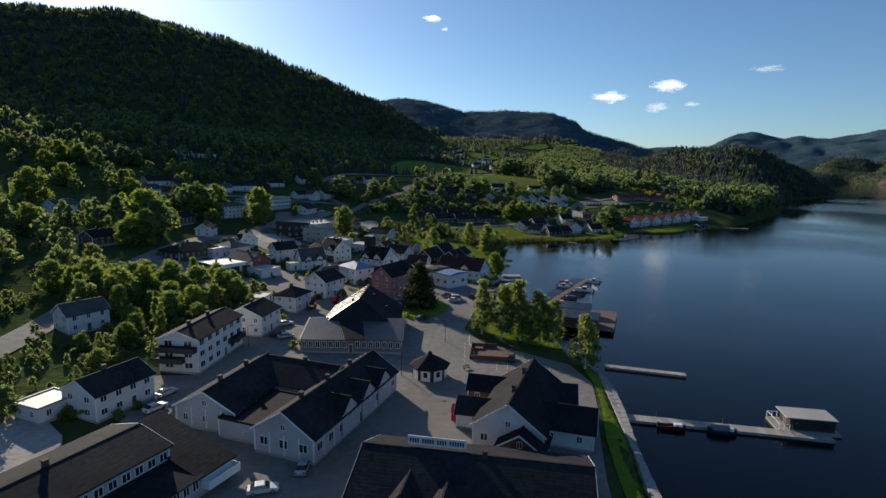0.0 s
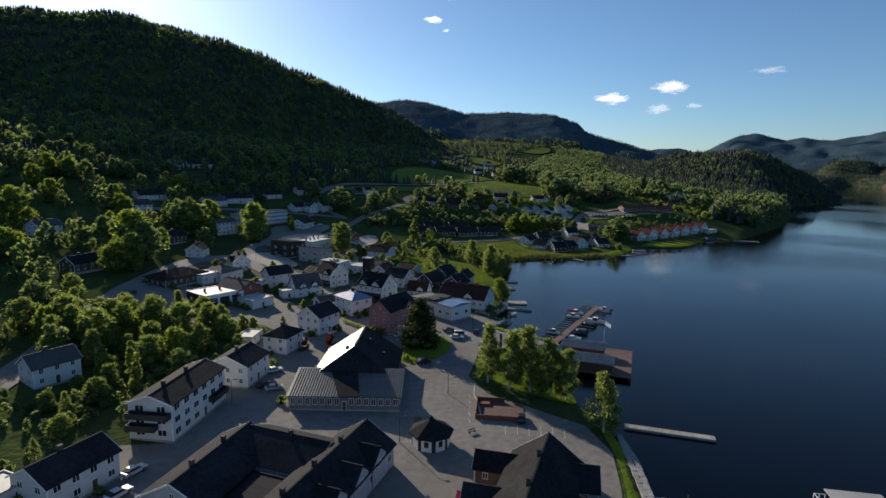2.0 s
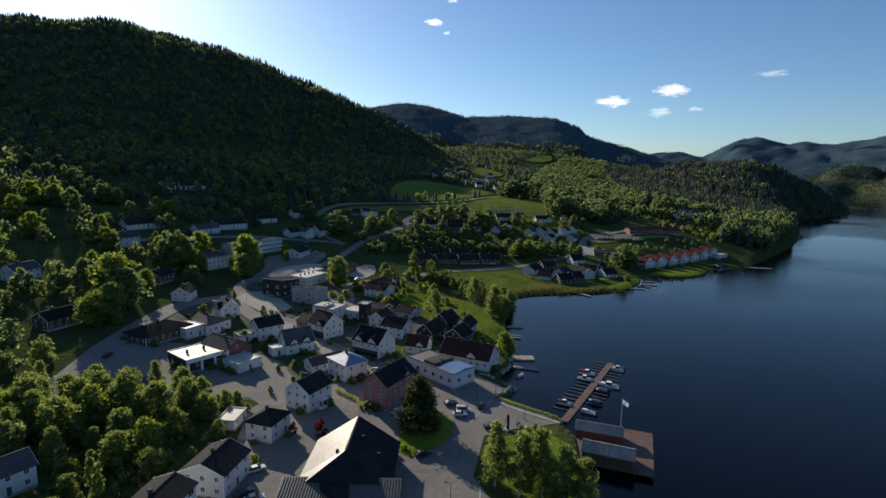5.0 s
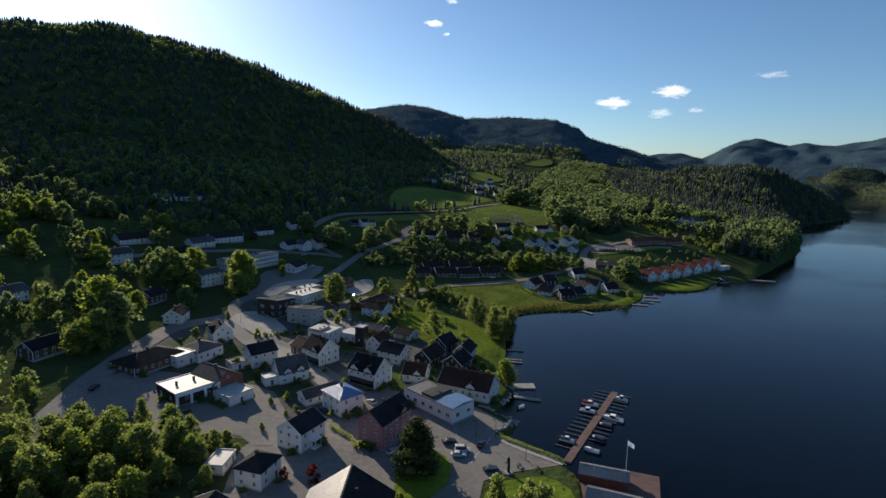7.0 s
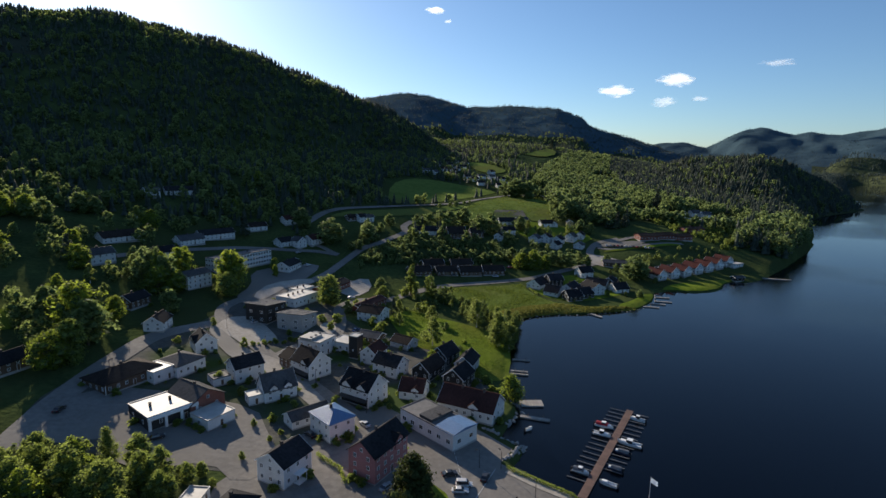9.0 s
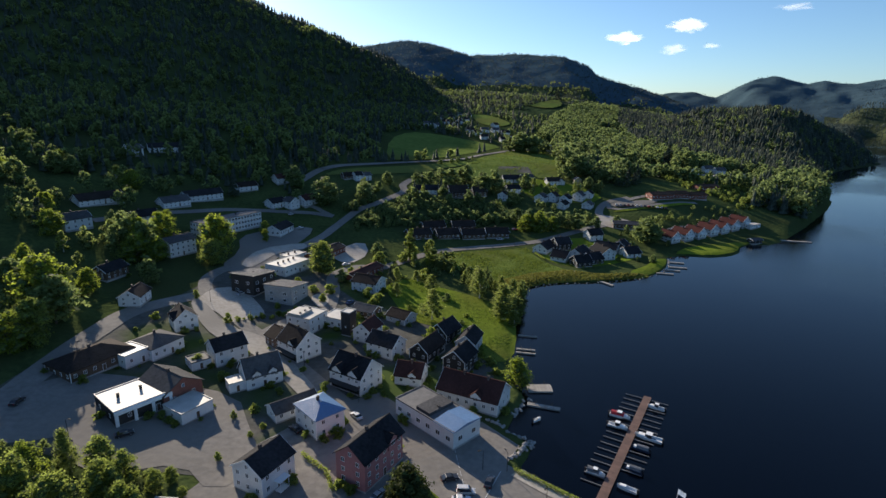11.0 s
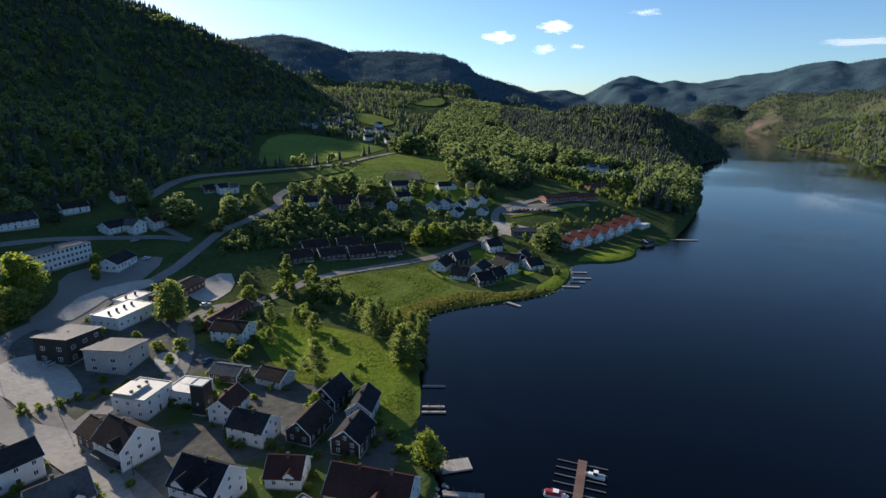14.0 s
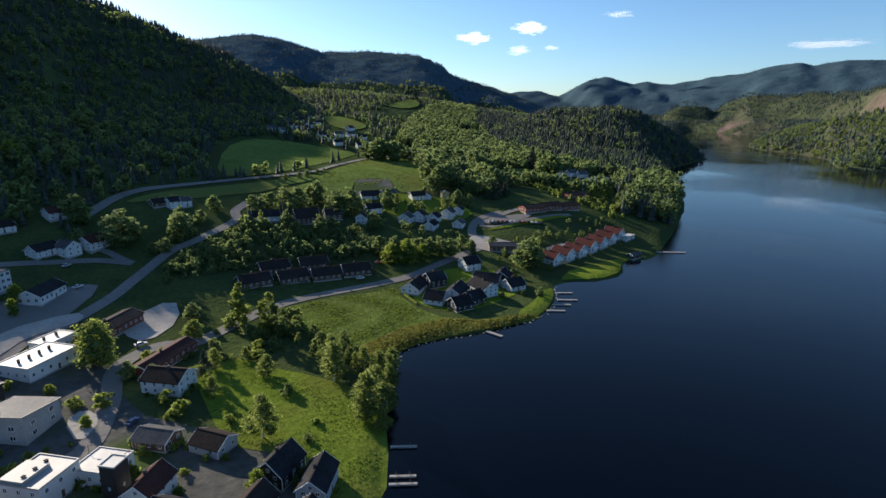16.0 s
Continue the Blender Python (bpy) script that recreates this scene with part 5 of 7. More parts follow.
def crown_points(kind, H, lobes, per):
    """Points and outward ways of a crown of uneven lobes."""
    pts, out, mids = [], [], []
    skew = rng.normal(size=2)
    for k in range(lobes):
        if kind == "spruce":
            z = H * rng.uniform(0.1, 1.0)
            r = H * 0.26 * (1.04 - z / H) ** 0.9
            ang = rng.uniform(0, math.tau)
            c = np.array([math.cos(ang) * r * 0.75, math.sin(ang) * r * 0.75, z - 0.02 * H])
            rad = np.array([r * 0.5 + 0.15, r * 0.5 + 0.15, 0.03 * H])
        else:
            rx, rz, mid = {"round": (0.40, 0.44, 0.50), "birch": (0.28, 0.43, 0.545), "tall": (0.15, 0.47, 0.49), "beech": (0.40, 0.47, 0.48), "bush": (0.5, 0.38, 0.42), "willow": (0.46, 0.42, 0.46)}[kind]
            u = (k + rng.random()) / lobes
            wide = min(1.0, (u + 0.12) / 0.3) ** 0.5 * (1 - u) ** 0.62 * 1.15 if kind in ("birch", "tall", "beech") else math.sin(math.pi * (0.1 + 0.9 * u) ** 0.85) ** 0.55
            ang, f = rng.uniform(0, math.tau), math.sqrt(rng.uniform(0.05, 1.0))
            z = mid - rz * 0.92 + 1.9 * rz * u * (1 + 0.05 * rng.normal())
            c = np.array([math.cos(ang) * rx * f * wide * 0.76, math.sin(ang) * rx * f * wide * 0.76, z]) * H
            c[:2] += (skew * 0.03 * (u + 0.3) + 0.012 * rng.normal(size=2)) * H
            q = rx * H * rng.uniform(0.3, 0.5) * (0.5 + 0.5 * wide)
            rad = np.array([q, q, q * (0.8 if kind != "willow" else 1.5)])
        d = rng.normal(size=(per, 3))
        d /= np.linalg.norm(d, axis=1, keepdims=True)
        pts.append(c + d * rad * rng.uniform(0.45, 1.15, (per, 1)))
        out.append(d)
        mids.append((c, rad))
    p = np.concatenate(pts)
    p[:, 2] = np.maximum(p[:, 2], 0.12)
    return p, np.concatenate(out), np.array([m[0] for m in mids]), np.array([m[1] for m in mids])


def limb(bm, a, b, r0, r1, sides=6):
    a, b = Vector(a), Vector(b)
    q = (b - a).to_track_quat("Z", "Y")
    rings = []
    for p, r in ((a, r0), (b, r1)):
        rings.append([bm.verts.new(p + q @ Vector((r * math.cos(math.tau * k / sides), r * math.sin(math.tau * k / sides), 0))) for k in range(sides)])
    for k in range(sides):
        bm.faces.new((rings[0][k], rings[0][(k + 1) % sides], rings[1][(k + 1) % sides], rings[1][k]))


def trunk_mesh(kind, H, bark):
    bm = bmesh.new()
    top = H * (0.9 if kind == "spruce" else 0.55)
    limb(bm, (0, 0, -0.6), (0.05, 0.02, top * 0.55), H * 0.018, H * 0.013)
    limb(bm, (0.05, 0.02, top * 0.55), (0, 0.08, top), H * 0.013, H * 0.005)
    if kind != "spruce":
        for k in range(6):
            a = math.tau * k / 6 + 0.4 * rng.random()
            z = top * (0.4 + 0.09 * k)
            r = H * (0.12 if kind in ("tall", "birch") else 0.22)
            limb(bm, (0, 0, z), (math.cos(a) * r, math.sin(a) * r, z + H * 0.2), H * 0.011, H * 0.003, 5)
    return data_of("trunk", bm, bark)


TREES = {}


def tree_kind(key, kind, H, lobes, per, size, leaf, bark, variants):
    TREES[key] = []
    for _ in range(variants):
        p, o, mid, rad = crown_points(kind, H, lobes, per)
        v, f = leaves(p, size, o)
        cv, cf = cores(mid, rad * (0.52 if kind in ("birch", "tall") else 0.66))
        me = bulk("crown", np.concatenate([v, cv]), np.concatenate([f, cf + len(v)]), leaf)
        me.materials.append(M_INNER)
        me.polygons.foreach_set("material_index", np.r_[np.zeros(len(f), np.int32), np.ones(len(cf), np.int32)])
        TREES[key].append((me, None if kind == "bush" else trunk_mesh(kind, H, bark), H))


tree_kind("ash", "round", 10, 50, 90, 0.21, L_ASH, M_BARK, 4)
tree_kind("maple", "round", 9, 46, 90, 0.19, L_LIME, M_BARK, 3)
tree_kind("birch", "birch", 13, 58, 90, 0.19, L_BIRCH, M_BIRCHBARK, 4)
tree_kind("beech", "beech", 12, 70, 84, 0.27, L_BEECH, M_BARK, 1)
tree_kind("poplar", "tall", 13, 44, 84, 0.21, L_ASH, M_BARK, 2)
tree_kind("spruce", "spruce", 14, 95, 18, 0.36, L_DARK, M_BARK, 2)
tree_kind("willow", "willow", 9, 30, 75, 0.26, L_LIME, M_BARK, 1)
tree_kind("copper", "round", 6, 14, 60, 0.26, L_RED, M_BARK, 1)
tree_kind("bush", "bush", 2.4, 12, 32, 0.2, L_ASH, M_BARK, 3)
tree_kind("far_ash", "round", 11, 30, 40, 0.46, L_VALE, M_BARK, 4)
tree_kind("far_wood", "round", 11, 30, 40, 0.46, L_WOOD, M_BARK, 4)
tree_kind("far_birch", "birch", 14, 30, 40, 0.42, L_BIRCH, M_BIRCHBARK, 3)
tree_kind("far_spruce", "spruce", 16, 60, 8, 0.8, L_DARK, M_BARK, 3)
SAYS = {"beech": ("broad dark-leaved tree beside a pink house", "tree"), "ash": ("broad green ash tree in full leaf", "tree"), "maple": ("yellow-green young maple in the sun", "tree"), "birch": ("tall green birch with pale trunk", "tree"),
        "poplar": ("narrow upright poplar in full leaf", "tree"), "spruce": ("dark spruce with a pointed crown", "tree"), "willow": ("yellow-green weeping willow by the water", "tree"),
        "copper": ("small dark red copper-leaved tree", "tree"), "bush": ("rounded green garden bush", "bush"), "far_ash": ("green leafy tree on the hillside", "tree"),
        "far_wood": ("dark green leafy tree on the hillside", "tree"), "far_birch": ("slender green birch among the houses", "tree"), "far_spruce": ("dark spruce among the houses", "tree")}


def tree(key, x, y, height, wide=1.0, group=""):
    kinds = TREES[key]
    crown, trunk, H = kinds[rng.integers(len(kinds))]
    s = height / H
    root = new("bush" if key == "bush" else key.replace("far_", "").replace("wood", "ash") + "_tree")
    root.matrix_basis = Matrix.LocRotScale((x, y, gz(x, y) - 0.1), Euler((float(rng.normal() * 0.03), float(rng.normal() * 0.03), float(rng.uniform(0, 6.28)))), (s * wide * rng.uniform(0.85, 1.15), s * wide * rng.uniform(0.85, 1.15), s * rng.uniform(0.92, 1.1)))
    tagged(root, SAYS[key][0], SAYS[key][1], group)
    part("crown", crown, None, root)
    if trunk:
        part("trunk", trunk, None, root)
    return root


# birches by the water and single trees of the square
for k in range(9):
    tree("bush", -96 + 1.25 * k, 280.5 + 0.95 * k + 1.5 * math.sin(k * 2.1), 1.5 + 0.5 * (k % 3), 1.1, "planted bed beside the street")
for x, y, h in ((6, 158.5, 14), (11.5, 155.5, 15), (16.5, 154, 15.5), (21.5, 152, 14), (13, 161, 12), (25, 150.5, 12)):
    tree("birch", x, y, h + 1, 1.05, "birches by the water")
tree("birch", 30.2, 134.5, 15, 1.1)
tree("beech", -14.5, 185.5, 14.5, 1.25)
tree("beech", -18.0, 188.0, 9, 1.0)
tree("copper", -40, 176, 5.2)
tree("copper", -48, 177, 3.6)
for x, y, h in ((-53, 162, 3), (-41, 143, 3.2), (-42.5, 141, 2.4), (-17, 172, 2.2), (-19, 170, 2), (-68.5, 103.5, 4.2), (-66, 100, 3.6), (-70, 98.5, 3)):
    tree("bush", x, y, h, 1.1, "shrubs of the square")
# grove west of the square
GROVE = [(-79, 143, 13), (-79, 163, 9.5), (-90, 168, 10), (-101, 188, 10), (-95, 193, 11), (-88, 194, 10), (-114, 181, 10), (-111, 166, 11), (-119, 164, 10), (-85, 128, 5),
         (-83, 135, 6), (-90, 149, 6), (-67, 173, 5), (-136, 198, 9), (-110, 158, 12), (-88, 178, 12), (-78, 172, 8), (-106, 176, 12), (-113, 190, 9), (-92, 160, 8), (-100, 172, 12), (-86, 143, 6), (-91, 131, 4), (-80, 120, 5), (-78, 112, 4), (-97, 181, 12), (-107, 183, 11), (-117, 170, 12), (-84, 156, 10), (-96, 153, 11), (-102, 163, 12)]
GROVE += [(-74, 155, 7), (-91, 140, 4), (-120, 176, 11), (-125, 184, 10), (-105, 150, 9), (-128, 168, 11), (-75, 182, 8), (-82, 186, 10)]
for k, (x, y, h) in enumerate(GROVE):
    tree("poplar" if k == 0 else ("maple" if k in (1, 3, 8, 11, 20) else ("birch" if k % 5 == 4 else "ash")), x, y, h, 1.15, "grove west of the square")
for x, y, h in ((-71, 193, 4), (-66, 189, 3), (-64, 202, 2.6), (-68, 220, 2.6), (-73, 190, 6), (-81, 192, 9), (-92, 246, 5), (-119, 298, 4), (-97, 279, 4.5), (-58, 216, 2.4), (-60, 212, 2)):
    tree("ash", x, y, h, 1.0, "garden trees of the village")
# trees of the lower hillside, the lawn and the meadow's edge
tree("maple", -161, 325, 15, 1.3)
tree("maple", -154, 330, 13, 1.2)
tree("ash", -131, 338, 14, 1.2)
tree("ash", -144, 243, 16, 1.15)
tree("ash", -78, 346, 16, 1.15)
tree("maple", -123, 385, 7)
for x, y, h in ((1.5, 330, 15), (12, 305, 15), (13, 314, 13), (17, 330, 11), (11, 304, 10), (15, 320, 10)):
    tree("birch", x, y, h, 1.5, "birches along the shore")
tree("birch", -18.5, 298.6, 13, 1.6)
tree("willow", 13.2, 250, 10.5, 1.15)
tree("maple", -17, 275, 7)
tree("spruce", -42, 337, 10)
tree("poplar", -38, 382, 19, 1.7)
tree("poplar", -26, 374, 15, 1.5)
tree("ash", -53, 369, 8, 1.2)
for x, y, h in ((-4, 304, 2.6), (-50, 321, 5.5), (-45, 314, 5), (5, 262, 3.5), (-29, 308, 3), (-61, 356, 3), (-65, 352, 4), (-67, 320, 6), (-75, 320, 4), (-47, 238, 3.2), (-33, 234, 2.6), (-37, 215, 3.4),
                (-28, 236, 2.4), (-47, 233, 3), (-57, 248, 2.4), (-15, 255, 2.6), (-24, 256, 3), (7, 255, 3), (2, 268, 2.4), (-36, 285, 2.4), (-8, 267, 2.2), (-60, 234, 3)):
    tree("bush", x, y, h, 1.25, "garden bushes of the village")
for k in range(30):
    u, v = rng.random(), rng.random()
    x, y = -26 + 36 * u + rng.normal() * 2, 384 - 40 * u + 18 * (v - 0.5)
    tree("far_wood" if k % 3 else "far_birch", x, y, rng.uniform(3.5, 8.5), 1.15, "thicket by the meadow")
for x, y, h in ((42, 456, 13), (36, 461, 12), (29, 465, 11), (48, 461, 11), (79, 474, 9), (113, 449, 11), (119, 452, 9), (101, 480, 6), (8, 462, 7), (-109, 460, 20), (-137, 480, 15), (-82, 471, 14.5),
                (-91, 453, 6.5), (-86, 455, 7), (-72, 511, 10.5), (-48, 517, 11), (-40, 520, 13), (-30, 526, 16), (-23, 531, 15), (-10, 547, 15), (5, 526, 17), (14, 533, 17), (37, 752, 19), (48, 742, 22), (56, 746, 21),
                (64, 740, 23), (72, 755, 19), (84, 622, 21), (87, 597, 20), (95, 604, 21), (81, 588, 14), (90, 686, 20), (114, 860, 17), (112, 444, 18), (109, 580, 11), (129, 704, 20), (150, 722, 20), (108, 693, 19),
                (231, 728, 20), (236, 715, 20), (100, 650, 19), (97, 668, 18), (104, 630, 17), (106, 706, 20), (120, 716, 20), (-20, 620, 6), (-26, 614, 5), (-6, 641, 4), (-12, 634, 4.5), (-36, 606, 5)):
    tree("far_ash", x, y, h, 1.35, "trees above the meadow")
tree("far_spruce", 186, 1425, 26, 1.5)
for x, y, h in ((123, 566, 13), (130, 565, 15), (138, 572, 12), (142, 580, 13), (118, 575, 11), (222, 740, 20), (228, 752, 22), (236, 742, 21), (244, 735, 22)):
    tree("far_spruce", x, y, h, 1.1, "dark spruces by the terrace")

# ---- scattered woods, joined ----
KEEP_OUT = []
for ob in list(scene.objects):
    if ob.parent is None and ob.get("category") in ("house", "building", "school", "hall", "shop", "garage", "store", "barn", "shed", "office", "inn", "workshop"):
        KEEP_OUT.append((ob.location.x, ob.location.y, 11.0))
    if ob.get("category") == "road":
        for k in range(0, len(ob.data.vertices), 12):
            v = ob.data.vertices[k].co
            KEEP_OUT.append((v.x, v.y, 7.0))
    if ob.get("category") in ("street", "forecourt", "ramp") or ob.name == "school_yard":
        for k in range(0, len(ob.data.vertices), 2):
            v = ob.data.vertices[k].co
            KEEP_OUT.append((v.x, v.y, 3.5))
KEEP = np.array(KEEP_OUT)
OPEN = [[(-132, 470), (-60, 478), (-44, 500), (-50, 560), (-122, 520)], [(-60, 540), (-43, 566), (-14, 602), (7, 670), (33, 740), (92, 728), (88, 650), (80, 590), (100, 560), (104, 500), (10, 500)],
        [(-95, 590), (-118, 739), (-100, 812), (-56, 822), (-18, 810), (36, 786), (12, 732), (-22, 664), (-49, 626)],
        [(-140, 500), (-118, 532), (-39, 612), (-10, 634), (-8, 600), (-47, 560), (-107, 505)],
        [(-14, 1101), (12, 1117), (46, 1048), (58, 997), (40, 880), (0, 880), (-10, 990)], [(100, 1300), (134, 1350), (186, 1432), (200, 1340), (150, 1150), (90, 1150)],
        [(124, 700), (155, 712), (174, 715), (206, 733), (220, 725), (217, 692), (232, 685), (292, 715), (312, 697), (292, 674), (251, 640), (216, 610), (181, 636), (150, 660)],
        [(95, 500), (190, 515), (210, 530), (215, 590), (180, 620), (140, 600), (120, 560), (100, 540)]]


def in_polygon(x, y, points):
    c = np.zeros(x.shape, bool)
    for (ax, ay), (bx, by) in zip(points, points[1:] + points[:1]):
        c ^= ((ay > y) != (by > y)) & (x < (bx - ax) * (y - ay) / (by - ay + 1e-12) + ax)
    return c


def wood_places(n, points, clear=True, bare=0.0):
    xs, ys = [p[0] for p in points], [p[1] for p in points]
    x, y = rng.uniform(min(xs), max(xs), n * 3), rng.uniform(min(ys), max(ys), n * 3)
    ok = in_polygon(x, y, points)
    x, y = x[ok], y[ok]
    ok = shore_distance(x, y) > 4
    if clear:
        if clear is True:
            for p in OPEN:
                ok &= ~in_polygon(x, y, p)
        for kx, ky, kr in KEEP:
            ok &= (x - kx) ** 2 + (y - ky) ** 2 > kr * kr
    ok &= ~bare_rock(x, y)
    if bare:
        ok &= np.sin(x / 47) * np.sin(y / 61 + 0.5 * np.sin(x / 80)) < 1 - bare
    x, y = x[ok][:n], y[ok][:n]
    return x, y, land_z(x, y)


def conifers(name, x, y, z, h0, h1, label, leaf=None):
    n = len(x)
    h = rng.uniform(h0, h1, n)
    sides, tiers = 6, 3
    v, f = [], []
    base = 0
    ang0 = rng.uniform(0, 6.28, n)
    for t in range(tiers):
        lo, hi, wide = (0.08, 0.5, 0.22), (0.34, 0.78, 0.16), (0.6, 1.0, 0.10)
        a, b, w = (lo, hi, wide)[t]
        ring = []
        for k in range(sides):
            r = h * w * rng.uniform(0.65, 1.2, n)
            ang = ang0 + math.tau * k / sides
            ring.append(np.stack([x + r * np.cos(ang), y + r * np.sin(ang), z + h * a * rng.uniform(0.8, 1.1, n)], 1))
        tip = np.stack([x, y, z + h * b], 1)
        pts = np.stack(ring + [tip], 1)
        v.append(pts.reshape(-1, 3))
        i = base + np.arange(n)[:, None] * (sides + 1)
        for k in range(sides):
            f.append(np.concatenate([i + k, i + (k + 1) % sides, i + sides], 1))
        base += n * (sides + 1)
    ob = new(name, bulk(name, np.concatenate(v), np.concatenate(f), leaf or L_DARK))
    return tagged(ob, label, "woods", kind="stuff")


def leafy(name, x, y, z, h0, h1, per, size, leaf, label, lobes=5):
    """Joined broad-leaved trees: each a cluster of leafy lobes round darker, light-blocking kernels."""
    n = len(x)
    h = rng.uniform(h0, h1, n) * rng.uniform(0.75, 1.0, n)
    ang = rng.uniform(0, math.tau, (n, 1)) + np.arange(lobes)[None] * 2.4
    u = (np.arange(lobes)[None] + rng.uniform(0.2, 0.8, (n, lobes))) / lobes
    off = h[:, None] * 0.24 * np.sin(math.pi * (0.15 + 0.8 * u)) * rng.uniform(0.6, 1.2, (n, lobes))
    c = np.stack([x[:, None] + off * np.cos(ang), y[:, None] + off * np.sin(ang), z[:, None] + h[:, None] * (0.2 + 0.66 * u)], 2).reshape(-1, 3)
    r = (h[:, None] * rng.uniform(0.17, 0.26, (n, lobes)) * (1.15 - 0.35 * u)).reshape(-1)
    d = rng.normal(size=(n * lobes, per, 3))
    d[:, :, 2] += 0.35
    d /= np.linalg.norm(d, axis=2, keepdims=True)
    p = c[:, None, :] + d * (r[:, None] * rng.uniform(0.7, 1.12, (n * lobes, per)))[:, :, None]
    v, f = leaves(p.reshape(-1, 3), size, d.reshape(-1, 3))
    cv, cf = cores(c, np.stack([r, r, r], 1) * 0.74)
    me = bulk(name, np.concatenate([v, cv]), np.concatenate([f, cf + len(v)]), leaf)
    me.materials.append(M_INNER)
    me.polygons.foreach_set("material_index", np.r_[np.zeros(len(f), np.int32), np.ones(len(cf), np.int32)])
    return tagged(new(name, me), label, "woods", kind="stuff")


def sector(az0, az1, r0, r1):
    a = [radians(az0 + (az1 - az0) * k / 8) for k in range(9)]
    return [(HUB[0] + r1 * math.sin(t), HUB[1] + r1 * math.cos(t)) for t in a] + [(HUB[0] + r0 * math.sin(t), HUB[1] + r0 * math.cos(t)) for t in a[::-1]]


HEADLAND = [(228, 545), (262, 524), (336, 622), (405, 735), (480, 865), (560, 965), (655, 1045), (752, 1175), (880, 1400), (600, 1600), (350, 1500), (250, 1100), (230, 900), (290, 780),
            (318, 700), (290, 650), (250, 600)]
VALLEY = [(-140, 640), (-110, 660), (-20, 700), (80, 640), (120, 560), (230, 600), (300, 650), (320, 700), (290, 780), (230, 900), (250, 1100), (350, 1500), (100, 1750), (-150, 1500), (-220, 900)]
NEAR_VALE = [(80, 640), (120, 560), (230, 600), (300, 650), (320, 700), (290, 780), (230, 900), (250, 1100), (350, 1500), (200, 1300), (130, 1100), (90, 900), (60, 790), (90, 740)]
FAR_VALE = [(-140, 640), (-110, 660), (-20, 820), (60, 790), (90, 900), (130, 1100), (200, 1300), (350, 1500), (100, 1750), (-150, 1500), (-220, 900)]
FOOT = [(-420, -60), (-150, 10), (-140, 200), (-165, 260), (-215, 300), (-165, 420), (-150, 540), (-170, 700), (-330, 800), (-460, 600), (-460, 100)]
SCRUB = [(-88, 465), (-60, 500), (-20, 490), (20, 500), (30, 470), (-10, 446), (-50, 436), (-78, 420)]
conifers("spruce_wood", *wood_places(10500, sector(-62, -2, 430, 1380)), 7, 12.5, "dark spruce forest on the steep mountainside")
leafy("leafy_wood", *wood_places(2400, sector(-62, -2, 420, 1200)), 8, 14, 9, 1.7, L_WOOD, "dark leafy forest on the mountainside")
conifers("spruce_wood", *wood_places(8200, HEADLAND), 9, 17, "dark spruce forest on the wooded headland")
leafy("leafy_wood", *wood_places(1500, HEADLAND), 9, 16, 14, 1.0, L_VALE, "green birches in the headland forest")
leafy("leafy_wood", *wood_places(190, [(226, 548), (262, 526), (336, 624), (405, 737), (385, 745), (300, 650), (262, 590)]), 14, 23, 26, 0.95, L_VALE, "tall green trees along the headland shore")
leafy("leafy_wood", *wood_places(1500, FAR_VALE, bare=0.25), 5, 10, 14, 1.0, L_VALE, "green hedges and groves round the far hamlet")
leafy("leafy_wood", *wood_places(2100, NEAR_VALE, bare=0.2), 9, 18, 18, 0.95, L_VALE, "green groves between farms and fields")
conifers("spruce_wood", *wood_places(1300, VALLEY, bare=0.3), 8, 15, "dark spruces between farms and fields")
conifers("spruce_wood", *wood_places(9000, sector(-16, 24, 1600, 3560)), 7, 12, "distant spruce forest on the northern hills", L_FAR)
leafy("leafy_wood", *wood_places(1500, sector(-14, 20, 1400, 2600)), 8, 13, 8, 1.9, L_WOOD, "distant leafy forest on the northern hills")
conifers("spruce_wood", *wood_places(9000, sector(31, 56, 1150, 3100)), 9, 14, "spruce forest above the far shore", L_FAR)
leafy("leafy_wood", *wood_places(1700, sector(37, 56, 1150, 2100)), 8, 13, 8, 1.6, L_WOOD, "green birch forest along the far shore")
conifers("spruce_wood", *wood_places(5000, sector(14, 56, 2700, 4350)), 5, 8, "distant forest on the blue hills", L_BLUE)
leafy("leafy_wood", *wood_places(520, FOOT), 8, 15, 18, 0.85, L_WOOD, "shaded leafy trees between hillside houses")
leafy("scrub", *wood_places(520, SCRUB), 2.5, 6.5, 14, 0.5, L_VALE, "sunlit green scrub on the bank above the lane")
LOWER = [(-95, 20), (-92, 120), (-134, 150), (-140, 250), (-150, 300), (-145, 340), (-215, 430), (-250, 300), (-240, 20)]
leafy("leafy_wood", *wood_places(110, LOWER), 6, 12, 38, 0.5, L_WOOD, "shaded leafy trees above the through road")
x, y, z = wood_places(30, LOWER)
for k in range(len(x)):
    tree(("far_ash", "far_ash", "far_birch", "far_wood")[k % 4], float(x[k]), float(y[k]), float(rng.uniform(7, 13)), 1.2, "trees above the through road")
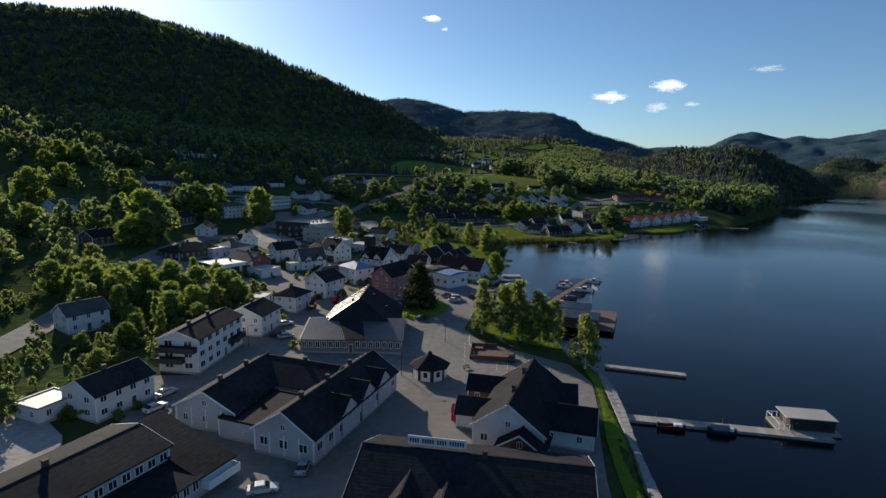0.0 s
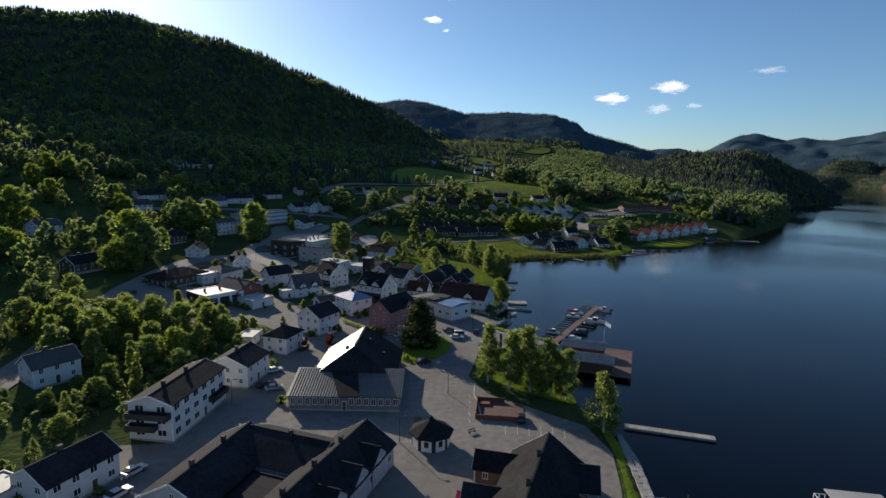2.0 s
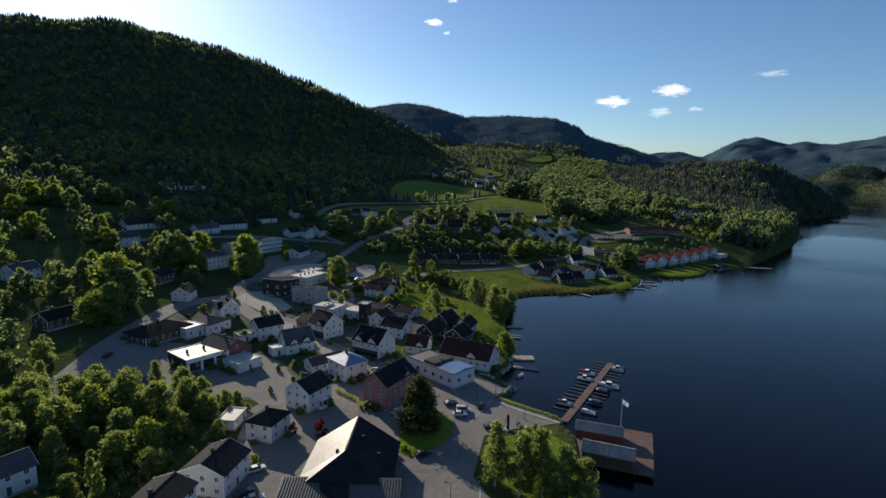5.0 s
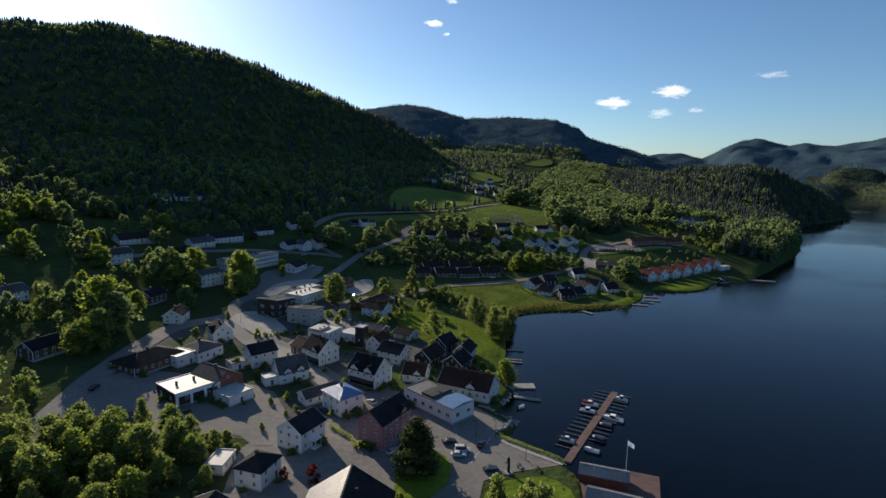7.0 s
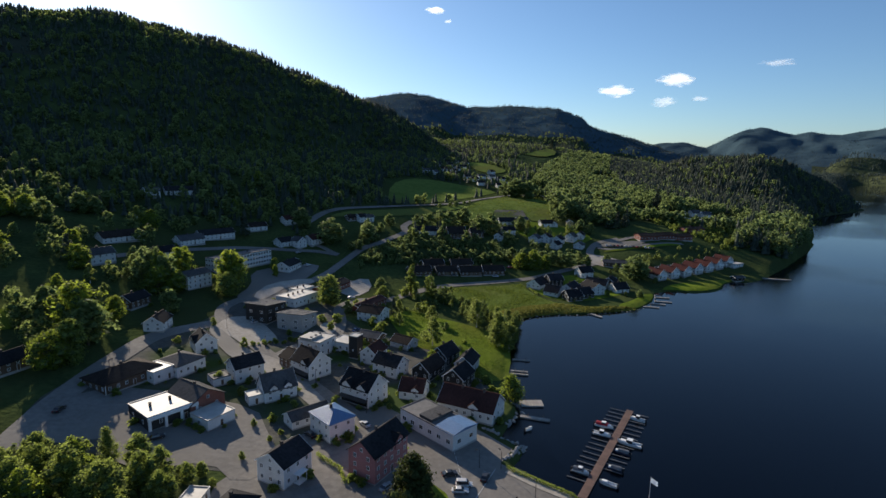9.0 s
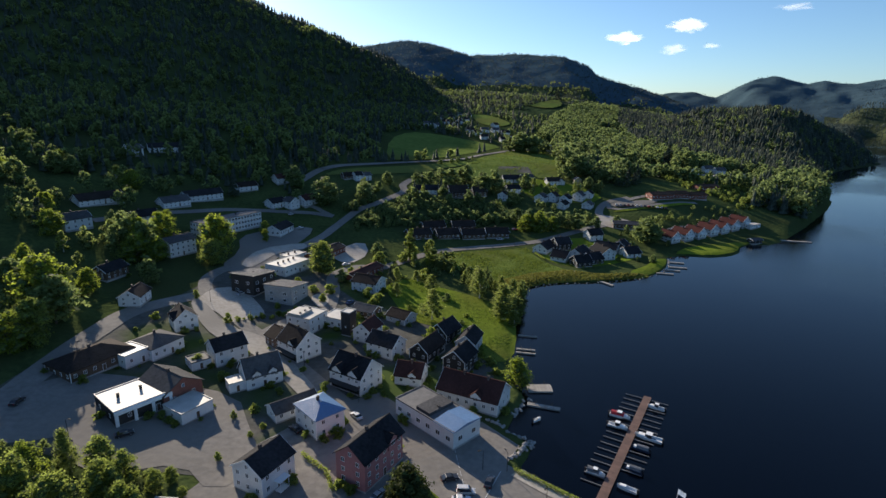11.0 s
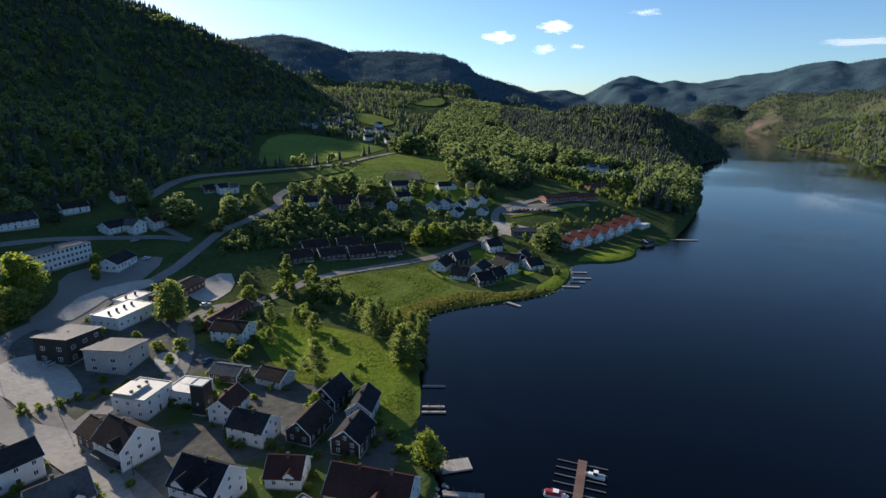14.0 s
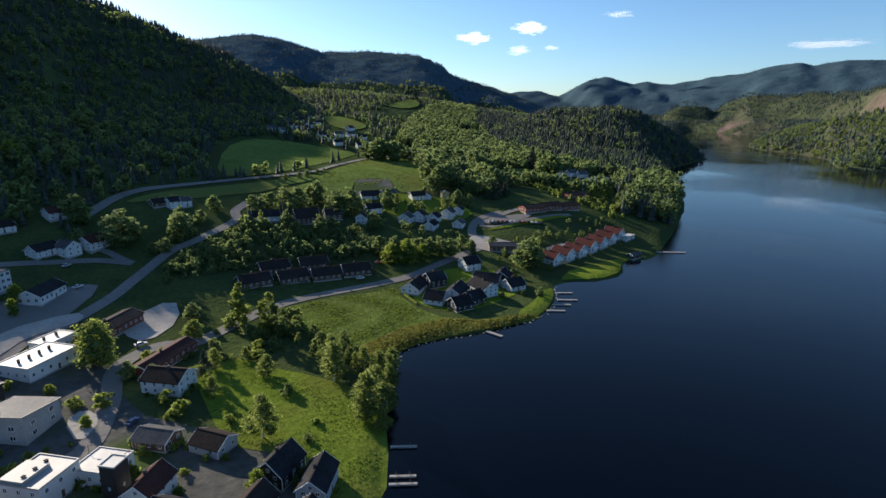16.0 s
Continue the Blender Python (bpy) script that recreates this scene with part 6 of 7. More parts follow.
for x, y, h in ((-155, 264, 24), (-149, 258, 19), (-219, 269, 20), (-184, 228, 14), (-190, 222, 13), (-175, 273, 15), (-146, 235, 14), (-157, 285, 12), (-135, 354, 20), (-166, 337, 18), (-161, 349, 18), (-266, 339, 14), (-261, 375, 15), (-216, 410, 14), (-256, 424, 13), (-262, 411, 12), (-195, 478, 13), (-190, 480, 10), (-204, 545, 15), (-198, 548, 14), (-192, 552, 11), (-210, 467, 5), (-170, 367, 12), (-170, 336, 17), (-161, 334, 17),
                (-170, 326, 15), (-178, 340, 15), (-194, 357, 9), (-140, 362, 18), (-136, 354, 14), (-128, 396, 8), (-259, 404, 15), (-252, 408, 13), (-259, 437, 10), (-273, 376, 14), (-280, 368, 14), (-290, 362, 15),
                (-84, 482, 13), (-76, 490, 9), (-201, 624, 9), (-206, 330, 14), (-225, 350, 12), (-186, 290, 12), (-172, 280, 12), (-158, 270, 11), (-150, 262, 10), (-240, 320, 14), (-150, 315, 9), (-144, 306, 11)):
    tree("far_ash" if h % 2 else "maple", x, y, h, 1.15, "lit trees between hillside houses")
x, y, z = wood_places(70, FOOT)
for k in range(len(x)):
    tree(("far_ash", "far_wood", "far_birch", "far_wood", "far_spruce")[k % 5], float(x[k]), float(y[k]), float(rng.uniform(9, 16)), 1.2, "trees between hillside houses")
GARDENS = [(30, 500), (60, 490), (100, 500), (104, 540), (110, 580), (30, 580), (-30, 545), (-60, 500), (-40, 480)]
leafy("garden_trees", *wood_places(85, GARDENS, "houses"), 3, 8, 22, 0.5, L_VALE, "leafy garden trees and hedges between hillside houses")
for x, y, z in zip(*wood_places(14, GARDENS, "houses")):
    tree(("far_ash", "far_birch")[int(x) % 2], float(x), float(y), float(rng.uniform(9, 14)), 1.1, "garden trees on the slope")
x, y, z = wood_places(34, [(36, 386), (108, 398), (118, 440), (180, 456), (210, 500), (170, 500), (100, 460), (40, 440)])
for k in range(len(x)):
    tree("far_ash", float(x[k]), float(y[k]), float(rng.uniform(2.5, 6)), 1.3, "garden trees of the lakeside estate")
x, y, z = wood_places(420, [(181, 640), (222, 630), (262, 648), (300, 665), (262, 560), (214, 528), (192, 560), (176, 600)], "houses")
leafy("scrub", x, y, z, 2, 6, 12, 0.55, L_ASH, "green scrub on the terrace behind the row houses")
x, y, z = wood_places(60, [(-75, 235), (-20, 235), (8, 262), (6, 290), (-45, 312), (-80, 300), (-105, 262)])
for k in range(len(x)):
    tree("bush", float(x[k]), float(y[k]), float(rng.uniform(1.4, 2.8)), 1.2, "garden bushes of the village")

# undergrowth and trees below the grove, towards the clinic
NEARBANK = [(-82, 40), (-78, 92), (-76, 112), (-72, 126), (-80, 150), (-100, 170), (-134, 160), (-140, 60), (-120, 20), (-95, 10)]
x, y, z = wood_places(46, NEARBANK)
for k in range(len(x)):
    tree(("ash", "far_wood", "birch", "ash", "maple")[k % 5], float(x[k]), float(y[k]), float(rng.uniform(6, 11)) * (0.65 if x[k] > -104 else 1.0), 1.15, "trees on the near bank")
x, y, z = wood_places(300, NEARBANK)
leafy("undergrowth", x, y, z, 1.2, 3.2, 14, 0.34, L_WOOD, "dense dark green undergrowth on the near bank")
x, y, z = wood_places(260, [(-72, 128), (-66, 172), (-74, 196), (-100, 200), (-132, 196), (-134, 150), (-100, 130), (-84, 120)])
leafy("undergrowth", x, y, z, 1.4, 4.0, 18, 0.34, L_WOOD, "dense green undergrowth below the grove")
# trees on the lakeside lawn
for x, y, h in ((-22, 336, 9), (-14, 322, 4), (-37, 324, 7), (-40, 342, 8), (-30, 348, 6), (-6, 296, 2.5), (16, 300, 8), (18, 312, 9), (1, 342, 13), (22, 340, 8),
                (20, 324, 9), (21, 334, 8), (12, 336, 9)):
    tree("birch" if h > 5 else "far_ash", x, y, h, 1.55, "trees on the lakeside lawn")
for k in range(22):
    x, y = rng.uniform(-50, -18), rng.uniform(338, 384)
    if x + (y - 338) * 0.3 < -14:
        tree(("far_wood", "bush", "far_ash")[k % 3], x, y, rng.uniform(2, 5.5), 1.3, "shrubs between lane and lawn")
for key, x, y, h in (("maple", 33, 451, 13), (("maple"), 43, 450, 14), ("maple", 51, 453, 11), ("far_ash", 38, 457, 12), ("far_ash", -58, 386, 8), ("far_birch", -27, 394, 10),
                     ("far_ash", -58, 336, 6), ("far_ash", -61, 446, 8), ("far_ash", -127, 457, 10), ("far_ash", -112, 470, 9), ("far_ash", -66, 336, 7), ("far_birch", -34, 372, 9)):
    tree(key, x, y, h, 1.2, "single trees above the meadow")
# bank behind the lakeside row and its gardens
leafy("shrubs", *wood_places(60, [(118, 464), (150, 478), (196, 506), (214, 520), (206, 528), (150, 500), (112, 482)], "houses"), 2.5, 5, 16, 0.45, L_WOOD, "green shrubs on the bank behind the lakeside row")
for x, y, h in ((118, 446, 12), (112, 452, 11), (122, 455, 9), (64, 462, 11), (70, 459, 12), (57, 463, 10), (52, 467, 9), (84, 466, 8)):
    tree("far_ash", x, y, h, 1.3, "trees by the lakeside lane")
# small trees and bushes in the yards
x, y, z = wood_places(46, [(-128, 200), (-60, 200), (-20, 235), (0, 262), (-10, 290), (-60, 310), (-80, 345), (-124, 345)])
for k in range(len(x)):
    tree(("ash", "bush", "bush", "maple")[k % 4], float(x[k]), float(y[k]), float(rng.uniform(1.6, 4.2)), 1.2, "garden trees of the village")


def tufts(name, n, points, h, leaf, label):
    """Upright blades in clumps, standing on the grass."""
    xs, ys = [p[0] for p in points], [p[1] for p in points]
    x, y = rng.uniform(min(xs), max(xs), n * 3), rng.uniform(min(ys), max(ys), n * 3)
    ok = in_polygon(x, y, points) & (shore_distance(x, y) > 1)
    x, y = x[ok][:n], y[ok][:n]
    m = len(x)
    z = land_z(x, y) + 0.1
    a = rng.uniform(0, 6.28, m)
    s = h * rng.uniform(0.5, 1.3, m) * (0.6 + 0.5 * np.sin(x / 9 + 2 * np.sin(y / 13)) ** 2)
    dx, dy, lx, ly = np.cos(a) * s * 0.7, np.sin(a) * s * 0.7, rng.normal(size=m) * s * 0.3, rng.normal(size=m) * s * 0.3
    v = np.stack([np.stack([x - dx, y - dy, z], 1), np.stack([x + dx, y + dy, z], 1), np.stack([x + dx * 0.6 + lx, y + dy * 0.6 + ly, z + s], 1),
                  np.stack([x - dx * 0.6 + lx, y - dy * 0.6 + ly, z + s * 0.8], 1)], 1).reshape(-1, 3)
    ob = new(name, bulk(name, v, np.arange(4 * m).reshape(m, 4), leaf))
    return tagged(ob, label, "grass", kind="stuff")


L_GRASS = leaf_mat("grass_blades", (0.105, 0.155, 0.03), (0.14, 0.195, 0.038), (0.17, 0.22, 0.04), 0.4, 0.1)
L_STRAW = leaf_mat("reed_blades", (0.17, 0.17, 0.04), (0.23, 0.215, 0.055), (0.22, 0.22, 0.05), 0.35, 0.12)
tufts("grass", 9000, [(-46, 338), (-35, 352), (-23, 343), (-5, 334), (16, 318), (17, 295), (13.5, 268), (2, 262), (-12, 290), (-28, 296), (-38, 318)], 0.3, L_GRASS, "tall sunlit grass of the lakeside lawn")
tufts("grass", 12000, [(-28, 397), (0, 411), (32, 419), (36, 402), (46, 384), (62, 370), (36, 362), (22, 348), (8, 344), (-6, 366), (-18, 384)], 0.5, L_GRASS, "tall uneven grass of the open meadow")
tufts("reeds", 4500, [(6, 352), (30, 372), (48, 378), (70, 374), (95, 379), (94, 375), (76, 369), (38, 359.5), (27, 352), (20, 344)], 0.9, L_STRAW, "yellow reeds standing along the shore")
tufts("grass", 6000, [(-24, 578), (-6, 632), (18, 690), (37, 755), (84, 765), (93, 690), (78, 600), (45, 588), (10, 600)], 0.8, L_GRASS, "tall hay grass on the slope")


# shrubs against the house walls
for ob in [o for o in scene.objects if o.parent is None and o.get("category") in ("house", "inn", "barn", "office", "garage", "shop", "store", "workshop")]:
    x, y = ob.matrix_basis.translation.x, ob.matrix_basis.translation.y
    if not (-215 < x < 110 and 90 < y < 470):
        continue
    wall = next((c for c in ob.children if c.name.startswith("wall")), None)
    if wall is None:
        continue
    hx, hy = max(v.co.x for v in wall.data.vertices), max(v.co.y for v in wall.data.vertices)
    village = -130 < x < 10 and 190 < y < 360
    for k in range(7 if village else 3):
        side = rng.integers(4)
        u = rng.uniform(-0.8, 0.8)
        px, py = ((hx * u, -hy - 1.4), (hx + 1.4, hy * u), (hx * u, hy + 1.4), (-hx - 1.4, hy * u))[side]
        p = ob.matrix_basis @ Vector((px, py, 0))
        if shore_distance(np.array([p.x]), np.array([p.y]))[0] > 2:
            tree("bush", p.x, p.y, float(rng.uniform(1.2, 3.2) if village else rng.uniform(0.9, 2.4)), 1.15, "shrubs against the houses")


# ---- quays, docks and boats ----
def planks(bm, x0, y0, x1, y1, z0, z1, n, along_x=True):
    for k in range(n):
        if along_x:
            a, b = y0 + (y1 - y0) * k / n + 0.01, y0 + (y1 - y0) * (k + 1) / n - 0.01
            box(bm, x0, a, z0, x1, b, z1)
        else:
            a, b = x0 + (x1 - x0) * k / n + 0.01, x0 + (x1 - x0) * (k + 1) / n - 0.01
            box(bm, a, y0, z0, b, y1, z1)


def dock(label, x, y, yaw, L, W, material, top=0.55, name="dock", posts=0):
    root = new(name)
    root.matrix_basis = pose(x, y, 0, 0, 0, yaw)
    tagged(root, label, "dock")
    bm = bmesh.new()
    box(bm, 0, -W / 2 + 0.1, -0.4, L, W / 2 - 0.1, top - 0.12)
    part("float", bm, M_CONCRETE, root)
    bm = bmesh.new()
    planks(bm, 0, -W / 2, L, W / 2, top - 0.12, top, max(3, int(L / 0.45)), False)
    part("deck", bm, material, root)["kind"] = "stuff"
    for k in range(posts):
        bm = bmesh.new()
        limb(bm, (L * (k + 0.5) / posts, W / 2 + 0.12, -2.5), (L * (k + 0.5) / posts, W / 2 + 0.12, 1.6), 0.12, 0.11, 8)
        part("post", bm, M_BARK, root)
    return root


M_BOOM = mat("grey_steel_boom", (0.12, 0.12, 0.12), (0.19, 0.185, 0.18), 3, 0.6, 0.05)
marina = dock("long brown marina dock with mooring fingers", 28.3, 195.8, 62.4, 57.4, 2.3, M_DECK, name="marina_dock")
finger_bm = bmesh.new()
box(finger_bm, -0.11, 0, 0.16, 0.11, 5.3, 0.36)
FINGER = data_of("finger", finger_bm, M_BOOM)
for k in range(17):
    for s in (-1, 1):
        if s == -1 and k < 3:
            continue
        part("finger", FINGER, None, marina, "", Matrix.Translation((8 + k * 3.0, s * 1.15, 0)) @ Matrix.Rotation(0 if s > 0 else math.pi, 4, "Z"))
dock("pale concrete dock with a floating cabin at its end", 33.5, 112.4, -8.5, 36.5, 2.6, M_PLANK, posts=3)
dock("short pale floating dock by the birches", 36.3, 140.2, -13.5, 18.6, 1.9, M_PLANK)
dock("grey wooden landing stage by the inn", 16.2, 239.5, -14, 10.0, 1.6, M_PLANK, posts=2)
dock("broad grey landing stage below the willow", 17.0, 249.0, 5, 8.0, 4.6, M_PLANK, posts=2)
for x, y, l in ((15.5, 278.6, 7), (15.0, 275.6, 7.4), (17.0, 291.2, 7.6)):
    dock("narrow grey bathing pier", x, y, -8, l, 0.8, M_PLANK, posts=2)
dock("small grey jetty at the grass spit", 66, 365, -52, 8, 1.6, M_PLANK)
for x, y, yaw, l in ((101, 384, -12, 9), (107, 391, -12, 9), (112, 397, -12, 10), (115, 407, -10, 9)):
    dock("small grey boat jetty", x, y, yaw, l, 1.2, M_PLANK)
dock("long pale jetty on the wooded shore", 214, 474, -12, 21, 1.8, M_PLANK, posts=3)


def boat(label, x, y, yaw, L, hull_m, canopy=None, cabin=True, z=0.0, name="motor_boat"):
    root = new(name)
    root.matrix_basis = pose(x, y, z, 0, 0, yaw)
    tagged(root, label, "boat")
    L *= 0.84
    B = L * 0.32
    bm = bmesh.new()
    rings = []
    for u in (0, 0.3, 0.6, 0.82, 0.95, 1.0):
        w = B / 2 * (1 if u < 0.5 else max(0.04, 1 - ((u - 0.5) / 0.5) ** 2))
        top = 0.75 + 0.35 * u * u
        xx = -L / 2 + L * u
        rings.append([bm.verts.new(p) for p in ((xx, -w, top), (xx - 0.15 * u, -w * 0.75, -0.1), (xx - 0.25 * u, 0, -0.3), (xx - 0.15 * u, w * 0.75, -0.1), (xx, w, top), (xx, w * 0.82, top), (xx, w * 0.75, 0.3),
                                                (xx, -w * 0.75, 0.3), (xx, -w * 0.82, top))])
    for a, b in zip(rings, rings[1:]):
        for k in range(9):
            bm.faces.new((a[k], a[(k + 1) % 9], b[(k + 1) % 9], b[k]))
    bm.faces.new(rings[0]), bm.faces.new(rings[-1])
    part("hull", bm, hull_m, root)
    bm = bmesh.new()
    prism(bm, [(-B * 0.4, 0.8), (B * 0.4, 0.8), (B * 0.3, 1.15), (-B * 0.3, 1.15)], L * 0.05, L * 0.36)
    part("foredeck", bm, M_TRIM, root)
    if cabin:
        bm = bmesh.new()
        box(bm, -L * 0.12, -B * 0.34, 0.6, L * 0.12, B * 0.34, 1.75)
        part("windscreen", bm, M_GLASS, root)
        bm = bmesh.new()
        box(bm, -L * 0.14, -B * 0.37, 1.75, L * 0.1, B * 0.37, 1.85)
        part("cabin_roof", bm, M_TRIM, root)
    if canopy:
        bm = bmesh.new()
        prism(bm, [(-B * 0.46, 0.78), (B * 0.46, 0.78), (B * 0.3, 1.5), (0, 1.7), (-B * 0.3, 1.5)], -L * 0.44, L * 0.2)
        part("canopy", bm, canopy, root)
    bm = bmesh.new()
    box(bm, -L / 2 - 0.45, -0.22, 0.2, -L / 2 + 0.02, 0.22, 1.15)
    part("outboard_motor", bm, M_DARK, root)
    return root


M_CANVAS = mat("red_canvas", (0.40, 0.02, 0.03), (0.52, 0.035, 0.045), 3, 0.7, 0.1)
M_NAVY = mat("navy_hull", (0.02, 0.03, 0.06), (0.03, 0.045, 0.08), 3, 0.35, 0.05)
M_GREYC = mat("grey_canvas", (0.13, 0.14, 0.15), (0.19, 0.2, 0.21), 3, 0.8, 0.1)
boat("white cabin boat under a red canvas cover", 43.2, 235.0, -27, 7.0, M_TRIM, M_CANVAS)
boat("white cabin boat with dark windows", 41.2, 229.4, -27, 6.6, M_TRIM)
boat("large white motor yacht at the marina", 48.4, 224.4, 153, 8.6, M_TRIM)
boat("small boat under a grey cover", 44.6, 219.0, 153, 5.6, M_NAVY, M_GREYC, False)
boat("white open motor boat at the dock's end", 55.6, 240.4, 153, 5.8, M_TRIM, None, True)
boat("dark open boat at the marina", 40.2, 210.0, 153, 5.2, M_NAVY, M_GREYC, False)
boat("white open dinghy at the marina", 36.8, 202.8, 153, 5.6, M_TRIM, None, False)
boat("white day boat with a low cabin", 30.4, 208.0, -27, 5.6, M_TRIM, M_GREYC)
boat("small white rowing boat at anchor", 18.2, 230.7, 30, 3.2, M_TRIM, None, False, name="rowing_boat")
boat("dark red open boat along the dock", 41.5, 109.0, -8, 5.6, mat("red_hull", (0.07, 0.012, 0.018), (0.10, 0.02, 0.025), 3, 0.5, 0.05), None, False)
boat("dark covered boat along the dock", 50.5, 108.0, -8, 5.6, M_NAVY, M_GREYC, False)


def floating_cabin(x, y, yaw):
    root = new("floating_cabin")
    root.matrix_basis = pose(x, y, 0, 0, 0, yaw)
    tagged(root, "dark boarded floating cabin with a pale flat roof and terrace", "cabin")
    bm = bmesh.new()
    box(bm, -5.6, -3.0, -0.3, 5.2, 3.0, 0.45)
    part("raft", bm, M_PLANK, root)
    bm = bmesh.new()
    box(bm, -3.4, -2.2, 0.45, 4.4, 2.2, 2.75)
    part("wall", bm, M_BLACKW, root)
    bm = bmesh.new()
    box(bm, -4.2, -2.5, 2.75, 4.7, 2.5, 2.93)
    part("roof", bm, R_LIGHT, root)
    for u in (-2.0, 0.4, 2.8):
        part("window", window_mesh(1.2, 1.0, True), None, root, "", pose(u, -2.204, 1.2))
    part("door", door_mesh(), None, root, "", pose(-3.41, 0, 0.45, 0, 0, -90))
    for u in (-5.5, -4.6, -3.7):
        for v in (-2.9, 2.8):
            bm = bmesh.new()
            box(bm, u, v, 0.6, u + 0.1, v + 0.1, 1.7)
            part("rail_post", bm, M_TRIM, root)
    for v in (-2.9, 2.8):
        bm = bmesh.new()
        box(bm, -5.5, v, 1.6, -3.5, v + 0.1, 1.7)
        part("rail", bm, M_TRIM, root)
    bm = bmesh.new()
    box(bm, -5.5, -2.8, 1.6, -5.4, 2.8, 1.7)
    part("rail", bm, M_TRIM, root)


floating_cabin(67.2, 111.6, -7)


def wharf():
    root = new("wharf")
    root.matrix_basis = pose(38.5, 180.5, 0, 0, 0, -17)
    tagged(root, "dark timber wharf deck on piles", "wharf")
    bm = bmesh.new()
    planks(bm, -9.5, -11.5, 10.5, 12.0, 0.95, 1.15, 44)
    part("deck", bm, M_DECK, root)["kind"] = "stuff"
    for sx in (-9, -4, 1, 6, 10):
        for sy in (-11, -5.5, 0, 5.5, 11.5):
            bm = bmesh.new()
            limb(bm, (sx, sy, -4), (sx, sy, 0.95), 0.16, 0.15, 8)
            part("pile", bm, M_BARK, root)


wharf()


def boathouse(label, x, y, yaw, L, W, h, wall, top, z=1.15):
    root = new("boathouse")
    root.matrix_basis = pose(x, y, z, 0, 0, yaw)
    tagged(root, label, "boathouse")
    t = math.tan(radians(24))
    bm = bmesh.new()
    prism(bm, [(-W / 2, 0), (W / 2, 0), (W / 2, h), (0, h + W / 2 * t), (-W / 2, h)], -L / 2, L / 2)
    part("wall", bm, wall, root)
    part("roof", roof_bm("gable", L, W, h, 24, 0.4), top, root)
    seams(root, L, W, h, 24, 0.7, top, 0.4)
    for u in (-L * 0.3, 0, L * 0.3):
        part("window", window_mesh(0.9, 0.9), None, root, "", pose(u, -W / 2 - 0.004, 1.1))
    part("door", door_mesh(), None, root, "", pose(-L / 2 - 0.01, 0, 0, 0, 0, -90))


boathouse("dark brown boathouse with a ribbed grey roof", 35.8, 173.8, 161, 12.6, 6.0, 2.7, M_BROWN, R_SHEET)
boathouse("red boathouse with a ribbed grey roof", 36.2, 185.6, 164, 12.2, 5.2, 2.6, M_REDWOOD, R_SHEET)


def flagpole(x, y, z):
    root = new("flagpole")
    root.matrix_basis = pose(x, y, z)
    tagged(root, "white flagpole with a pale blue and white flag", "flagpole")
    bm = bmesh.new()
    limb(bm, (0, 0, 0), (0, 0, 9), 0.09, 0.05, 8)
    part("pole", bm, M_TRIM, root)
    bm = bmesh.new()
    cols = [[bm.verts.new((0.08 + 0.35 * k, 0.12 * math.sin(k * 1.3), 8.7 - 0.22 * k - 1.3 * j)) for k in range(6)] for j in (0, 1)]
    for k in range(5):
        bm.faces.new((cols[0][k], cols[0][k + 1], cols[1][k + 1], cols[1][k]))
    bmesh.ops.solidify(bm, geom=bm.faces[:], thickness=0.03)
    part("flag", bm, mat("flag_cloth", (0.55, 0.62, 0.72), (0.7, 0.75, 0.8), 2, 0.8, 0.1), root)


flagpole(43.8, 191.6, 1.15)


def sculpture(x, y):
    root = new("sculpture")
    root.matrix_basis = pose(x, y, gz(x, y), 0, 0, 30)
    tagged(root, "dark upright stone sculpture on the quay lawn", "sculpture")
    bm = bmesh.new()
    box(bm, -0.9, -0.9, -0.2, 0.9, 0.9, 0.4)
    part("plinth", bm, M_CONCRETE, root)
    bm = bmesh.new()
    limb(bm, (0, 0, 0.4), (0.05, 0, 2.4), 0.45, 0.35, 10)
    limb(bm, (0.05, 0, 2.35), (-0.05, 0.05, 4.2), 0.35, 0.42, 10)
    limb(bm, (-0.05, 0.05, 4.15), (0, 0, 4.8), 0.42, 0.1, 10)
    part("column", bm, M_DARK, root)


sculpture(10.8, 186.5)


def street_lamp(x, y, yaw=0, h=5.5):
    root = new("street_lamp")
    root.matrix_basis = pose(x, y, gz(x, y), 0, 0, yaw)
    tagged(root, "dark steel street lamp with a short arm", "street lamp", "street lamps")
    bm = bmesh.new()
    limb(bm, (0, 0, -0.2), (0, 0, h), 0.09, 0.06, 8)
    part("pole", bm, M_DARK, root)
    bm = bmesh.new()
    limb(bm, (0, 0, h - 0.05), (1.0, 0, h + 0.25), 0.05, 0.04, 6)
    part("arm", bm, M_DARK, root)
    bm = bmesh.new()
    box(bm, 0.75, -0.16, h + 0.18, 1.45, 0.16, h + 0.32)
    part("lamp_head", bm, M_DARK, root)


for x, y, yaw in ((16.2, 193.5, 240), (-12.7, 125.8, 0), (2, 205, 200), (-4, 150, 180), (-35, 232, 300), (-58, 252, 300), (-88, 280, 300), (-104, 204, 0), (-54, 140, 0), (-100, 400, 0), (-30, 396, 300), (24, 424, 280),
                  (-128, 240, 0), (-60, 292, 0), (-112, 296, 90), (8, 205, 120)):
    street_lamp(x, y, yaw)


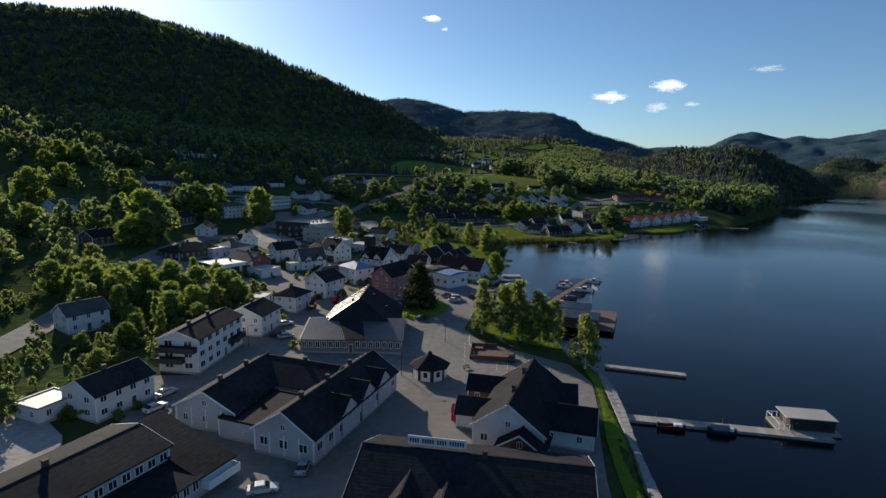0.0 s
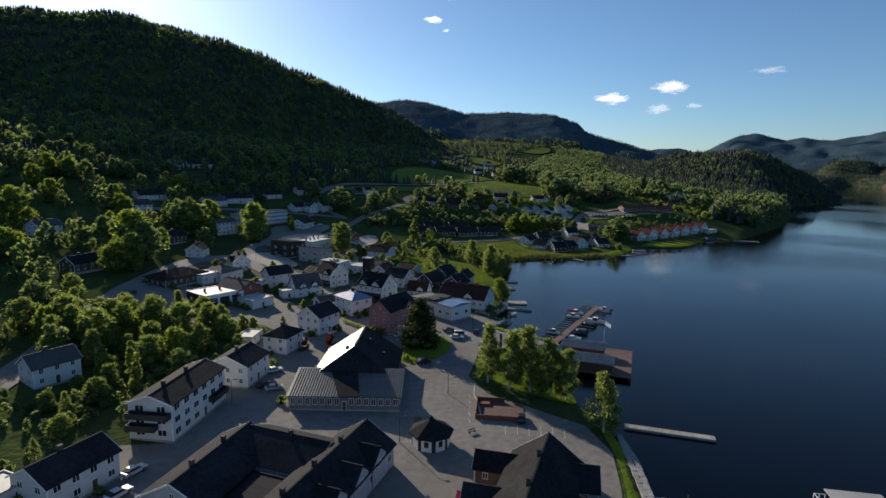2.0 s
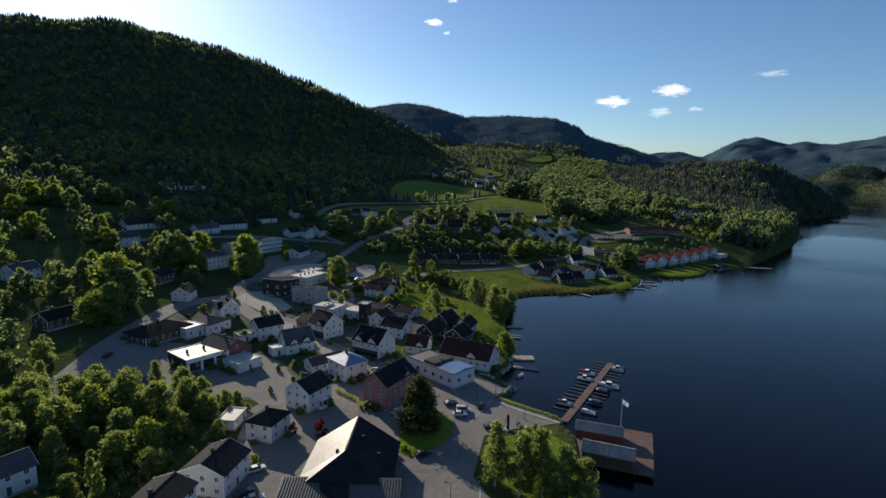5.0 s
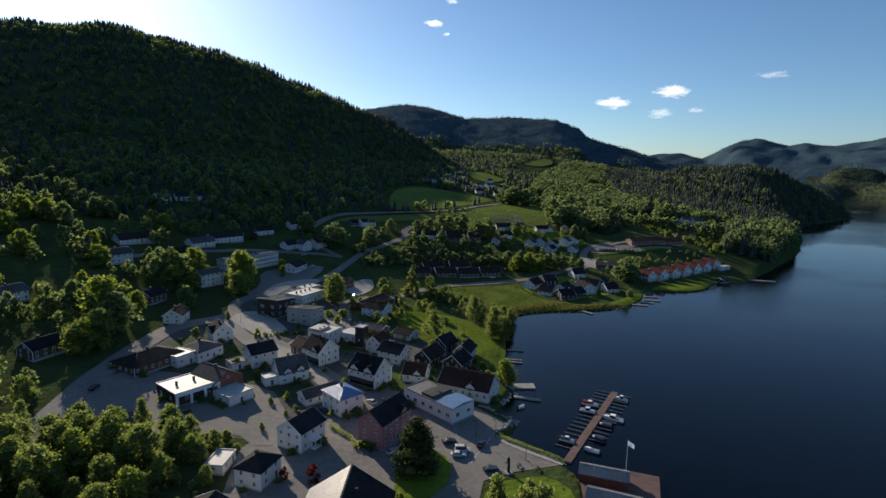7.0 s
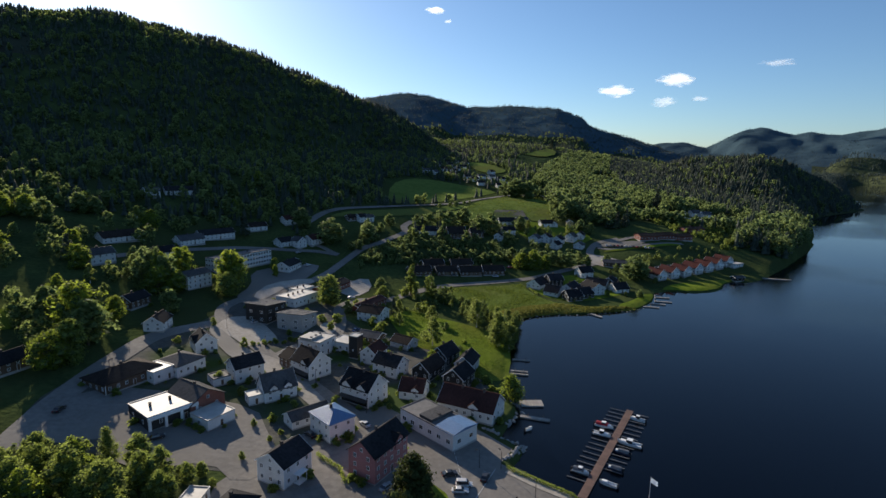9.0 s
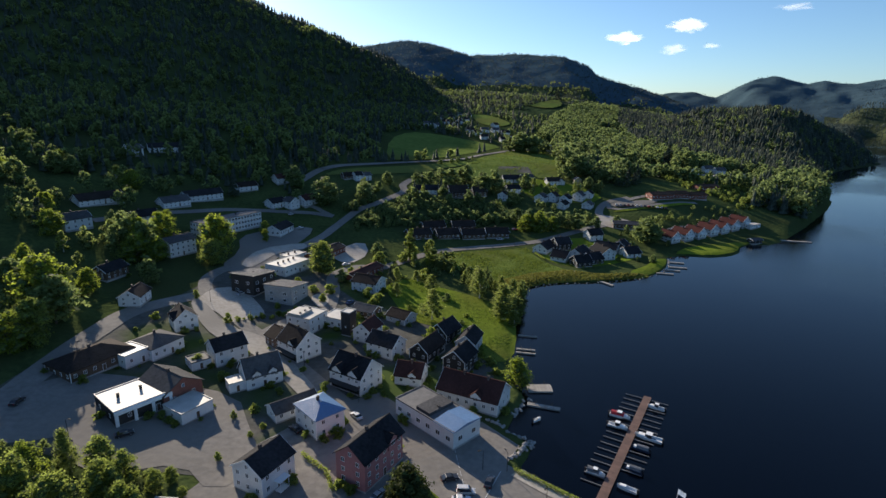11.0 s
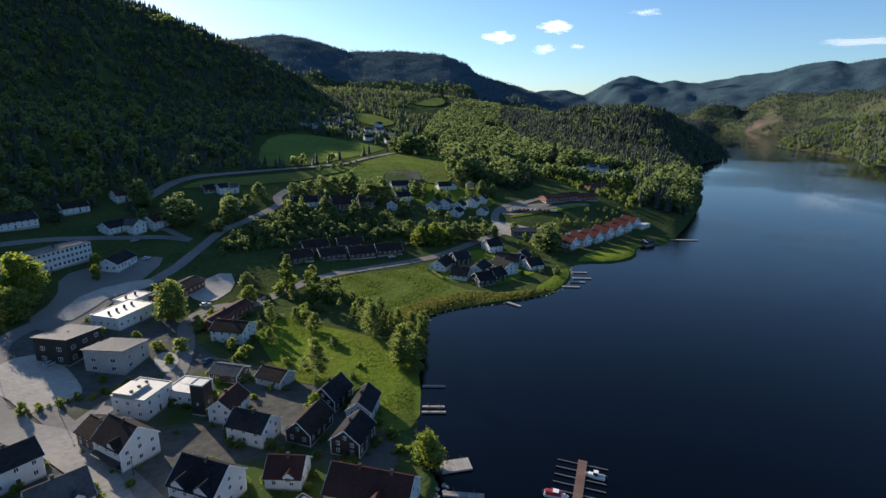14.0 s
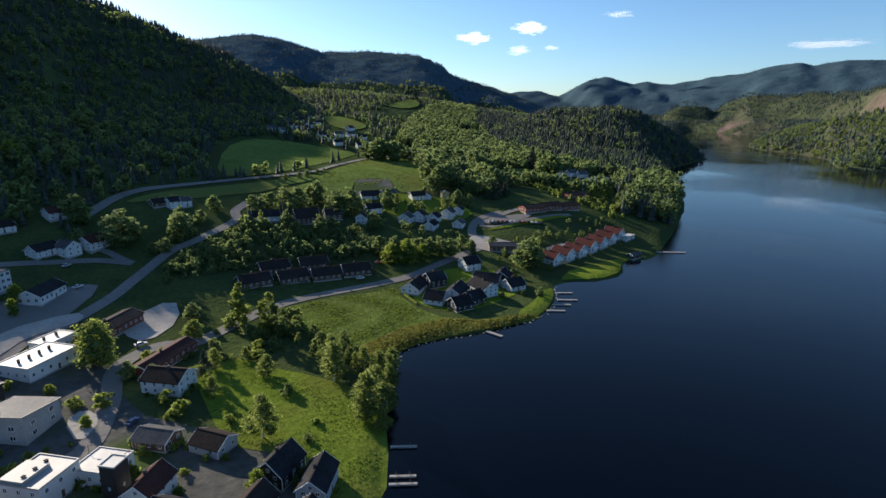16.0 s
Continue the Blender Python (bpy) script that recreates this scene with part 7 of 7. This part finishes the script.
def fenced_terrace(x, y, yaw):
    root = new("terrace")
    root.matrix_basis = pose(x, y, gz(x, y) + 0.1, 0, 0, yaw)
    tagged(root, "red-brown timber terrace with a boarded fence", "terrace")
    bm = bmesh.new()
    planks(bm, -5.4, -4.6, 5.4, 4.6, -0.2, 0.12, 30)
    part("deck", bm, M_DECK, root)["kind"] = "stuff"
    for x0, y0, x1, y1 in ((-5.5, -4.75, 5.5, -4.6), (-5.5, -4.6, -5.35, 4.6), (-5.5, 4.6, 1.0, 4.75)):
        bm = bmesh.new()
        box(bm, x0, y0, -0.2, x1, y1, 1.15)
        part("fence_panel", bm, M_REDWOOD, root)
    for px, py in ((-5.42, -4.67), (5.42, -4.67), (-5.42, 4.67), (1.0, 4.67), (0, -4.67)):
        bm = bmesh.new()
        box(bm, px - 0.1, py - 0.1, -0.2, px + 0.1, py + 0.1, 1.35)
        part("fence_post", bm, M_BROWN, root)
    bm = bmesh.new()
    box(bm, -4.9, 2.2, 0.12, -2.4, 4.3, 0.6)
    part("bench", bm, M_REDWOOD, root)


fenced_terrace(8.4, 142.0, -3)


def quay_wall(points):
    root = new("quay_wall")
    tagged(root, "grey stone quay wall along the water", "wall", kind="structure")
    line = dense(points, 2.0)[:-8]
    stone = []
    for k in range(4):
        bm = bmesh.new()
        bmesh.ops.create_cube(bm, size=1)
        for v in bm.verts:
            v.co += Vector((random.uniform(-0.07, 0.07), random.uniform(-0.07, 0.07), random.uniform(-0.05, 0.05)))
        bmesh.ops.bevel(bm, geom=bm.edges[:], offset=0.06, segments=1, affect="EDGES")
        stone.append(data_of("stone", bm, M_STONE))
    n = 0
    for (ax, ay), (bx, by) in zip(line, line[1:]):
        if math.hypot(bx - ax, by - ay) > 4:
            continue
        yaw = math.degrees(math.atan2(by - ay, bx - ax))
        for row in range(2):
            q = part("stone", stone[n % 4], None, root, "", Matrix.LocRotScale(((ax + bx) / 2, (ay + by) / 2, 0.1 + row * 0.95), Euler((0, 0, radians(yaw))), (1.98, 1.1, 0.95)))
            n += 1


quay_wall([(29.3, 62), (30.2, 87), (31.6, 100), (33.1, 112), (34, 124), (33.4, 132), (33.3, 134)])

# ---- loose boulders along the jetty and shores ----
BOULDER = []
for k in range(4):
    bm = bmesh.new()
    bmesh.ops.create_icosphere(bm, subdivisions=1, radius=0.6)
    for v in bm.verts:
        v.co *= random.uniform(0.7, 1.25)
        v.co.z *= 0.75
    BOULDER.append(data_of("boulder", bm, M_STONE))
jetty = new("rock_jetty")
tagged(jetty, "low jetty of rough grey boulders", "jetty")
for (ax, ay), (bx, by), n in (((9, 210), (16, 219.5), 34), ((16, 219.5), (3, 227.5), 40), ((12, 206.5), (27, 195.5), 44), ((11, 232), (17, 243), 26)):
    for k in range(n):
        u = (k + random.random()) / n
        x, y = ax + (bx - ax) * u + random.gauss(0, 0.45), ay + (by - ay) * u + random.gauss(0, 0.45)
        part("boulder", BOULDER[k % 4], None, jetty, "", Matrix.LocRotScale((x, y, max(gz(x, y), 0) + 0.15), Euler((random.random() * 6, 0, random.random() * 6)), [random.uniform(0.6, 1.25)] * 3))
edge = [(24, 337), (27, 351), (37, 358), (62, 363), (77, 368), (86, 371), (96, 377), (103, 384), (111, 395), (116, 407), (119, 417)]
vs, fs, base = [], [], 0
for (ax, ay), (bx, by) in zip(edge, edge[1:]):
    n = int(math.hypot(bx - ax, by - ay) / 2.2)
    for k in range(n):
        u = (k + random.random()) / n
        me = BOULDER[k % 4]
        m = Matrix.LocRotScale((ax + (bx - ax) * u + random.gauss(0, 0.5), ay + (by - ay) * u + random.gauss(0, 0.5), 0.1), Euler((0, 0, random.random() * 6)), [random.uniform(0.5, 1.2)] * 3)
        vs += [m @ v.co for v in me.vertices]
        fs += [tuple(base + i for i in p.vertices) for p in me.polygons]
        base += len(me.vertices)
tagged(mesh_object("shore_stones", [tuple(v) for v in vs], fs, M_STONE), "grey stones along the grassy shore", "stones", kind="stuff")

# ---- hedges: dense leaves in a low wall ----
def hedge(points, height, width, label):
    c = []
    for (ax, ay), (bx, by) in zip(points, points[1:]):
        n = int(math.hypot(bx - ax, by - ay) * 90 * width)
        u = rng.random(n)
        x, y = ax + (bx - ax) * u + rng.normal(size=n) * width * 0.3, ay + (by - ay) * u + rng.normal(size=n) * width * 0.3
        c.append(np.stack([x, y, land_z(x, y) + rng.random(n) ** 0.6 * height], 1))
    v, f = leaves(np.concatenate(c), 0.16)
    tagged(new("hedge", bulk("hedge", v, f, L_ASH)), label, "hedge", kind="stuff")


hedge([(10, 205.5), (17, 200.8), (27, 194)], 1.1, 1.2, "clipped green hedge along the quay")
hedge([(-44, 206), (-36, 200), (-33, 194)], 1.3, 1.0, "garden hedge beside the pink house")
hedge([(-60, 330), (-44, 345), (-36, 352)], 1.4, 1.0, "garden hedge above the lawn")
hedge([(40, 398), (36, 410), (40, 424)], 1.2, 0.9, "low hedge round the lakeside estate")
hedge([(16, 268), (14.5, 258), (4, 254)], 1.3, 1.0, "garden hedge near the willow")

# ---- road paint ----
M_PAINT = mat("worn_road_paint", (0.42, 0.42, 0.40), (0.62, 0.62, 0.60), 3, 0.8, 0.05)


def paint(name, marks, label):
    verts, faces = [], []
    for ax, ay, bx, by, w in marks:
        d = Vector((bx - ax, by - ay)).normalized()
        s = Vector((-d.y, d.x)) * w / 2
        i = len(verts)
        for px, py in ((ax - s.x, ay - s.y), (bx - s.x, by - s.y), (bx + s.x, by + s.y), (ax + s.x, ay + s.y)):
            verts.append((px, py, gz(px, py) + 0.16))
        faces.append((i, i + 1, i + 2, i + 3))
    tagged(mesh_object(name, verts, faces, M_PAINT), label, "road marking", kind="stuff")


paint("road_markings", [(9 + 2.5 * k, 131.0, 9.4 + 2.5 * k, 135.6, 0.12) for k in range(6)], "white parking bay lines on the square")
paint("road_markings", [(1.2, 150 - 3.2 * k, 1.6, 148.2 - 3.2 * k, 0.14) for k in range(5)] + [(-2 - 0.6 * k, 196 + 3 * k, -2.4 - 0.6 * k, 198 + 3 * k, 0.14) for k in range(6)], "dashed white lane markings")
paint("kerb_lines", [(2.6, 158, 2.4, 150, 0.2), (2.4, 150, 3.4, 146, 0.2), (3.4, 146, 4.2, 136.5, 0.2), (0.5, 190, 6.5, 205, 0.2)], "pale kerb edges on the square")


# ---- vehicles ----
M_TYRE = mat("tyre_rubber", (0.012, 0.012, 0.012), (0.025, 0.025, 0.025), 6, 0.9, 0.1)
PAINTS = {"white": mat("white_car_paint", (0.55, 0.55, 0.55), (0.64, 0.64, 0.64), 1, 0.45, 0.0), "silver": mat("silver_car_paint", (0.38, 0.39, 0.4), (0.46, 0.47, 0.48), 1, 0.5, 0.0, 0.3),
          "dark": mat("dark_car_paint", (0.02, 0.022, 0.027), (0.035, 0.037, 0.042), 1, 0.3, 0.0), "red": mat("red_car_paint", (0.28, 0.015, 0.015), (0.36, 0.02, 0.02), 1, 0.3, 0.0),
          "blue": mat("blue_car_paint", (0.03, 0.06, 0.16), (0.04, 0.08, 0.2), 1, 0.3, 0.0)}
M_LENS = mat("lamp_lens", (0.7, 0.7, 0.68), (0.8, 0.8, 0.78), 3, 0.15, 0.0)
M_TAIL = mat("tail_lens", (0.3, 0.01, 0.01), (0.4, 0.015, 0.015), 3, 0.2, 0.0)
CARS = {}


def section(bm, outline, half, taper):
    """A side outline in x-z, made solid across y, narrower at the top."""
    z0, z1 = min(z for _, z in outline), max(z for _, z in outline)
    sides = []
    for s in (-1, 1):
        sides.append([bm.verts.new((x, s * half * (1 - taper * (z - z0) / (z1 - z0)), z)) for x, z in outline])
    n = len(outline)
    bm.faces.new(sides[0][::-1]), bm.faces.new(sides[1])
    for k in range(n):
        bm.faces.new((sides[0][k], sides[0][(k + 1) % n], sides[1][(k + 1) % n], sides[1][k]))


def car_parts(van):
    if van in CARS:
        return CARS[van]
    r = {}
    bm = bmesh.new()
    low = [(-2.2, 0.35), (2.15, 0.35), (2.2, 0.6), (2.05, 0.8), (1.0, 0.95), (-2.1, 1.0), (-2.25, 0.7)]
    section(bm, low, 0.9, 0.06)
    bmesh.ops.bevel(bm, geom=bm.edges[:], offset=0.05, segments=2, affect="EDGES")
    r["body"] = data_of("body", bm)
    bm = bmesh.new()
    top = [(-2.1, 0.98), (1.3, 0.94), (0.75, 1.75), (-2.05, 1.85)] if van else [(-1.75, 0.98), (1.0, 0.94), (0.35, 1.4), (-1.1, 1.42)]
    section(bm, top, 0.84, 0.2)
    r["glass"] = data_of("glazing", bm, M_GLASS)
    bm = bmesh.new()
    cap = [(-2.05, 1.83), (0.74, 1.73), (0.5, 1.9), (-1.9, 1.98)] if van else [(-1.12, 1.40), (0.36, 1.38), (0.2, 1.47), (-0.95, 1.48)]
    section(bm, cap, 0.70, 0.1)
    r["roof"] = data_of("roof", bm)
    bm = bmesh.new()
    bmesh.ops.create_cone(bm, cap_ends=True, segments=14, radius1=0.33, radius2=0.33, depth=0.22)
    r["tyre"] = data_of("tyre", bm, M_TYRE)
    bm = bmesh.new()
    bmesh.ops.create_cone(bm, cap_ends=True, segments=10, radius1=0.2, radius2=0.2, depth=0.24)
    r["rim"] = data_of("rim", bm, M_STEEL)
    bm = bmesh.new()
    box(bm, -0.06, -0.17, -0.07, 0.06, 0.17, 0.07)
    r["headlight"] = data_of("headlight", bm, M_LENS)
    bm = bmesh.new()
    box(bm, -0.05, -0.15, -0.09, 0.05, 0.15, 0.09)
    r["tail_light"] = data_of("tail_light", bm, M_TAIL)
    CARS[van] = r
    return r


PAINTED = {}


def car(x, y, yaw, paint_name, van=False, group="parked cars", lift=0.1):
    p = car_parts(van)
    root = new("van" if van else "car")
    root.matrix_basis = pose(x, y, gz(x, y) + lift, 0, 0, yaw)
    tagged(root, f"parked {paint_name} {'van' if van else 'car'} on grey asphalt", "van" if van else "car", group)
    for key in ("body", "roof"):
        k = (key, van, paint_name)
        if k not in PAINTED:
            PAINTED[k] = p[key].copy()
            PAINTED[k].materials.append(PAINTS[paint_name])
        part(key, PAINTED[k], None, root)
    part("glazing", p["glass"], None, root)
    for sx in (-1.35, 1.35):
        for sy in (-0.82, 0.82):
            w = part("wheel", p["tyre"], None, root, "", pose(sx, sy, 0.33, 90))
            part("rim", p["rim"], None, w)
    for sy in (-0.62, 0.62):
        part("headlight", p["headlight"], None, root, "", pose(2.17, sy, 0.66))
        part("tail_light", p["tail_light"], None, root, "", pose(-2.2, sy, 0.78))


for x, y, yaw, c, v in ((-57, 104, 68, "white", False), (-2, 196.2, 5, "white", True), (-3, 193.4, 5, "white", False), (-6, 200.5, 20, "dark", False), (3.5, 200, 75, "dark", False), (-34, 224, 135, "white", False),
                        (-22, 193, 60, "silver", False), (-51, 159, 40, "white", False), (-47, 148, 30, "silver", False), (-50, 149.5, 60, "dark", False), (6, 187, 20, "dark", False), (-23, 87, 95, "silver", False),
                        (-27, 81, 20, "white", False), (-58.5, 110.5, 70, "white", False), (-49, 216, 140, "dark", False), (-126, 214, 96, "dark", False), (-129, 236, 92, "dark", False), (-92, 208, 40, "dark", False),
                        (-104, 308, 60, "silver", False), (-107, 318, 60, "dark", False), (13, 138, 85, "dark", False), (-12, 170, 30, "dark", False), (-58, 285, 70, "white", False), (-56, 310, 70, "blue", False)):
    car(x, y, yaw, c, v)
for k in range(13):
    car(110 + 2.9 * k, 517 - 0.9 * k + (k % 2) * 0.4, 80, ("white", "silver", "dark", "red", "dark")[k % 5], False, "cars on the terrace", 0.45)
for x, y, yaw, c in ((48, 410, 30, "white"), (70, 418, 60, "silver"), (86, 432, 20, "dark"), (26, 452, 20, "red"), (15, 433, 10, "white"), (-14, 430, 15, "dark"), (60, 430, 40, "dark"), (-96, 368, 70, "white"), (-70, 362, 30, "silver"),
                     (236, 668, 20, "white"), (250, 672, 20, "silver"), (-112, 415, 60, "white"), (-125, 436, 70, "silver"), (-140, 402, 60, "dark")):
    car(x, y, yaw, c, False, "cars by the houses", 0.4)

# ---- a red market stall, benches and bins on the square ----
stall = new("market_stall")
stall.matrix_basis = pose(0.8, 106.0, gz(0.8, 106.0), 0, 0, -12)
tagged(stall, "small red market stall with a pitched canvas top", "stall")
bm = bmesh.new()
prism(bm, [(-1.3, 1.9), (1.3, 1.9), (1.3, 2.1), (0, 2.9), (-1.3, 2.1)], -1.3, 1.3)
part("canopy", bm, M_CANVAS, stall)
bm = bmesh.new()
box(bm, -1.2, -1.2, 0, 1.2, 1.2, 1.9)
part("counter", bm, M_CANVAS, stall)
for x, y, yaw in ((14, 190, 60), (19, 189, 60), (-10, 135, 10), (2, 131, 40), (22, 120, 80)):
    root = new("bench")
    root.matrix_basis = pose(x, y, gz(x, y) + 0.1, 0, 0, yaw)
    tagged(root, "brown slatted park bench on the square", "bench", "park benches")
    for k in range(3):
        bm = bmesh.new()
        box(bm, -0.9, -0.25 + 0.17 * k, 0.42, 0.9, -0.12 + 0.17 * k, 0.47)
        part("slat", bm, M_BROWN, root)
    for sx in (-0.75, 0.7):
        bm = bmesh.new()
        box(bm, sx, -0.25, 0, sx + 0.06, 0.25, 0.42)
        part("leg", bm, M_DARK, root)
    bm = bmesh.new()
    box(bm, -0.9, 0.24, 0.6, 0.9, 0.29, 0.85)
    part("backrest", bm, M_BROWN, root)


# ---- small clouds ----
def cloud_material(name, dense):
    m = bpy.data.materials.new(name)
    m.use_nodes = True
    n, l = m.node_tree.nodes, m.node_tree.links
    n.remove(n["Principled BSDF"])
    co = n.new("ShaderNodeTexCoord")
    mp = n.new("ShaderNodeVectorMath")
    mp.operation = "LENGTH"
    l.new(co.outputs["Object"], mp.inputs[0])
    ns = n.new("ShaderNodeTexNoise")
    ns.inputs["Scale"].default_value, ns.inputs["Detail"].default_value = 2.6, 8
    oi = n.new("ShaderNodeObjectInfo")
    ns.noise_dimensions = "4D"
    sc = n.new("ShaderNodeMath")
    sc.operation = "MULTIPLY"
    sc.inputs[1].default_value = 40
    l.new(oi.outputs["Random"], sc.inputs[0])
    l.new(sc.outputs[0], ns.inputs["W"])
    l.new(co.outputs["Object"], ns.inputs["Vector"])
    k = n.new("ShaderNodeMath")
    k.operation = "MULTIPLY_ADD"
    k.inputs[1].default_value, k.inputs[2].default_value = -1.25, 0.45
    l.new(mp.outputs["Value"], k.inputs[0])
    ad = n.new("ShaderNodeMath")
    ad.operation = "MULTIPLY_ADD"
    ad.inputs[1].default_value = 1.5
    l.new(ns.outputs[0], ad.inputs[0])
    l.new(k.outputs[0], ad.inputs[2])
    r = n.new("ShaderNodeMapRange")
    r.inputs[1].default_value, r.inputs[2].default_value, r.inputs[3].default_value, r.inputs[4].default_value = 0.42, 0.95, 0.0, dense
    l.new(ad.outputs[0], r.inputs[0])
    d, tr, mx, tp = n.new("ShaderNodeBsdfDiffuse"), n.new("ShaderNodeBsdfTransparent"), n.new("ShaderNodeMixShader"), n.new("ShaderNodeBsdfTranslucent")
    d.inputs[0].default_value = tp.inputs[0].default_value = (0.95, 0.95, 0.95, 1)
    both = n.new("ShaderNodeAddShader")
    l.new(d.outputs[0], both.inputs[0])
    l.new(tp.outputs[0], both.inputs[1])
    l.new(r.outputs[0], mx.inputs[0])
    l.new(tr.outputs[0], mx.inputs[1])
    l.new(both.outputs[0], mx.inputs[2])
    l.new(mx.outputs[0], n["Material Output"].inputs["Surface"])
    return m


M_CLOUD, M_WISP = cloud_material("cloud_vapour", 0.9), cloud_material("cloud_wisp", 0.4)
for az, el, wide, tall in ((13.8, 6.6, 215, 70), (19.2, 7.5, 205, 75), (27.4, 8.5, 180, 36), (18.3, 5.5, 140, 60), (21.4, 5.7, 100, 30), (-4.4, 14.2, 120, 40), (-3.1, 13.2, 50, 24), (44.1, 5.4, 400, 46), (-2.6, 16.2, 80, 36)):
    D = 4450
    a, e = radians(az), radians(el)
    place = Vector((HUB[0] + D * math.sin(a) * math.cos(e), HUB[1] + D * math.cos(a) * math.cos(e), HUB[2] + D * math.sin(e)))
    ob = mesh_object("cloud", [(-1, -1, 0), (1, -1, 0), (1, 1, 0), (-1, 1, 0)], [(0, 1, 2, 3)], M_CLOUD if (az, wide) in ((13.8, 215), (19.2, 205), (-4.4, 120), (44.1, 400)) else M_WISP)
    q = (Vector(HUB) - place).to_track_quat("Z", "Y")
    ob.matrix_basis = Matrix.LocRotScale(place, q, (wide, tall, 1))
    tagged(ob, "small white fair-weather cloud in the blue sky", "cloud", "small clouds", "structure")
